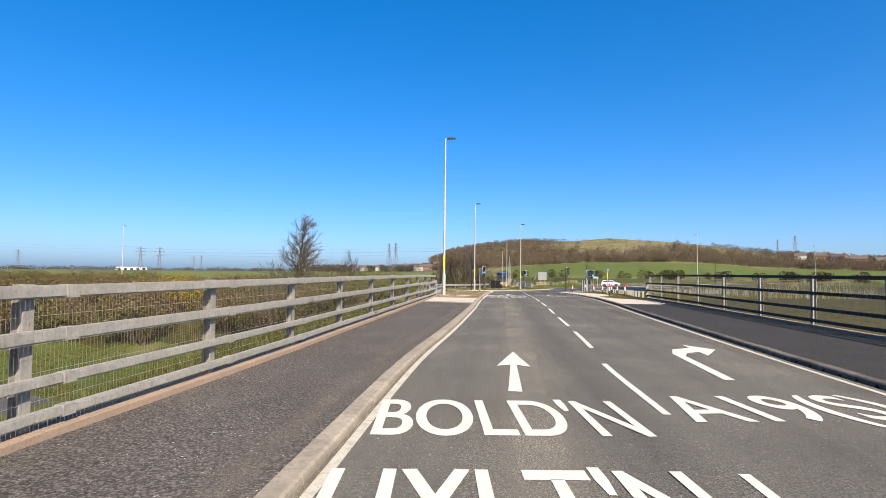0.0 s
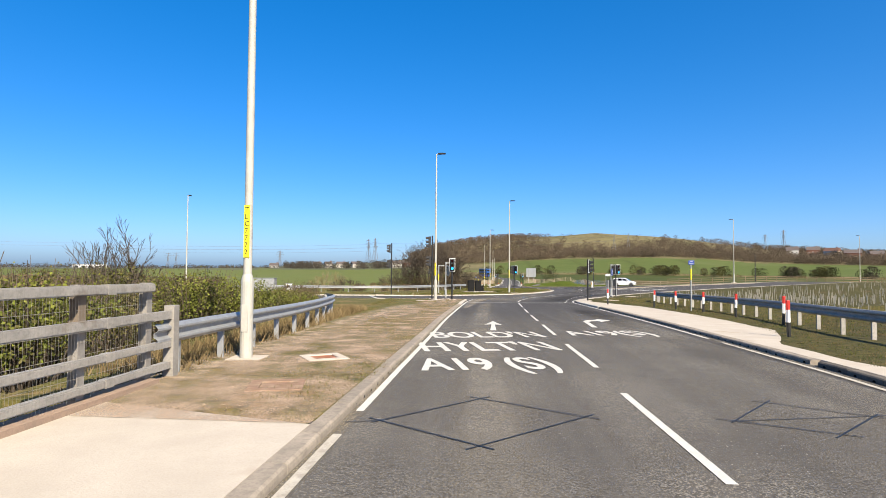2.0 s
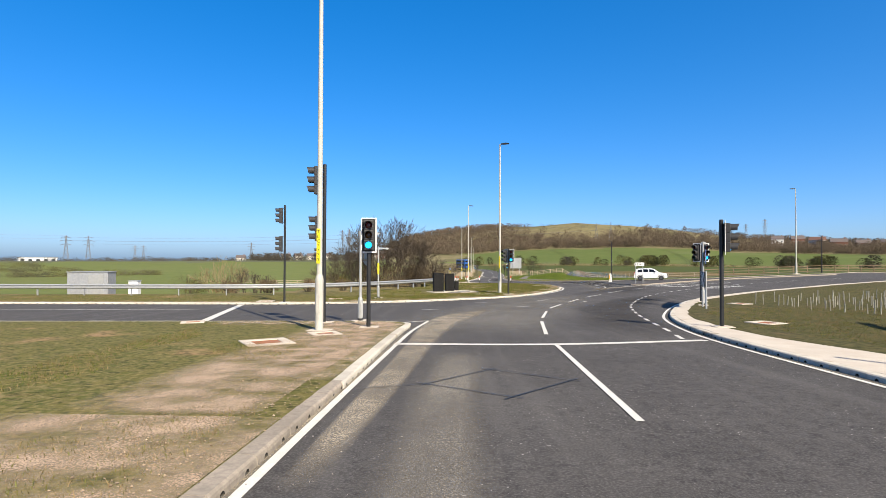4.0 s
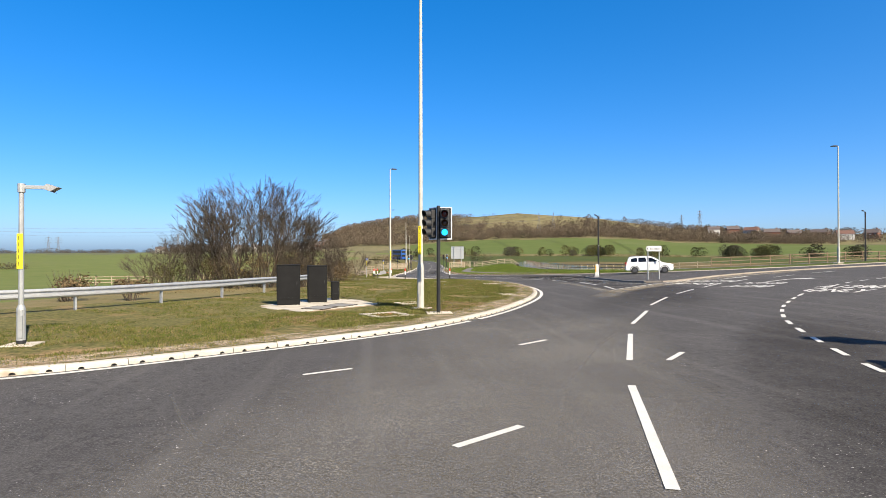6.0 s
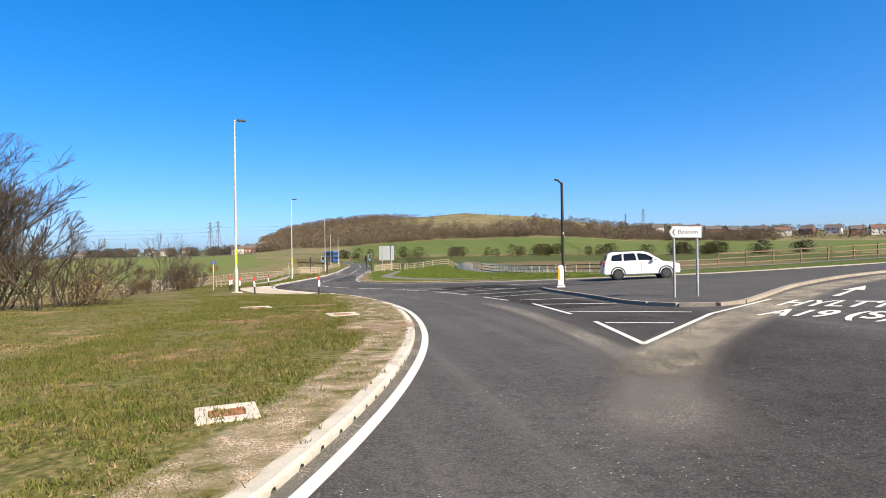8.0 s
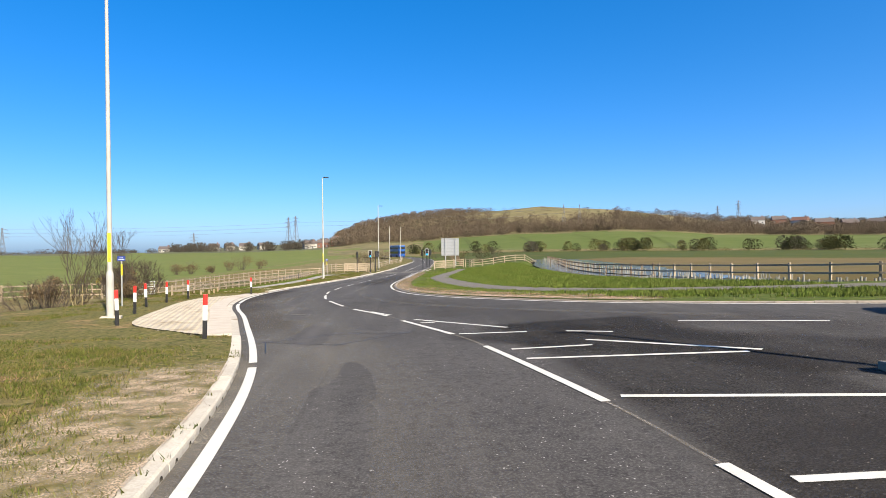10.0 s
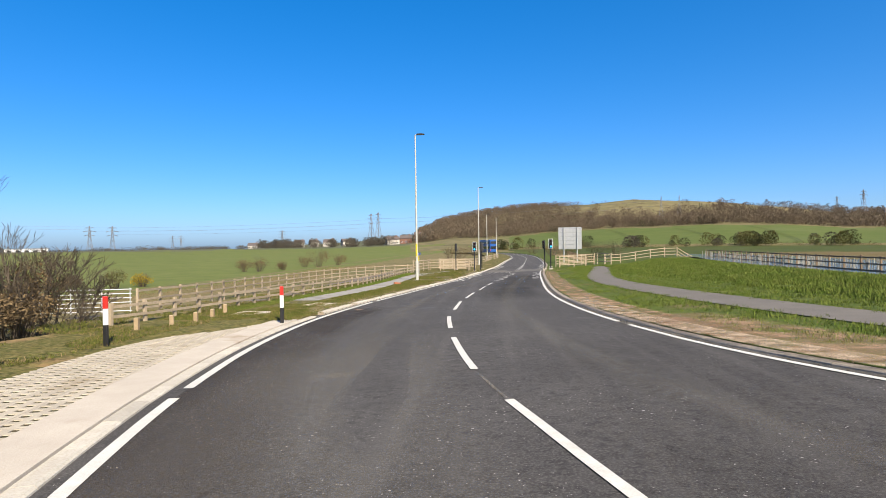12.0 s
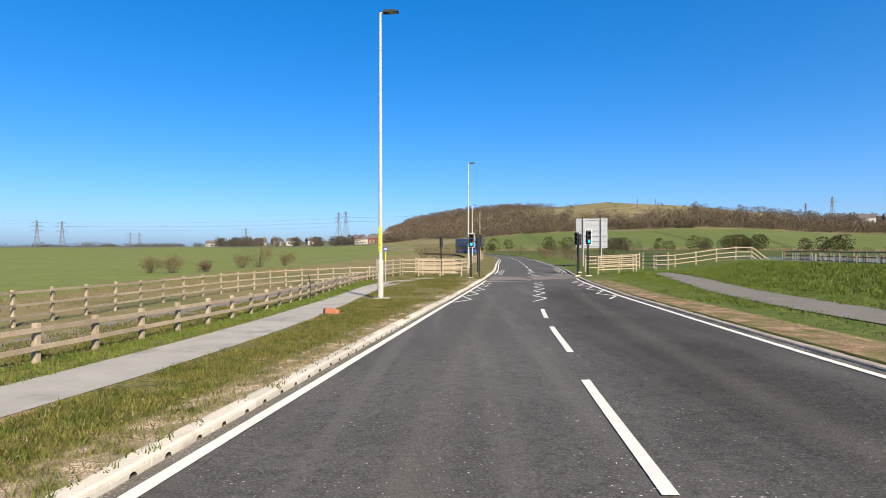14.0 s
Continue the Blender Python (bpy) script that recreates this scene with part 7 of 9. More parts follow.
def forked(x, y, z, h, foot, fan, stems, depth, seed, label, name="bare_thicket", category="shrub", bark=None, twig=None, r0=.06, up=.1, spread=.28, fine=.007, lean=(0, 0), droop=.4):
    """A leafless tree or thicket whose stems fan out from a small foot and fork up to a domed crown."""
    rnd = random.Random(seed)
    ob = thing(name, label, category)
    twigs = bmesh.new()
    first = h / sum(.74 ** k for k in range(depth + 1)) * 1.04
    for s in range(stems):
        a, out = math.tau * (s * .618 + rnd.uniform(-.08, .08)), math.sqrt((s + .5) / stems)
        wood = bmesh.new()
        base = Vector((math.cos(a) * out * foot, math.sin(a) * out * foot, -.25))
        d = Vector((math.cos(a) * out * fan + lean[0], math.sin(a) * out * fan + lean[1], 1)).normalized()
        branch(wood, twigs, rnd, base, d, first * (1 - droop * out ** 2.2) * rnd.uniform(.85, 1.08), r0 * rnd.uniform(.7, 1.15), depth, up, spread, fine)
        part("stem" if stems > 1 else "trunk", wood, bark or M_BARK, ob)
    part("crown", twigs, twig or M_TWIG, ob)
    ob.matrix_basis = Matrix.Translation((x, y, z))
    return ob


# trees by the road
bare_tree(-14.0, 41.8, land(-14, 41.8), 5.2 - land(-14, 41.8), 2.4, 3, label="leafless young tree leaning beside the bridge", lean=(1.2, .3), density=1.9, low=.14, thick=.95, boughs=2.6, up=-.12, reach=.95)
forked(-2.8, 127.5, land(-3.1, 127.5), 7.9, 3.9, .5, 38, 6, 8, "large leafless many-stemmed thicket behind the barrier", r0=.06, fine=.0085, spread=.29, up=.06, droop=.4)
forked(2.6, 127.2, land(1.6, 127.2), 3.6, 2.6, .5, 24, 5, 9, "low leafless thicket behind the barrier", r0=.035, fine=.006, spread=.34, droop=.35)
forked(-7.6, 125.5, land(-8.4, 125.5), 4.2, 2.3, .55, 24, 5, 19, "low leafless thicket behind the barrier", r0=.035, fine=.006, spread=.34, droop=.35)
forked(1.0, 151.6, land(1, 151.6), 4.7, .3, .22, 4, 5, 13, "slender leafless tree with yellowish stems", "bare_tree", "tree", bark=M_PALEBARK, r0=.03, fine=.004, spread=.24, up=.14, droop=.15)
forked(1.9, 153.8, land(1.7, 153.5), 4.3, .25, .5, 3, 5, 14, "slender leafless tree with twisted stems", "bare_tree", "tree", bark=M_PALEBARK, r0=.03, fine=.004, spread=.3, up=.08, droop=.1)
forked(1.2, 156.4, land(.6, 157), 2.9, 1.2, .6, 24, 5, 15, "leafless scrub at the foot of the trees", r0=.025, fine=.005, spread=.36, droop=.4)
forked(-.6, 151.2, land(-.4, 151), 2.1, 1.5, .7, 22, 4, 16, "leafless scrub at the foot of the trees", r0=.025, fine=.005, spread=.36, droop=.4)
forked(-11.5, 52, land(-11.5, 52), 2.9 - land(-11.5, 52), .5, .2, 9, 5, 23, "leafless multi-stemmed tree in the scrub", "bare_tree", "tree", r0=.045)
forked(-17, 112, land(-17, 112), 3.8, 1.3, .6, 16, 4, 31, "pale leafless thicket in the field edge", bark=M_PALEBARK, twig=M_PALEBARK, r0=.04, fine=.009)
forked(-14, 111, land(-14, 111), 2.8, 1.2, .6, 14, 4, 32, "leafless thicket in the field edge", r0=.04, fine=.009)
# dense twiggy bushes at the feet of the trees
for x, y, rr, h, m in ((.9, 156.6, 1.6, 2.5, M_BROWNLEAF), (-.4, 151.4, 1.6, 1.5, M_BROWNLEAF), (2.1, 154.6, 1.2, 1.6, M_BROWNLEAF), (-6.2, 126.0, 2.1, 3.0, M_OLIVE), (-4.0, 125.2, 1.8, 2.6, M_BROWNLEAF), (-1.4, 125.6, 2.0, 2.9, M_BROWNLEAF), (.9, 126.2, 1.8, 2.8, M_BROWNLEAF),
                       (3.4, 128.0, 1.7, 2.4, M_BROWNLEAF), (-8.2, 125.0, 1.6, 2.0, M_OLIVE), (-19, 110, 1.8, 2.2, M_OLIVE), (-15.4, 109.4, 1.5, 1.8, M_BROWNLEAF), (-12, 110, 1.2, 1.5, M_BROWNLEAF)):
    bush(x, y, rr, h, m, int(abs(x * 31 + y * 3)), None, 2600, .075, label="dense twiggy brown bush beside the road")
# scrub beside the bridge
rnd = random.Random(40)
k = 0
for _ in range(130):
    y = rnd.uniform(14, 60)
    x = -5.1 - rnd.random() ** 1.3 * (7.5 + .1 * y) + (-.02 * y)
    if y < 27 or y < 40 and x < -11:
        continue
    z = land(x, y)
    top = rnd.uniform(.75, 1.3) + (.5 if 35 < y < 52 else .1) - .03 * max(0, y - 47)
    h = max(1.4, top - z)
    bush(x, y, rnd.uniform(1.3, 2.1), h, rnd.choice([M_OLIVE, M_OLIVE, M_GREENLEAF if y > 33 else M_OLIVE, M_GREENLEAF if 36 < y < 50 else M_BROWNLEAF]), 100 + k, z, 2000, .075, label="dense bramble and scrub bush beside the bridge")
    k += 1
for _ in range(210):
    y, x = 45 + rnd.random() ** 1.4 * 40, rnd.uniform(-80, -13)
    if y > 62 and x > -20:
        continue
    z = land(x, y)
    h = min(rnd.uniform(2.4, 4.6), max(1.2, rnd.uniform(.2, 1.3) - z))
    bush(x, y, rnd.uniform(1.8, 3.2), h, rnd.choice([M_OLIVE, M_BROWNLEAF, M_BROWNLEAF, M_BROWNLEAF, M_GORSE if rnd.random() < .12 else M_OLIVE]), 200 + k, z, 1100, .17, label="scrub bush on the low ground beside the bridge")
    k += 1
bush(-27, 52, 2.4, 4.6, M_GORSE, 91, None, 2600, .11, label="flowering yellow gorse bush in the scrub")
bush(-30.5, 55, 2.0, 4.0, M_GORSE, 92, None, 2200, .11, label="flowering yellow gorse bush in the scrub")
for x, y, rr, h in ((-7.2, 62, 1.4, 1.7), (-6.2, 58.5, 1.2, 1.6), (-9, 64, 1.6, 1.8), (-12, 66, 1.8, 1.7)):
    bush(x, y, rr, h, M_BROWNLEAF, int(x * 10) % 97, None, 1200, .07, label="low brown scrub behind the barrier end")
# field bushes
for x, y, rr, h, m in ((-21.8, 188, 1.2, 1.6, M_BROWNLEAF), (-20.4, 192, 1.3, 1.9, M_OLIVE), (-19.2, 194.5, 1.1, 1.4, M_GORSE), (-23.8, 229, 1.5, 2.0, M_BROWNLEAF), (-21.4, 229.5, 1.6, 2.4, M_BROWNLEAF), (-18.8, 233, 1.2, 1.5, M_BROWNLEAF),
                       (-19.6, 247, 1.8, 2.2, M_BROWNLEAF), (-16.6, 246, 2.6, 3.6, M_BROWNLEAF), (-13.6, 249, 1.6, 2.2, M_BROWNLEAF), (-4.5, 135, 1.2, 1.5, M_BROWNLEAF), (-9, 113, 1.1, 1.5, M_BROWNLEAF), (-5.5, 112, .9, 1.3, M_BROWNLEAF),
                       (9.5, 262, 2.6, 3.0, M_BROWNLEAF), (6.5, 275, 2.8, 3.2, M_OLIVE), (30, 268, 2.6, 3.2, M_BROWNLEAF), (33, 262, 2.2, 2.8, M_OLIVE), (28, 296, 3, 3.6, M_BROWNLEAF), (12, 300, 3, 3.4, M_BROWNLEAF), (36, 250, 2.2, 3.2, M_DARKLEAF), (39, 248, 2.4, 3.4, M_DARKLEAF)):
    bush(x, y, rr, h, m, int(abs(x * 7 + y)), None, 900, .12, label="rounded brown hedge bush in the field edge")


def far_tree(bm, rnd, p, h, w, n, leafy=False, k=1.0):
    """A distant tree: a stem and a crown of many small slivers."""
    tube(bm, p, p + Vector((0, 0, h * .5)), h * .02, h * .01, n=3, caps=False)
    for _ in range(n):
        a, q = rnd.uniform(0, math.tau), math.sqrt(rnd.random())
        t = rnd.random()
        rad = w * q * math.sin(math.pi * (.18 + .74 * t)) ** .7
        c = p + Vector((math.cos(a) * rad, math.sin(a) * rad, h * (.16 + .84 * t)))
        u = Vector((math.cos(a) * .5, math.sin(a) * .5, rnd.uniform(.3, 1.2))).normalized() * h * k * rnd.uniform(.05, .13) * (1 if not leafy else .8)
        v = u.cross(Vector((rnd.uniform(-1, 1), rnd.uniform(-1, 1), .3))).normalized() * h * k * (rnd.uniform(.02, .05) if not leafy else rnd.uniform(.05, .09))
        bm.faces.new([bm.verts.new(q_) for q_ in (c - v, c + u, c + v, c - u)])


rnd = random.Random(77)
woods, evergreen, scrubs, hedges = bmesh.new(), bmesh.new(), bmesh.new(), bmesh.new()
for _ in range(4700):
    az = rnd.uniform(-6.5, 46)
    rr = rnd.uniform(462, 728)
    x, y = HUB[0] + rr * math.sin(radians(az)), HUB[1] + rr * math.cos(radians(az))
    w = noise.noise((x * .008, y * .008, 7))
    rim = 478 - (30 if az < 2 else 0)
    if rr < rim + 8 + 10 * w:
        continue
    bare = ease(6, 11, az) * (1 - .5 * ease(25, 30, az)) * ease(560, 615, rr + 80 * w)
    bare = max(bare, .35 * ease(8, 13, az) * ease(520, 560, rr + 40 * w))
    z = land(x, y) - .5
    if rnd.random() < bare * .97:
        if noise.noise((x * .03, y * .03, 21)) > .08 and rnd.random() < (.7 if rr < 680 else .25):
            far_tree(evergreen if rnd.random() < .35 else woods, rnd, Vector((x, y, z)), rnd.uniform(1.2, 2.8), rnd.uniform(2.0, 4.2), 60, True, .7)
        continue
    low = 1 - .45 * ease(655, 715, rr) * ease(3, 8, az)
    if rnd.random() < .05:
        far_tree(evergreen, rnd, Vector((x, y, z)), rnd.uniform(4, 7) * low, rnd.uniform(3, 5), 70, True, .7)
    else:
        far_tree(woods, rnd, Vector((x, y, z)), rnd.uniform(5, 9) * low, rnd.uniform(3.4, 5.8), 96, False, .85)
# skyline trees of the low ridge on the left, and round the houses
for _ in range(520):
    az = rnd.uniform(-31, -4)
    d = rnd.uniform(470, 560) + (60 if az < -22 else 0)
    if noise.noise((az * .8, 2.2, d * .003)) < -.12:
        continue
    x, y = bearing(az, d)
    far_tree(hedges, rnd, Vector((x, y, land(x, y) - .5)), rnd.uniform(4, 8.5) * (.5 if az < -22 else 1), rnd.uniform(3, 5), 70)
for _ in range(260):
    az = rnd.uniform(33, 58)
    x, y = bearing(az, rnd.uniform(535, 560) if rnd.random() < .5 else rnd.uniform(600, 660))
    far_tree(woods, rnd, Vector((x, y, land(x, y) - .5)), rnd.uniform(5, 9), rnd.uniform(3, 5), 40)
for _ in range(620):
    az = rnd.uniform(-66, -26)
    x, y = bearing(az, rnd.uniform(560, 700))
    far_tree(hedges, rnd, Vector((x, y, land(x, y) - .5)), rnd.uniform(2.2, 5.2) + 2.5 * max(0, noise.noise((az * .35, 4.4, 0))), rnd.uniform(5, 9), 44, True)
for row, amount in ((150, 240), (215, 260), (320, 300)):
    for _ in range(amount):
        az = rnd.uniform(-72, -44)
        d = row + 14 * noise.noise((az * .12, row * .1, 0)) + rnd.uniform(-5, 5)
        if noise.noise((az * .3, row * .07, 8)) < -.16:
            continue
        x, y = bearing(az, d)
        h = rnd.uniform(.8, 2.3) * (1 + .4 * (row > 250))
        far_tree(hedges if rnd.random() < .5 else scrubs, rnd, Vector((x, y, land(x, y) - .3)), h, h * rnd.uniform(1.0, 1.8), 34, True)
# the hedge line across the fields
for _ in range(150):
    az = rnd.uniform(2, 52)
    if noise.noise((az * .55, 9.1, 0)) < -.05:
        continue
    d = 300 + rnd.uniform(-6, 6)
    x, y = bearing(az, d)
    h = rnd.uniform(2.5, 7.5)
    far_tree(evergreen if rnd.random() < .45 else hedges if rnd.random() < .5 else scrubs, rnd, Vector((x, y, land(x, y) - .4)), h, h * rnd.uniform(.45, .7), 330, True, .5)
for _ in range(420):
    az = rnd.uniform(0, 55)
    x, y = bearing(az, 300 + rnd.uniform(-8, 8))
    far_tree(scrubs, rnd, Vector((x, y, land(x, y) - .5)), rnd.uniform(1.0, 2.4), rnd.uniform(1.5, 2.5), 16, True)
tagged(part("far_hedge", hedges, M_FARTREE), "dark leafless hedge trees along the far fields", "trees", kind="stuff")
tagged(part("hill_wood", woods, M_WOOD), "brown leafless woodland over the hill and far ridge", "woodland", kind="stuff")
tagged(part("evergreen_trees", evergreen, M_DARKLEAF), "dark green hedge trees and hill bushes", "trees", kind="stuff")
tagged(part("hedge_scrub", scrubs, M_OLIVE), "olive hedge scrub across the fields", "hedge", kind="stuff")


# ---- grass blades ----
def blades(name, spots, mat, h0, h1, label, width=.012, seed=1, per=3, spread=.05):
    rng_ = np.random.default_rng(seed)
    base = np.repeat(np.array(spots, dtype=float), per, axis=0)
    n = len(base)
    base[:, :2] += rng_.uniform(-spread, spread, (n, 2))
    base[:, 2] -= .008
    a, l = rng_.uniform(0, math.tau, n), rng_.uniform(h0, h1, n)
    w = width * rng_.uniform(.6, 1.3, n)
    side = np.stack([np.cos(a) * w, np.sin(a) * w, np.zeros(n)], 1)
    tip = base + np.stack([rng_.uniform(-.7, .7, n) * l, rng_.uniform(-.7, .7, n) * l, l], 1)
    verts = np.stack([base - side, base + side, tip], 1).reshape(-1, 3)
    me = bpy.data.meshes.new(name)
    me.from_pydata(verts.tolist(), [], np.arange(3 * n).reshape(-1, 3).tolist())
    me.materials.append(mat)
    tagged(new(name, me), label, "grass", kind="stuff")


rnd = random.Random(50)
spots, dry = [], []
src = [p for p in exit_in if p.y > 90.5 and p.y < 205 and p.x > -8]
side = shifted(src, 1.0)
for _ in range(90000):
    i = rnd.randrange(len(src))
    n = side[i] - src[i]
    d = .15 + rnd.random() ** 1.4 * 6.5
    x, y = src[i].x + n.x * d + rnd.uniform(-.3, .3), src[i].y + n.y * d + rnd.uniform(-.3, .3)
    if 134 < y < 156.8 and d < 6 and x > 6.5:
        continue
    if 160 < y < 203 and 6.1 < x < 8.4:
        continue
    if y < 133 and d < (1.6 if y > 115 else .8) and rnd.random() < .65:
        continue
    w = noise.noise((x * .5, y * .5, 1))
    if w < -.16 or 2.4 < x < 6.8 and 100.3 < y < 106.5:
        continue
    if y < 150 and noise.noise((x * .3, y * .3, 5)) < -.2 and rnd.random() < .7:
        continue
    (spots if rnd.random() < .66 + w * .5 else dry).append((x, y, gz(x, y) + UP))
side2 = shifted(src, 1.0)
for y0, y1, reach, count in ((97, 133, 5.5, 20000), (157, 182, 3.4, 27000)):
    some = [i for i, p in enumerate(src) if y0 < p.y < y1]
    for _ in range(count):
        i = rnd.choice(some)
        n = side2[i] - src[i]
        d = (1.0 if y1 < 140 else .7) + rnd.random() * reach
        x, y = src[i].x + n.x * d + rnd.uniform(-.3, .3), src[i].y + n.y * d + rnd.uniform(-.3, .3)
        if 2.4 < x < 6.8 and 100.3 < y < 106.5 or y > 162.5 and x < along(y, [(162, 7.2), (167, 7.6), (174, 8.3), (180, 8.5)]) or 134 < y < 156.8:
            continue
        w = noise.noise((x * .9, y * .9, 6))
        if w > -.1:
            (spots if rnd.random() < .8 else dry).append((x, y, gz(x, y) + UP))
for _ in range(42000):
    x, y = rnd.uniform(-12, 12), rnd.uniform(95, 133)
    w = noise.noise((x * .6, y * .6, 9))
    if not (y > 99 + .9 * max(0, -x)) or x > along(y, [(95, 2), (100, 6), (106, 10), (112, 12), (118, 13), (133, 12)]) or w < -.1 or 2.2 < x < 6.9 and 100.3 < y < 106.6:
        continue
    if x < along(y, [(98, -12), (101, -4), (106, -1), (111, 1), (117, 2.6), (126, 1.8), (133, 1.6)]):
        continue
    (spots if rnd.random() < .62 + w * .5 else dry).append((x, y, gz(x, y) + UP))
blades("verge_grass_blades", spots, M_BLADE, .025, .085, "short green grass blades on the verge", .009, 2, 7, .08)
blades("verge_straw", dry, M_STRAW, .02, .07, "dry grass blades on the verge", .01, 3, 4, .09)
spots, dry = [], []
src = [p for p in far_in if 134 < p.y < 205 and p.x < 45]
side = shifted(src, -1.0)
for _ in range(52000):
    i = rnd.randrange(len(src))
    n = side[i] - src[i]
    d = 1.1 + rnd.random() * 13
    x, y = src[i].x + n.x * d + rnd.uniform(-.3, .3), src[i].y + n.y * d + rnd.uniform(-.3, .3)
    if x > 33.2:
        continue
    near_path = min((Vector((x, y)) - q).length for q in PATH_R[::2]) if d < 8 else 9
    if near_path < .93:
        continue
    w = noise.noise((x * .4, y * .4, 4))
    if d > 3.4 and noise.noise((x * 1.6, y * 1.6, 2)) < -.2:
        continue
    if d < 2.9 and w < .16:
        if d < 2.3 and rnd.random() < .8:
            continue
        (dry if rnd.random() < .5 else spots).append((x, y, gz(x, y) + UP + bank(x, y)))
    else:
        spots.append((x, y, gz(x, y) + UP + bank(x, y)))
near_ = [s_ for s_ in spots if s_[0] < 24.5]
far_ = [s_ for s_ in spots if s_[0] >= 24.5]
blades("bank_grass_blades", near_, M_LUSHBLADE, .03, .11, "green grass blades beside the footpath", .01, 5, 7, .13)
blades("bank_grass_blades", far_, M_LUSHBLADE, .05, .17, "lush green grass on the roadside bank", .017, 15, 7, .16)
blades("bank_straw", dry, M_STRAW, .02, .06, "dry grass along the far kerb", .006, 6, 3)
spots, dry = [], []
for _ in range(22000):
    x, y = rnd.uniform(-3.6, 2.2), rnd.uniform(37, 76.5)
    if x > .3 + (y - 38) * .035 + .2 * noise.noise((x, y * .3, 0)) or noise.noise((x * .4, y * .25, 8)) < .02:
        continue
    (spots if rnd.random() < .6 else dry).append((x, y, gz(x, y) + UP))
for _ in range(26000):
    x, y = rnd.uniform(9, 24), rnd.uniform(38, 84)
    if x < along(y, [(38, 9.4), (43, 9.3), (46, 10.8), (50, 11.9), (58, 12.9), (66, 13.2), (74, 12.8), (80, 14.2), (84, 16)]) + .5 * noise.noise((x * .6, y * .6, 2)) or y < 46 and x > 11.8:
        continue
    (spots if rnd.random() < .6 else dry).append((x, y, gz(x, y) + UP))
for _ in range(9000):
    x, y = rnd.uniform(11, 32), rnd.uniform(46, 98)
    if x < along(y, [(46, 12), (60, 12.6), (72, 13.2), (80, 15.0), (88, 19.5), (95, 27), (98, 32)]) or y < 58 + 1.3 * (x - 20):
        continue
    (spots if rnd.random() < .75 else dry).append((x, y, gz(x, y) + UP))
for _ in range(7000):
    x, y = rnd.uniform(-25, -1), rnd.uniform(89.8, 97)
    (spots if rnd.random() < .7 else dry).append((x, y, gz(x, y) + UP))
blades("verge_grass_blades", spots, M_BLADE, .02, .06, "patchy grass blades on the junction verges", .007, 7, 5, .12)
blades("verge_straw", dry, M_STRAW, .02, .07, "dry grass blades on the junction verges", .006, 8, 5, .12)
dry = []
for _ in range(16000):
    x, y = rnd.uniform(-12, 5.0), rnd.uniform(118, 235)
    if x > 4.4 + .02 * max(0, y - 165) or (-3.2 < x and y > 158):
        continue
    dry.append((x, y, land(x, y)))
blades("rough_grass", dry, M_REED, .04, .13, "dry rough grass in the field margin", .012, 9, 5, .25)
dry = []
for _ in range(2600):
    x, y = rnd.uniform(-3.9, -2.6), rnd.uniform(38.5, 58)
    dry.append((x, y, gz(x, y) + UP))
blades("rough_grass", dry, M_STRAW, .12, .4, "tall dry grass under the safety barrier", .012, 10, 2)
dry = []
for _ in range(9000):
    y = rnd.uniform(-6, 37)
    x = parapet_left(y) - .5 - rnd.random() ** 1.5 * 5
    dry.append((x, y, land(x, y)))
blades("rough_grass", dry, M_DULLBLADE, .08, .24, "rough uneven grass on the slope below the bridge", .014, 12, 4, .2)
green = []
for _ in range(26000):
    x, y = rnd.uniform(-44, -6), rnd.uniform(6, 48)
    if noise.noise((x * .25, y * .25, 3)) > -.2:
        green.append((x, y, land(x, y)))
blades("rough_grass", green, M_DULLBLADE, .06, .18, "uneven green grass on the low ground", .03, 14, 4, .3)
# fresh green strip between the path and the fence
lush = []
for _ in range(7000):
    y = rnd.uniform(160, 198)
    edge = along(y, [(160, 5.0), (166, 5.45), (174, 6.05), (184, 6.45), (198, 6.6)])
    x = edge + rnd.uniform(-.25, .75)
    lush.append((x, y, gz(x, y) + UP))
blades("verge_grass_blades", lush, M_LUSHBLADE, .03, .09, "fresh green grass between the path and the fence", .008, 21, 5, .08)
M_GRAVEL = material("brown_gravel_track", (0.2, 0.168, 0.142), (0.155, 0.13, 0.11), 1.2, 0.95, bump=0.6, bump_scale=40, fine=(0.3, 0.26, 0.22), fine_scale=35)
# bridle path between the fences
tagged(strip(curve([(1.5, 158), (3.6, 164), (3.9, 172), (4.0, 184), (4.4, 196), (6, 204)], 1.0), 1.7, .035, "bridle_path", M_GRAVEL), "dusty grey track between the fences", "track", kind="structure")


def pebbles(name, spots_, label, seed, r0=.008, r1=.02, mat=None):
    """Loose chippings: small uneven stones lying on the surface."""
    g = np.random.default_rng(seed)
    verts, faces = [], []
    for x, y, z in spots_:
        r, k = g.uniform(r0, r1), len(verts)
        q = g.uniform(.6, 1.3, 6) * r
        verts += [(x + q[0], y, z + r * .3), (x, y + q[1], z + r * .3), (x - q[2], y, z + r * .3), (x, y - q[3], z + r * .3), (x, y, z + q[4]), (x, y, z - r * .3)]
        faces += [(k, k + 1, k + 4), (k + 1, k + 2, k + 4), (k + 2, k + 3, k + 4), (k + 3, k, k + 4), (k + 1, k, k + 5), (k + 2, k + 1, k + 5), (k + 3, k + 2, k + 5), (k, k + 3, k + 5)]
    me = bpy.data.meshes.new(name)
    me.from_pydata(verts, [], faces)
    me.materials.append(mat or M_STONE)
    tagged(new(name, me), label, "gravel", kind="stuff")


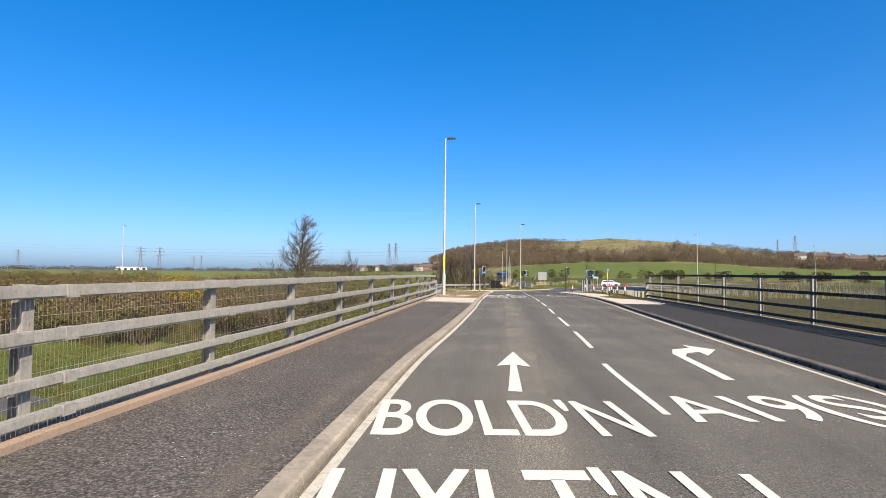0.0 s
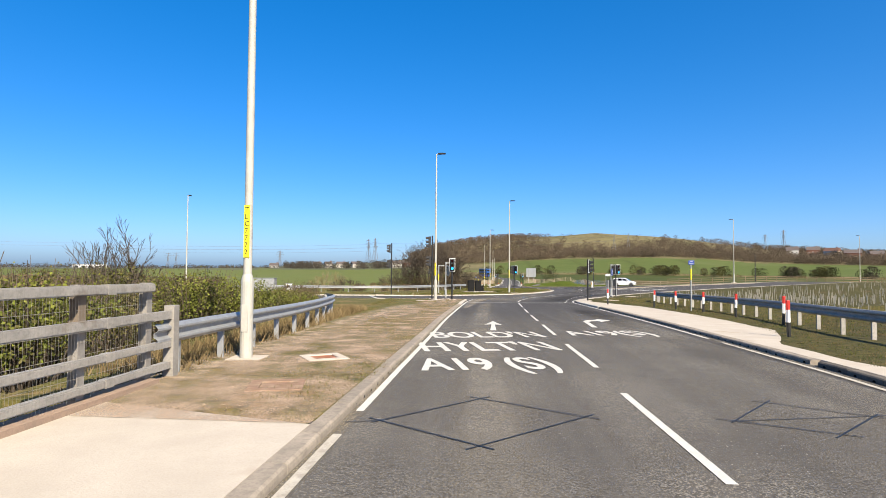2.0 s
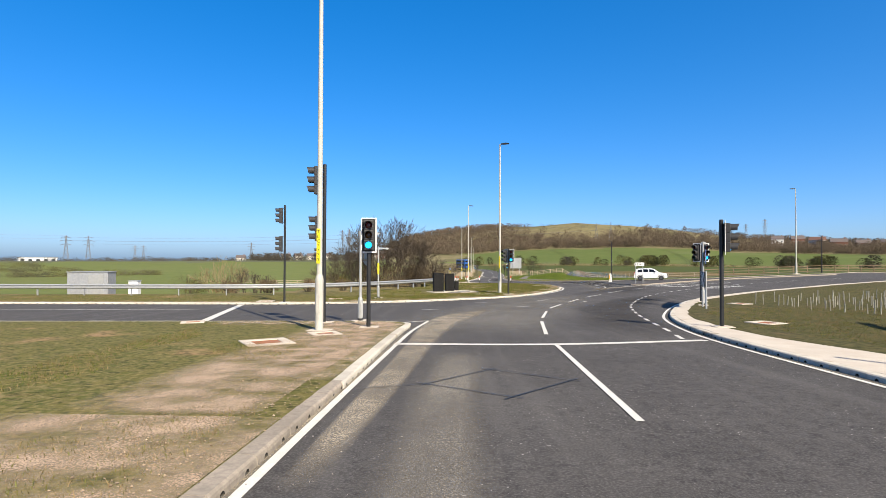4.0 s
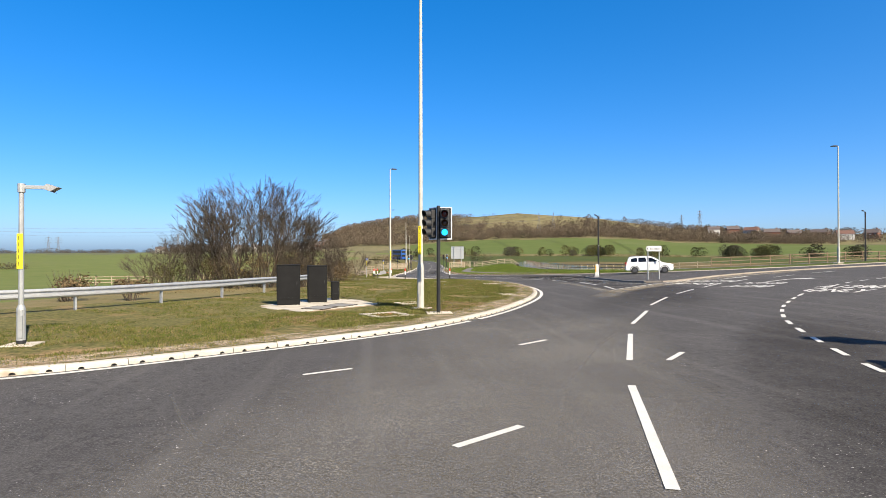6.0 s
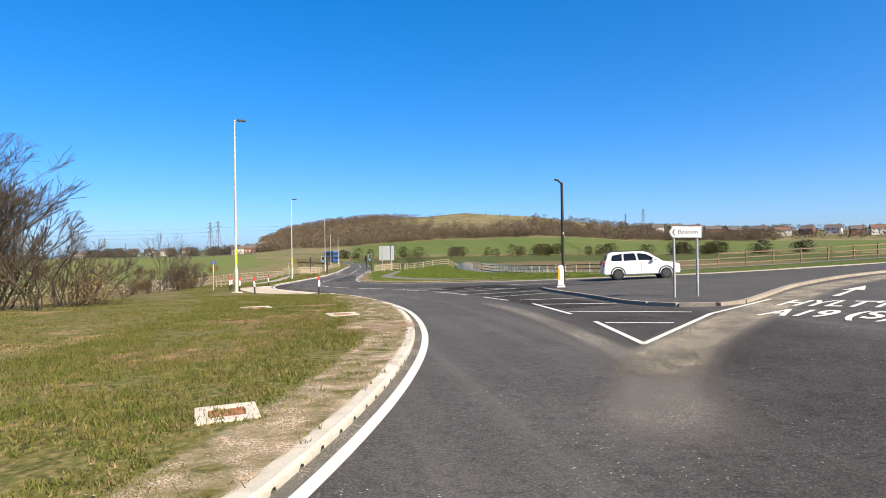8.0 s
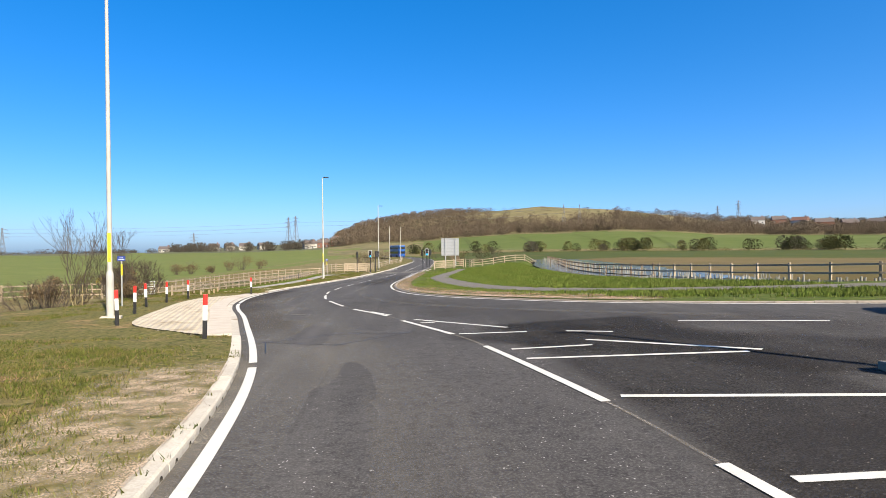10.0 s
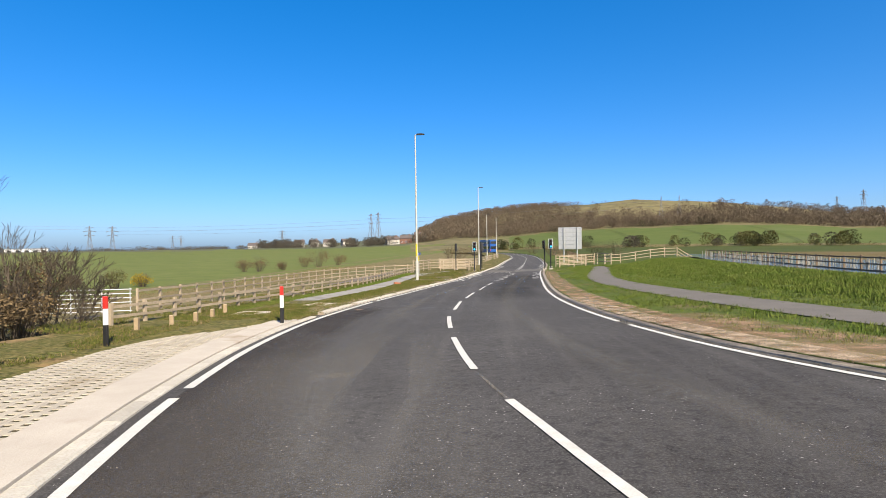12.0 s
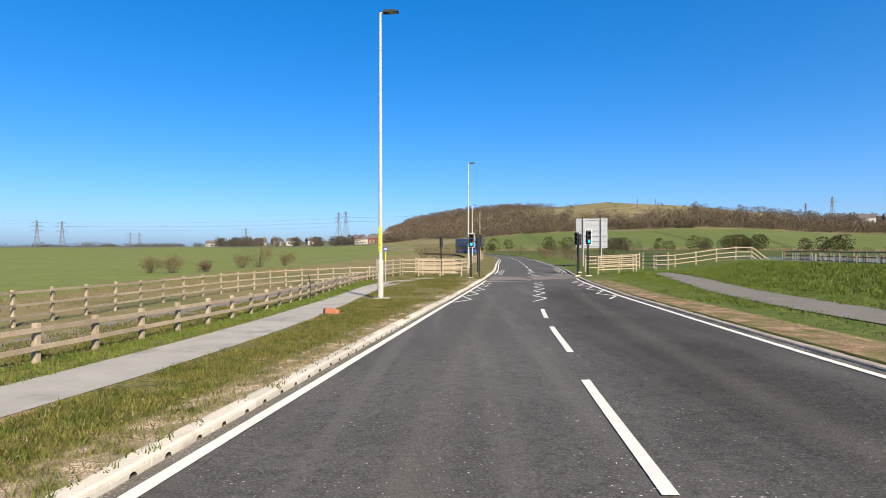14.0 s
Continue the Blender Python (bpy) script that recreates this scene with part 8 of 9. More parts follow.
M_STONE = material("loose_chippings", (0.3, 0.275, 0.245), (0.15, 0.138, 0.122), 9.0, 0.9, per_island=.4)
loose = []
edge_run = [p for p in LINE_EXIT if 134 < p.y < 166]
edge_off = shifted(edge_run, -1.0)
for _ in range(2600):
    i = rnd.randrange(len(edge_run))
    d = .15 + abs(rnd.gauss(0, .8))
    p = edge_run[i].lerp(edge_off[i], d)
    x, y = p.x + rnd.uniform(-.25, .25), p.y + rnd.uniform(-.25, .25)
    if noise.noise((x * .9, y * .9, 12)) > -.12:
        loose.append((x, y, gz(x, y) + .006))
for _ in range(3600):
    x, y = rnd.uniform(19.3, 27), rnd.uniform(120, 136)
    if noise.noise((x * .6, y * .6, 13)) > -.1 and abs((y - 128) * .2 + x - 22.4) < 2.4:
        loose.append((x, y, gz(x, y) + .008))
for _ in range(1500):
    y = rnd.uniform(62, 84)
    x = along(y, [(62, 2.3), (70, 2.9), (75, 3.3), (80, 4.3), (84, 6.0)]) + rnd.gauss(.2, .6)
    loose.append((x, y, gz(x, y) + .008))
pebbles("loose_chippings", loose[::2], "loose grey chippings scattered on the road", 61, .004, .011)
clods = []
for run_, sgn in ((exit_in, 1), ([p for p in left_edge if 36 < p.y < 66], 1), (far_in, -1)):
    run_ = [p for p in run_ if p.y < 205 and -8 < p.x < 40]
    off_ = shifted(run_, sgn * 1.0)
    for _ in range(2200):
        i = rnd.randrange(len(run_))
        p = run_[i].lerp(off_[i], .1 + abs(rnd.gauss(0, .7)))
        if 133.5 < p.y < 158.5 and sgn > 0:
            continue
        clods.append((p.x + rnd.uniform(-.2, .2), p.y + rnd.uniform(-.2, .2), gz(p.x, p.y) + UP + .012 + (bank(p.x, p.y) if sgn < 0 else 0)))
M_CLOD = material("earth_clods", (0.33, 0.26, 0.185), (0.22, 0.165, 0.11), 6.0, 0.95, per_island=.35)
pebbles("earth_clods", clods, "stones and clods of earth along the kerbs", 62, .006, .018, M_CLOD)

# ---- pond ----
M_WATER = material("pond_water", (0.13, 0.17, 0.2), (0.1, 0.14, 0.17), 0.3, 0.1, bump=.12, bump_scale=3, spec=.9)
pond = [(42, 226), (38.3, 206), (34.2, 190), (32.2, 177), (31.6, 168), (31.5, 158), (32, 150), (33.2, 144.5), (36.5, 141), (41, 146), (43.5, 158), (44.5, 172), (46, 190), (49, 212), (50, 226)]
bm = bmesh.new()
loop = [Vector((x, y, -2.72)) for x, y in pond]
vs = [bm.verts.new(p) for p in loop]
for t in tessellate_polygon([loop]):
    bm.faces.new([vs[k] for k in t])
bmesh.ops.recalc_face_normals(bm, faces=bm.faces[:])
if bm.faces[:][0].normal.z < 0:
    bmesh.ops.reverse_faces(bm, faces=bm.faces[:])
for v in bm.verts:
    v.co.z = POND
tagged(part("pond", bm, M_WATER), "shallow blue floodwater pond behind the fence", "pond", kind="structure")

# ---- tree guards: pale plastic tubes in rows ----
r = random.Random(11)
M_TUBE = material("pale_tree_tube", (0.34, 0.325, 0.275), (0.2, 0.185, 0.15), 2.0, 0.6, per_island=.12)
bm = bmesh.new()
for k in range(330):
    t = r.random()
    x = along(t, [(0, 42), (.25, 38.2), (.5, 35.6), (.75, 34.6), (1, 35.6)]) + r.uniform(-1.2, 1.6)
    y = along(t, [(0, 212), (.25, 192), (.5, 176), (.75, 160), (1, 145)]) + r.uniform(-1, 1)
    z = max(gz(x, y) - .45, POND - .1)
    tube(bm, (x, y, z), (x + r.uniform(-.04, .04), y, z + r.uniform(.5, .72)), .026, n=5)
for k in range(70):
    y = r.uniform(139, 154)
    x = along(y, [(139, 36.6), (145, 34.1), (154.5, 33.4)]) - r.uniform(.15, .9)
    z = max(gz(x, y) - .42, POND - .1)
    tube(bm, (x, y, z - .1), (x + r.uniform(-.05, .05), y, z + r.uniform(.45, .62)), .042, n=7)
tagged(part("tree_guards", bm, M_TUBE), "rows of pale plastic tree guards by the pond", "tree guard", kind="stuff")
bm = bmesh.new()
for k in range(1100):
    x = r.uniform(20, 62)
    y = 62 + .35 * (x - 20) + r.uniform(0, 26)
    z = gz(x, y) + (UP if y > 72 + .45 * (x - 34) else -.2)
    tube(bm, (x, y, z - .2), (x + r.uniform(-.05, .05), y, z + r.uniform(.35, .62)), .021, n=5)
tagged(part("tree_guards", bm, M_TUBE), "rows of pale plastic tree guards on the roundabout grass", "tree guard", kind="stuff")

# ---- pylons ----
M_LATTICE = material("grey_lattice_steel", (0.2, 0.2, 0.2), (0.16, 0.16, 0.165), 0.5, 0.6, 0.2)


def pylon(x, y, h, turn=0.0, z=None):
    ob = thing("pylon", "grey lattice electricity pylon in the fields", "pylon", "pylons")
    w = h * .085
    bar = h * .0048
    bm = bmesh.new()
    def leg(f):
        s = w * (1 - f) ** 1.3 + h * .012
        return s
    cuts = [0, .2, .38, .54, .68, .8, .9, 1]
    for sx in (-1, 1):
        for sy in (-1, 1):
            for a, b in zip(cuts, cuts[1:]):
                tube(bm, (sx * leg(a), sy * leg(a), a * h), (sx * leg(b), sy * leg(b), b * h), bar, n=4)
    part("leg", bm, M_LATTICE, ob)
    bm = bmesh.new()
    for a, b in zip(cuts, cuts[1:]):
        for s in (-1, 1):
            tube(bm, (-leg(a), s * leg(a), a * h), (leg(b), s * leg(b), b * h), bar * .7, n=4)
            tube(bm, (leg(a), s * leg(a), a * h), (-leg(b), s * leg(b), b * h), bar * .7, n=4)
            tube(bm, (s * leg(a), -leg(a), a * h), (s * leg(b), leg(b), b * h), bar * .7, n=4)
    part("brace", bm, M_LATTICE, ob)
    for f, l in ((.66, .16), (.8, .19), (.92, .14)):
        for s in (-1, 1):
            bm = bmesh.new()
            tube(bm, (0, -leg(f), f * h), (s * l * h, 0, f * h + .01 * h), bar * .9, n=4)
            tube(bm, (0, leg(f), f * h), (s * l * h, 0, f * h + .01 * h), bar * .9, n=4)
            tube(bm, (0, 0, f * h + .045 * h), (s * l * h, 0, f * h + .01 * h), bar * .8, n=4)
            part("crossarm", bm, M_LATTICE, ob)
            bm = bmesh.new()
            tube(bm, (s * l * h, 0, f * h), (s * l * h, 0, f * h - .04 * h), bar * .8, n=4)
            part("insulator", bm, M_LATTICE, ob)
    ob.matrix_basis = Matrix.Translation((x, y, (land(x, y) if z is None else z) - .3)) @ Matrix.Rotation(radians(turn), 4, "Z")
    return ob


pylon(175, 660, 23, 70)
pylon(189, 655, 23, 70)
pylon(*bearing(33.0, 800), 30, 20)
pylon(*bearing(31.2, 860), 26, 20)
for az, d, h, turn in ((-36, 1050, 46, 20), (-34.3, 1050, 46, 20), (-29.5, 1700, 46, 20), (-28.8, 1700, 46, 20), (-19.8, 1150, 42, 40), (-10.4, 760, 38, 60), (-11.1, 780, 38, 60), (-44, 1500, 46, 10), (-47, 1500, 46, 10)):
    px_, py_ = bearing(az, d)
    pylon(px_, py_, h, turn, min(land(px_, py_), -4.5) if az < -15 else None)
# overhead lines
bm = bmesh.new()
spans = [(bearing(-60, 1050), bearing(-36, 1050), 36), (bearing(-36, 1050), bearing(-10.4, 760), 33), (bearing(-34.3, 1050), bearing(-11.1, 780), 28), (bearing(-10.4, 760), (175, 660), 34)]
for (a, b, z) in spans:
    for dz in (0, 5):
        prev = None
        for k in range(13):
            t = k / 12
            p = Vector((a[0] + (b[0] - a[0]) * t, a[1] + (b[1] - a[1]) * t, z + dz - 3 + 12 * (t - .5) ** 2))
            if prev:
                tube(bm, prev, p, .09, n=3, caps=False)
            prev = p
tagged(part("power_lines", bm, M_LATTICE), "thin overhead power lines between the pylons", "power line", kind="stuff")

# ---- tramlines in the crop on the slope ----
M_TRAM = material("crop_tramline", (0.065, 0.085, 0.026), (0.08, 0.098, 0.032), 0.2, 0.95)


def tramline(az0, az1, r0, r1):
    """A pair of wheel lines that follow the slope of the field."""
    ob = thing("crop_tramline", "dark paired wheel lines through the green crop", "field track", kind="structure")
    for side in (-1.1, 1.1):
        bm = bmesh.new()
        rows = []
        for k in range(41):
            t = k / 40
            a, rr = az0 + (az1 - az0) * t ** 1.4, r0 + (r1 - r0) * t
            x, y = bearing(a, rr)
            n = Vector((math.cos(radians(a)), -math.sin(radians(a))))
            rows.append([bm.verts.new((x + n.x * q, y + n.y * q, land(x + n.x * q, y + n.y * q) + .22)) for q in (side - .2, side + .2)])
        for p, q in zip(rows, rows[1:]):
            bm.faces.new((p[0], p[1], q[1], q[0]))
        part("wheel_line", bm, M_TRAM, ob)


tramline(8.5, 7.2, 325, 462)
tramline(15.5, 12.6, 325, 462)
tramline(22.5, 18.5, 325, 460)
tramline(29.0, 25.0, 325, 455)

# ---- houses ----
M_RENDER = material("cream_render", (0.52, 0.49, 0.43), (0.45, 0.42, 0.36), 0.4, 0.9)
M_HBRICK = material("house_brick", (0.24, 0.12, 0.085), (0.19, 0.1, 0.075), 0.6, 0.9)
M_SLATE = material("dark_roof_tiles", (0.1, 0.085, 0.08), (0.13, 0.1, 0.09), 0.8, 0.8)
M_DARKRED = material("dark_red_roof_tiles", (0.17, 0.085, 0.06), (0.13, 0.07, 0.052), 0.8, 0.85)
M_WALLWHITE = material("white_render", (0.72, 0.7, 0.66), (0.64, 0.62, 0.57), 0.4, 0.9)
M_PANE = material("window_glass", (0.03, 0.04, 0.05), None, 1, 0.1)


def house(x, y, w, d, h, turn, wall, roof, label, z=None):
    ob = thing("house", label, "house", "houses on the rise")
    bm = bmesh.new()
    box(bm, (w, d, h + 2), (0, 0, h / 2 - 1))
    part("wall", bm, wall, ob)
    bm = bmesh.new()
    rh = d * .36
    prism(bm, [(-d / 2 - .4, 0), (d / 2 + .4, 0), (0, rh)], w + .6, Matrix.Translation((w / 2 + .3, 0, h)) @ Matrix.Rotation(radians(90), 4, "Z"))
    rf = part("roof", bm, roof, ob)
    bm = bmesh.new()
    box(bm, (.9, .7, 1.8), (w * .32, 0, h + rh + .2))
    part("chimney", bm, M_HBRICK, rf)
    for i in range(max(2, int(w / 3.2))):
        for j in range(max(1, int(h / 2.6))):
            bm = bmesh.new()
            fx = -w / 2 + w * (i + .5) / max(2, int(w / 3.2))
            box(bm, (1.35, .08, 1.25), (fx, -d / 2 - .02, 1.5 + 2.6 * j))
            win = part("window", bm, M_WHITE, ob)
            bm = bmesh.new()
            box(bm, (1.1, .05, 1.0), (fx, -d / 2 - .06, 1.5 + 2.6 * j))
            part("pane", bm, M_PANE, win)
    bm = bmesh.new()
    box(bm, (1.0, .08, 2.1), (w * .12, -d / 2 - .03, 1.05))
    part("door", bm, M_SOOT, ob)
    ob.matrix_basis = Matrix.Translation((x, y, land(x, y) if z is None else z)) @ Matrix.Rotation(radians(turn), 4, "Z")
    return ob


r = random.Random(21)
az = 35.0
k = 0
while az < 56:
    w = r.uniform(10, 16)
    d = 585 + r.uniform(-10, 10) + (k % 3) * 8
    x, y = bearing(az, d)
    wall = (M_WALLWHITE, M_HBRICK, M_WALLWHITE, M_HBRICK, M_HBRICK, M_HBRICK, M_WALLWHITE, M_HBRICK)[k % 8]
    house(x, y, w, 9.5, 6.6 if k < 4 else 5.2, -az + r.uniform(-18, 18), wall, (M_SLATE, M_SLATE, M_DARKRED, M_SLATE)[k % 4],
          "brick house with a dark tiled roof on the rise" if wall is M_HBRICK else "cream rendered house with a tiled roof on the rise")
    az += math.degrees(w / d) * r.uniform(1.15, 1.9)
    k += 1
for az, d, w, h, wall, roof in ((-22.5, 600, 10, 3, M_RENDER, M_SLATE), (-18.2, 530, 9, 4, M_RENDER, M_SLATE), (-16.8, 545, 8, 4, M_RENDER, M_SLATE), (-15.3, 540, 10, 4, M_RENDER, M_SLATE), (-13.6, 545, 9, 4, M_RENDER, M_SLATE),
                               (-9.0, 480, 11, 4.2, M_RENDER, M_SLATE), (-7.6, 485, 10, 4.2, M_HBRICK, M_SLATE), (-6.4, 500, 6, 6, M_HBRICK, M_SLATE)):
    x, y = bearing(az, d)
    house(x, y, w, 8, h, -az + r.uniform(-20, 20), wall, roof, "house among trees on the low ridge")
for az, d, w, h in ((-40.5, 600, 30, 4.5),):
    ob = thing("warehouse", "long white warehouse on the edge of the fields", "warehouse")
    bm = bmesh.new()
    box(bm, (w, 18, h + 2), (0, 0, h / 2 - 1))
    part("wall", bm, M_WHITE, ob)
    bm = bmesh.new()
    box(bm, (w + .8, 19, .6), (0, 0, h + .2))
    part("roof", bm, M_GREYPOLE, ob)
    for k in range(int(w / 6)):
        bm = bmesh.new()
        box(bm, (3, .2, 2), (-w / 2 + 3 + 6 * k, -9.05, 2.4))
        part("window", bm, M_PANE, ob)
    x, y = bearing(az, d)
    ob.matrix_basis = Matrix.Translation((x, y, land(x, y))) @ Matrix.Rotation(radians(-az), 4, "Z")

# ---- vehicles ----
M_CARWHITE = material("white_car_paint", (0.78, 0.79, 0.8), None, 1, 0.25, spec=.6)
M_CARGLASS = material("dark_car_glass", (0.015, 0.018, 0.022), None, 1, 0.06, spec=.7)
M_RUBBER = material("tyre_rubber", (0.02, 0.02, 0.02), None, 1, 0.8)
M_RIM = material("dark_alloy", (0.12, 0.12, 0.125), None, 1, 0.4, .7)
M_LAMP = material("clear_headlamp", (0.75, 0.77, 0.8), None, 1, 0.1)


def car(x, y, heading):
    ob = thing("hatchback_car", "white five-door hatchback car on the road", "car")
    L, W = 4.06, 1.73
    side = [(-2.0, .36), (-1.98, .75), (-1.9, .98), (-1.0, 1.02), (1.0, 1.0), (1.75, .86), (1.98, .7), (2.03, .42), (1.95, .27), (-1.92, .27)]
    bm = bmesh.new()
    prism(bm, side, W, Matrix.Translation((0, -W / 2, 0)))
    bmesh.ops.bevel(bm, geom=[e for e in bm.edges if len(e.link_faces) == 2], offset=.05, segments=3, affect="EDGES", clamp_overlap=True)
    part("body", bm, M_CARWHITE, ob, smooth=False)
    cab = [(-1.88, .97), (-1.72, 1.4), (-1.45, 1.52), (.1, 1.53), (.42, 1.44), (1.12, .98)]
    bm = bmesh.new()
    prism(bm, cab, W - .22, Matrix.Translation((0, -(W - .22) / 2, 0)))
    for v in bm.verts:
        if v.co.z > 1.2:
            v.co.y *= .86
    bmesh.ops.bevel(bm, geom=bm.edges[:], offset=.04, segments=2, affect="EDGES", clamp_overlap=True)
    cabin = part("cabin", bm, M_CARWHITE, ob)
    for s in (-1, 1):
        for pane in ([(-1.55, 1.04), (-1.5, 1.34), (-.98, 1.42), (-.98, 1.04)], [(-.88, 1.04), (-.88, 1.43), (-.3, 1.43), (-.2, 1.04)], [(-.1, 1.04), (-.18, 1.43), (.28, 1.38), (.85, 1.04)]):
            bm = bmesh.new()
            y0, y1 = (W - .22) / 2 + .006, (W - .22) / 2 * .87 + .012
            vs = [bm.verts.new((px_, s * (y0 + (y1 - y0) * (pz - 1.0) / .5), pz)) for px_, pz in pane]
            f = bm.faces.new(vs)
            bmesh.ops.solidify(bm, geom=[f], thickness=.01)
            part("side_window", bm, M_CARGLASS, cabin)
        for wx in (-1.22, 1.28):
            bm = bmesh.new()
            tube(bm, (wx, s * (W / 2 - .2), .32), (wx, s * (W / 2 + .02), .32), .32, n=24)
            bmesh.ops.bevel(bm, geom=[e for e in bm.edges if len(e.link_faces) == 2 and any(len(f.verts) > 4 for f in e.link_faces)], offset=.03, segments=2, affect="EDGES")
            wheel = part("wheel", bm, M_RUBBER, ob, "black tyre")
            bm = bmesh.new()
            tube(bm, (wx, s * (W / 2 + .0), .32), (wx, s * (W / 2 + .03), .32), .2, .18, n=16)
            part("rim", bm, M_RIM, wheel)
            bm = bmesh.new()
            n = 14
            rows = []
            for k in range(n + 1):
                a = math.pi * k / n
                rows.append([bm.verts.new((wx + q * math.cos(a), s * (W / 2 + .012), .32 + q * math.sin(a))) for q in (.34, .4)])
            for p, q in zip(rows, rows[1:]):
                bm.faces.new((p[0], p[1], q[1], q[0]))
            part("wheel_arch", bm, M_RUBBER, ob)
        bm = bmesh.new()
        box(bm, (.3, .36, .17), (1.86, s * .62, .74), Euler((0, radians(20), 0)).to_matrix(), bevel=.04)
        part("headlight", bm, M_LAMP, ob)
        bm = bmesh.new()
        box(bm, (.1, .16, .34), (-1.94, s * .74, .86), bevel=.03)
        part("tail_light", bm, M_RED, ob)
        bm = bmesh.new()
        box(bm, (.14, .2, .13), (.62, s * (W / 2 + .06), 1.05), bevel=.04)
        part("door_mirror", bm, M_CARWHITE, ob)
        bm = bmesh.new()
        for dx in (-1.0, .02, .98):
            box(bm, (.012, .006, .55), (dx, s * (W / 2 + .001), .68))
        part("door_gap", bm, M_RUBBER, ob)
    bm = bmesh.new()
    vs = [bm.verts.new(p) for p in ((1.06, -.7, 1.03), (1.06, .7, 1.03), (.47, .62, 1.43), (.47, -.62, 1.43))]
    f = bm.faces.new(vs)
    bmesh.ops.translate(bm, verts=bm.verts[:], vec=(.03, 0, .01))
    part("windscreen", bm, M_CARGLASS, cabin)
    bm = bmesh.new()
    vs = [bm.verts.new(p) for p in ((-1.85, -.66, 1.06), (-1.85, .66, 1.06), (-1.74, .6, 1.38), (-1.74, -.6, 1.38))]
    bm.faces.new(vs)
    bmesh.ops.translate(bm, verts=bm.verts[:], vec=(-.03, 0, .0))
    part("rear_window", bm, M_CARGLASS, cabin)
    bm = bmesh.new()
    box(bm, (.04, 1.2, .16), (2.02, 0, .52), bevel=.015)
    part("grille", bm, M_RUBBER, ob)
    bm = bmesh.new()
    box(bm, (.02, .5, .11), (2.04, 0, .4))
    part("number_plate", bm, M_WHITE, ob)
    bm = bmesh.new()
    for s in (-1, 1):
        tube(bm, (-1.4, s * .6, 1.56), (.1, s * .6, 1.57), .018, n=6)
    part("roof_rail", bm, M_RUBBER, ob)
    ob.matrix_basis = Matrix.Translation((x, y, gz(x, y))) @ Matrix.Rotation(radians(heading), 4, "Z") @ Matrix.Rotation(-math.atan2(gz(x + 1, y) - gz(x, y), 1) * .6, 4, "Y")
    return ob


car(31.0, 130.2, -22)

ob = thing("double_decker_bus", "blue double-decker bus far along the road", "bus")
# blue paint, deepened to carry the shade the bus stands in
M_COACH = material("blue_bus_paint_in_shade", (0.014, 0.085, 0.32), (0.014, 0.075, 0.28), 1, 0.3)
bm = bmesh.new()
box(bm, (2.5, 10.4, 4.0), (0, 0, 2.3), bevel=.18)
part("body", bm, M_COACH, ob)
for z, h in ((1.75, .85), (3.35, .8)):
    bm = bmesh.new()
    box(bm, (2.1, .06, h), (0, -5.21, z), bevel=.02)
    part("rear_window", bm, M_CARGLASS, ob)
    for s in (-1, 1):
        bm = bmesh.new()
        box(bm, (.05, 9, h), (s * 1.26, 0, z), bevel=.02)
        part("side_window", bm, M_CARGLASS, ob)
for s in (-1, 1):
    bm = bmesh.new()
    box(bm, (.14, .05, .4), (s * 1.12, -5.22, 1.0), bevel=.01)
    part("tail_light", bm, M_RED, ob)
    for wy in (-3, 3.4):
        bm = bmesh.new()
        tube(bm, (s * 1.0, wy, .5), (s * 1.27, wy, .5), .5, n=18)
        part("wheel", bm, M_RUBBER, ob)
stand(ob, 16.2, 327.5, 0, 20)

# ---- kerbs ----
kerb_run([p for p in shifted(LINE_LEFT, KO) if p.y < 37.1], 1, "weathered pale kerb stones along the bridge footway", drain=False)
kerb_run([p for p in shifted(LINE_LEFT, KO) if 36.6 <= p.y <= 66], 1, "weathered drainage kerb stones along the verge", mesh=ME_OLD)
kerb_run(NIB, 1, "pale drainage kerb stones round the corner")
exit_kerb = shifted(LINE_EXIT, .22)
kerb_run([p for p in exit_kerb if p.y < 134 and p.x > -42], 1, "pale drainage kerb stones with dark inlet mouths")
kerb_run([p for p in exit_kerb if 134 <= p.y < 158.9], 1, "smooth lowered kerb stones along the apron", mesh=ME_SMOOTH, sink=.06)
kerb_run([p for p in exit_kerb if 158.9 <= p.y < 260], 1, "pale drainage kerb stones beside the verge")
kerb_run([p for p in shifted(LINE_RIGHT, -.22) if p.y < 41], -1, "dark kerb stones along the bridge footway, shade put into their colour", mesh=ME_DARK)
kerb_run([p for p in shifted(LINE_RIGHT, -.22) if 41 <= p.y < 64], -1, "weathered drainage kerb stones with dark inlet mouths", mesh=ME_OLD)
kerb_run([p for p in shifted(LINE_RIGHT, -.22) if p.y >= 64], -1, "drainage kerb stones with dark inlet mouths")
kerb_run([p for p in shifted(LINE_FAR, -.22) if p.y < 260 and p.x < 62], -1, "weathered drainage kerb stones along the far side", sink=.055, mesh=ME_OLD)
kerb_run(list(reversed(ISLAND)), 1, "pale kerb stones round the splitter island", drain=False)


# dark grey outlets among the pale stones
ME_GULLY = kerb_mesh("kerb_stone", KERB_LEN * .55, True, M_OUTLET)
stones = [o for o in bpy.data.objects if o.name.startswith("kerb_stone")]
for x, y in ((9.1, 159.3), (12.95, 105.0)):
    near = min(stones, key=lambda o: (o.matrix_local.translation - Vector((x, y, o.matrix_local.translation.z))).length)
    near.data = ME_GULLY


# ---- grass-concrete apron ----
def inside(x, y, poly):
    hit = False
    for (ax, ay), (bx, by) in zip(poly, poly[1:] + poly[:1]):
        if (ay > y) != (by > y) and x < (bx - ax) * (y - ay) / (by - ay) + ax:
            hit = not hit
    return hit


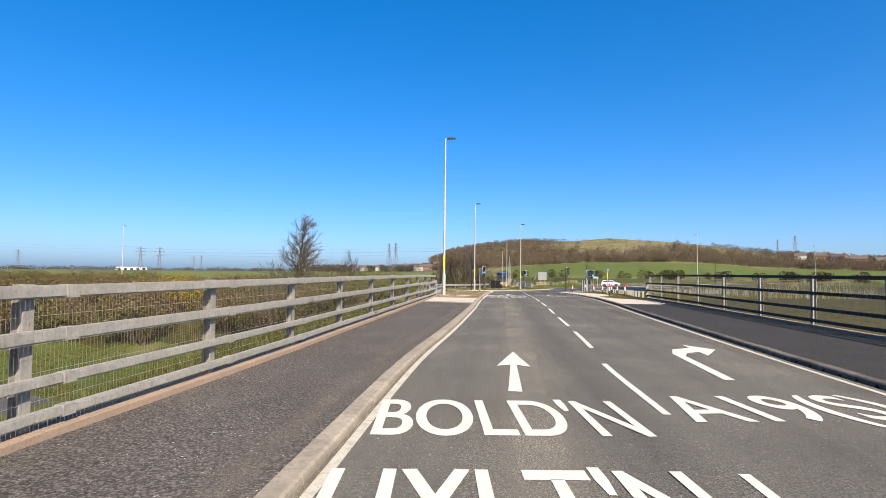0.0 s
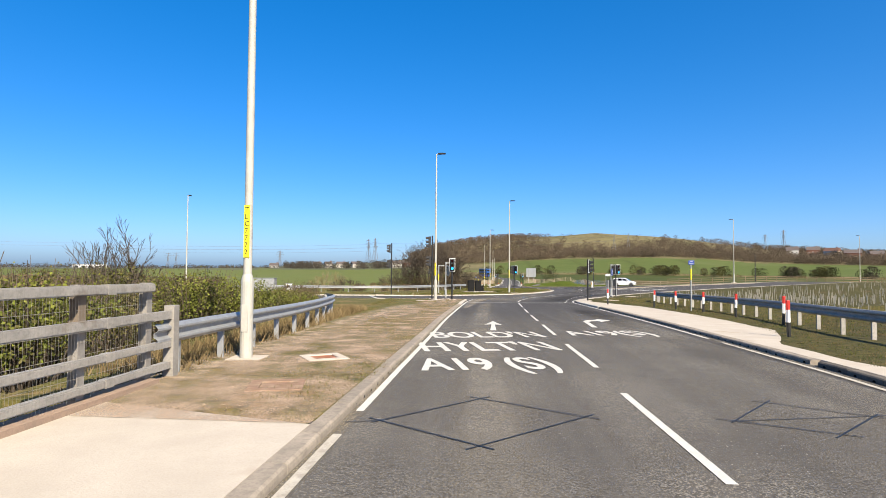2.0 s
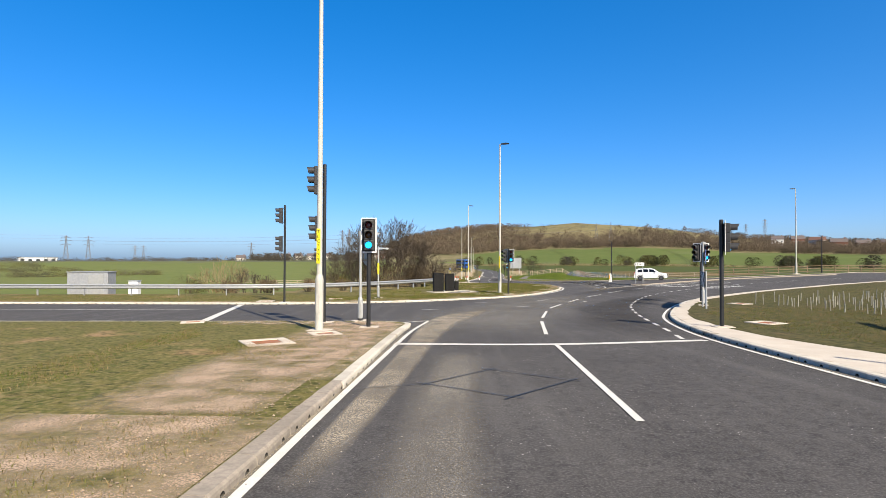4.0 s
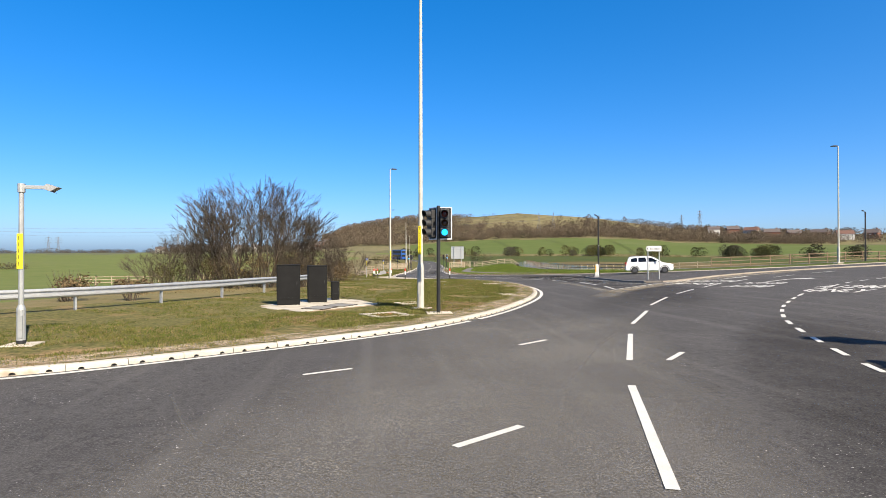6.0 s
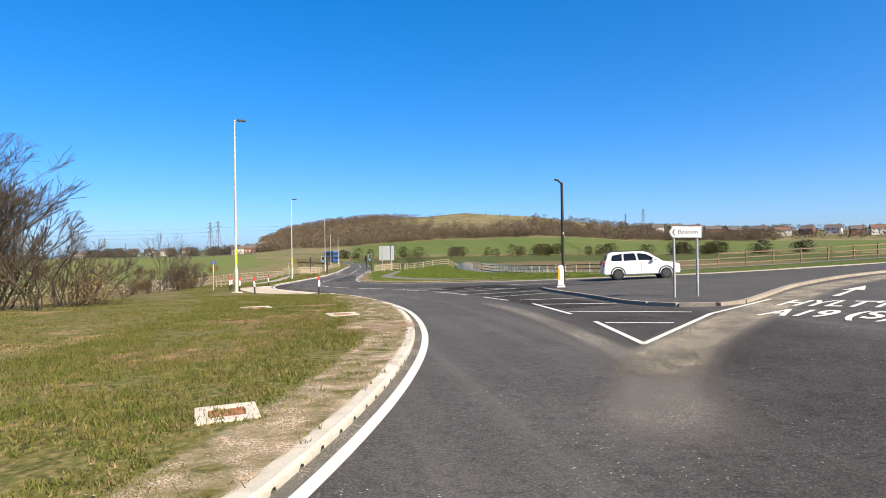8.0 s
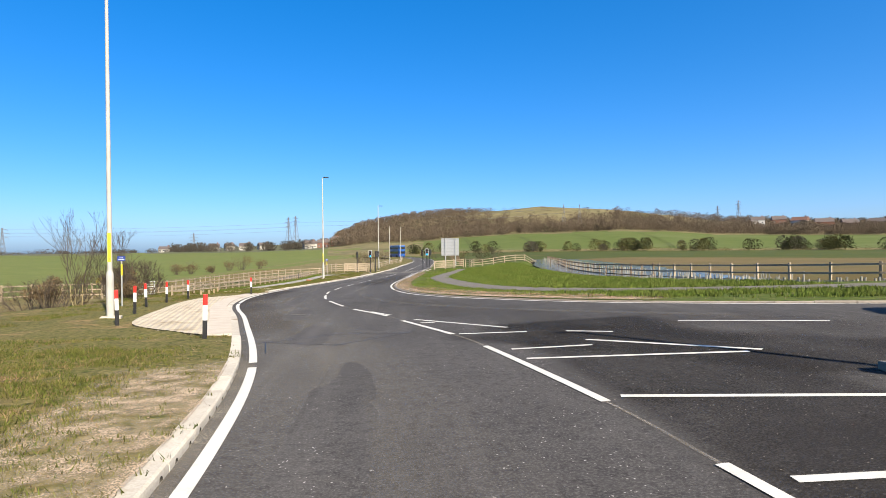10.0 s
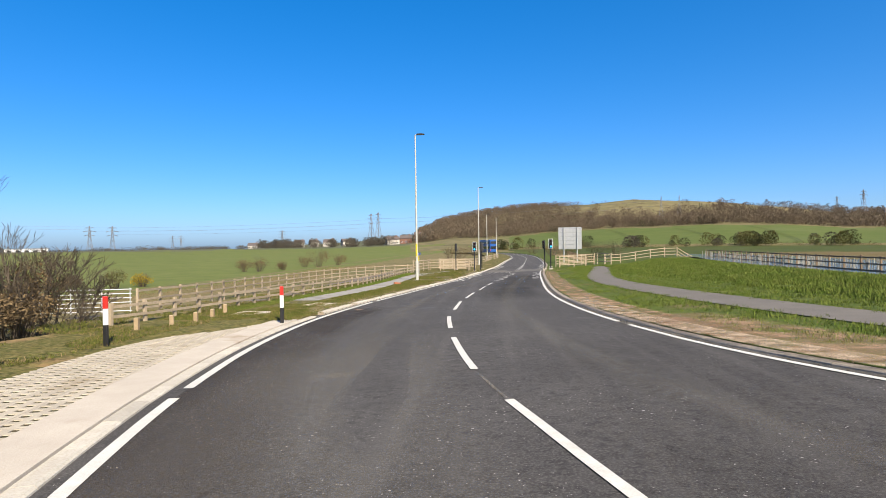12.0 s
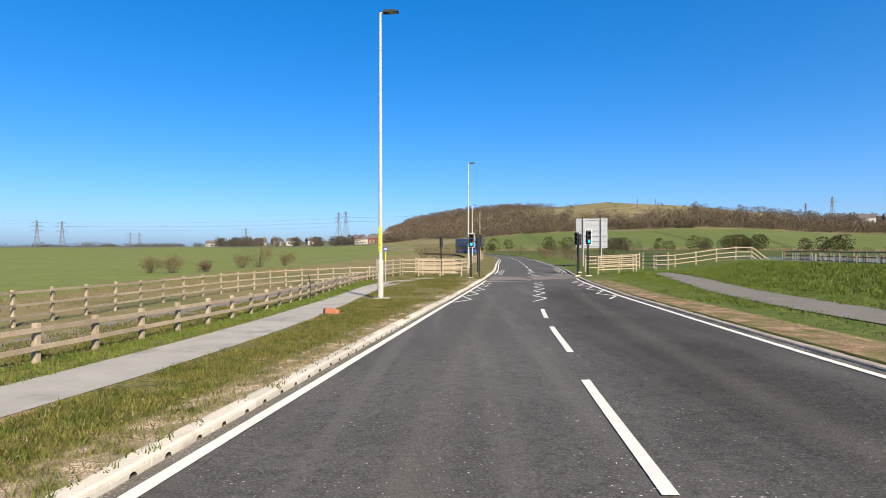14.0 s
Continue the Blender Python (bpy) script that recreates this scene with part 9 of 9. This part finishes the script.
M_CELLSOIL = material("cell_soil", (0.075, 0.06, 0.036), (0.05, 0.052, 0.02), 3.0, 0.95, bump=.8, bump_scale=30, fine=(0.17, 0.14, 0.08), fine_scale=25, fine_mix=.4)
apron_kerb = [p for p in exit_in if 134.5 < p.y < 157.8]
apron_in = shifted(apron_kerb, .5)
apron_lip = shifted(apron_kerb, .66)
tagged(sheet("apron_edge", xy(apron_kerb) + list(reversed(xy(apron_lip))), UP - .032, M_CONCRETE, .06), "pale smooth concrete edging strip of the apron", "apron", kind="structure")
field_in = [(12.6, 135.2), (10.2, 137.6), (9.1, 140.2), (7.95, 145), (7.15, 148.5), (6.75, 151.6), (6.9, 153.5), (7.7, 155), (8.35, 157.2)]
field_edge = [(p.x, p.y) for p in curve(field_in, .8)]
apron_poly = xy(apron_in) + list(reversed(field_edge))
apron = tagged(sheet("apron_bed", apron_poly, UP - .045, M_CELLSOIL, .02), "pale grass-concrete paving apron with open cells", "apron", kind="structure")
PW, PD = .6, .4
bm = bmesh.new()
cols, rows_ = (.05, .11, .09, .1, .09, .11, .05), (.05, .1, .1, .1, .05)
xs, ys = [-.3], [-.2]
for c in cols:
    xs.append(xs[-1] + c)
for c in rows_:
    ys.append(ys[-1] + c)
xs, ys = [v * .985 for v in xs], [v * .985 for v in ys]
vt = {}


def corner(i, j, z):
    if (i, j, z) not in vt:
        vt[i, j, z] = bm.verts.new((xs[i], ys[j], z))
    return vt[i, j, z]


for i in range(len(cols)):
    for j in range(len(rows_)):
        if i % 2 and j % 2:
            for a, b in (((i, j), (i + 1, j)), ((i + 1, j), (i + 1, j + 1)), ((i + 1, j + 1), (i, j + 1)), ((i, j + 1), (i, j))):
                bm.faces.new((corner(*a, .02), corner(*b, .02), corner(*b, -.03), corner(*a, -.03)))
        else:
            bm.faces.new((corner(i, j, .02), corner(i + 1, j, .02), corner(i + 1, j + 1, .02), corner(i, j + 1, .02)))
for (i0, j0, i1, j1) in ((0, 0, 7, 0), (7, 0, 7, 5), (7, 5, 0, 5), (0, 5, 0, 0)):
    bm.faces.new((corner(i0, j0, .02), corner(i1, j1, .02), corner(i1, j1, -.03), corner(i0, j0, -.03)))
bmesh.ops.recalc_face_normals(bm, faces=bm.faces[:])
paver = bpy.data.meshes.new("paver")
bm.to_mesh(paver)
bm.free()
M_PAVER = material("cell_paver_concrete", (0.52, 0.465, 0.37), (0.45, 0.395, 0.31), 2.0, 0.9, bump=.3, bump_scale=50, fine=(0.4, 0.33, 0.25), fine_scale=30, fine_mix=.35, per_object=.08, spots=(0.3, 0.24, 0.16), spot_scale=.6, spot_at=.6)
paver.materials.append(M_PAVER)
lay = Matrix.Rotation(radians(105), 2)
rest = bmesh.new()
n = 0
todo = []
for i in range(-45, 46):
    for j in range(-30, 31):
        c = lay @ Vector((i * PW + (j % 2) * PW / 2, j * PD)) + Vector((9.6, 145.5))
        corners = [c + lay @ Vector((u, v)) for u in (-PW / 2, PW / 2) for v in (-PD / 2, PD / 2)]
        within = [inside(q.x, q.y, apron_poly) for q in corners]
        if any(within) or inside(c.x, c.y, apron_poly):
            todo.append((c.y, c.x, all(within)))
todo.sort()
apron_edges = list(zip(apron_poly, apron_poly[1:] + apron_poly[:1]))
for y, x, whole in todo:
    m = Matrix.Translation((x, y, gz(x, y) + UP - .055)) @ Matrix.Rotation(-math.atan(gz(x, y) - gz(x, y + 1)), 4, "X") @ Matrix.Rotation(radians(105), 4, "Z")
    if whole and n < 300:
        ob = new("paver", paver)
        ob.parent = apron
        ob.matrix_local = m
        n += 1
        continue
    one = bmesh.new()
    one.from_mesh(paver)
    bmesh.ops.transform(one, matrix=m, verts=one.verts)
    if not whole:
        # cut off what lies outside the apron
        for (ax, ay), (bx, by) in apron_edges:
            if math.hypot((ax + bx) / 2 - x, (ay + by) / 2 - y) < 1.0:
                e = Vector((bx - ax, by - ay)).normalized()
                out = Vector((e.y, -e.x, 0))
                mid = Vector(((ax + bx) / 2, (ay + by) / 2, 0))
                if inside(mid.x + out.x * .05, mid.y + out.y * .05, apron_poly):
                    out = -out
                bmesh.ops.bisect_plane(one, geom=one.verts[:] + one.edges[:] + one.faces[:], plane_co=mid, plane_no=out, clear_outer=True)
    if one.verts:
        bit = bpy.data.meshes.new("paver_bit")
        one.to_mesh(bit)
        rest.from_mesh(bit)
        bpy.data.meshes.remove(bit)
    one.free()
if len(rest.verts):
    tagged(part("paver_rest", rest, M_PAVER, apron), kind="stuff")
else:
    rest.free()
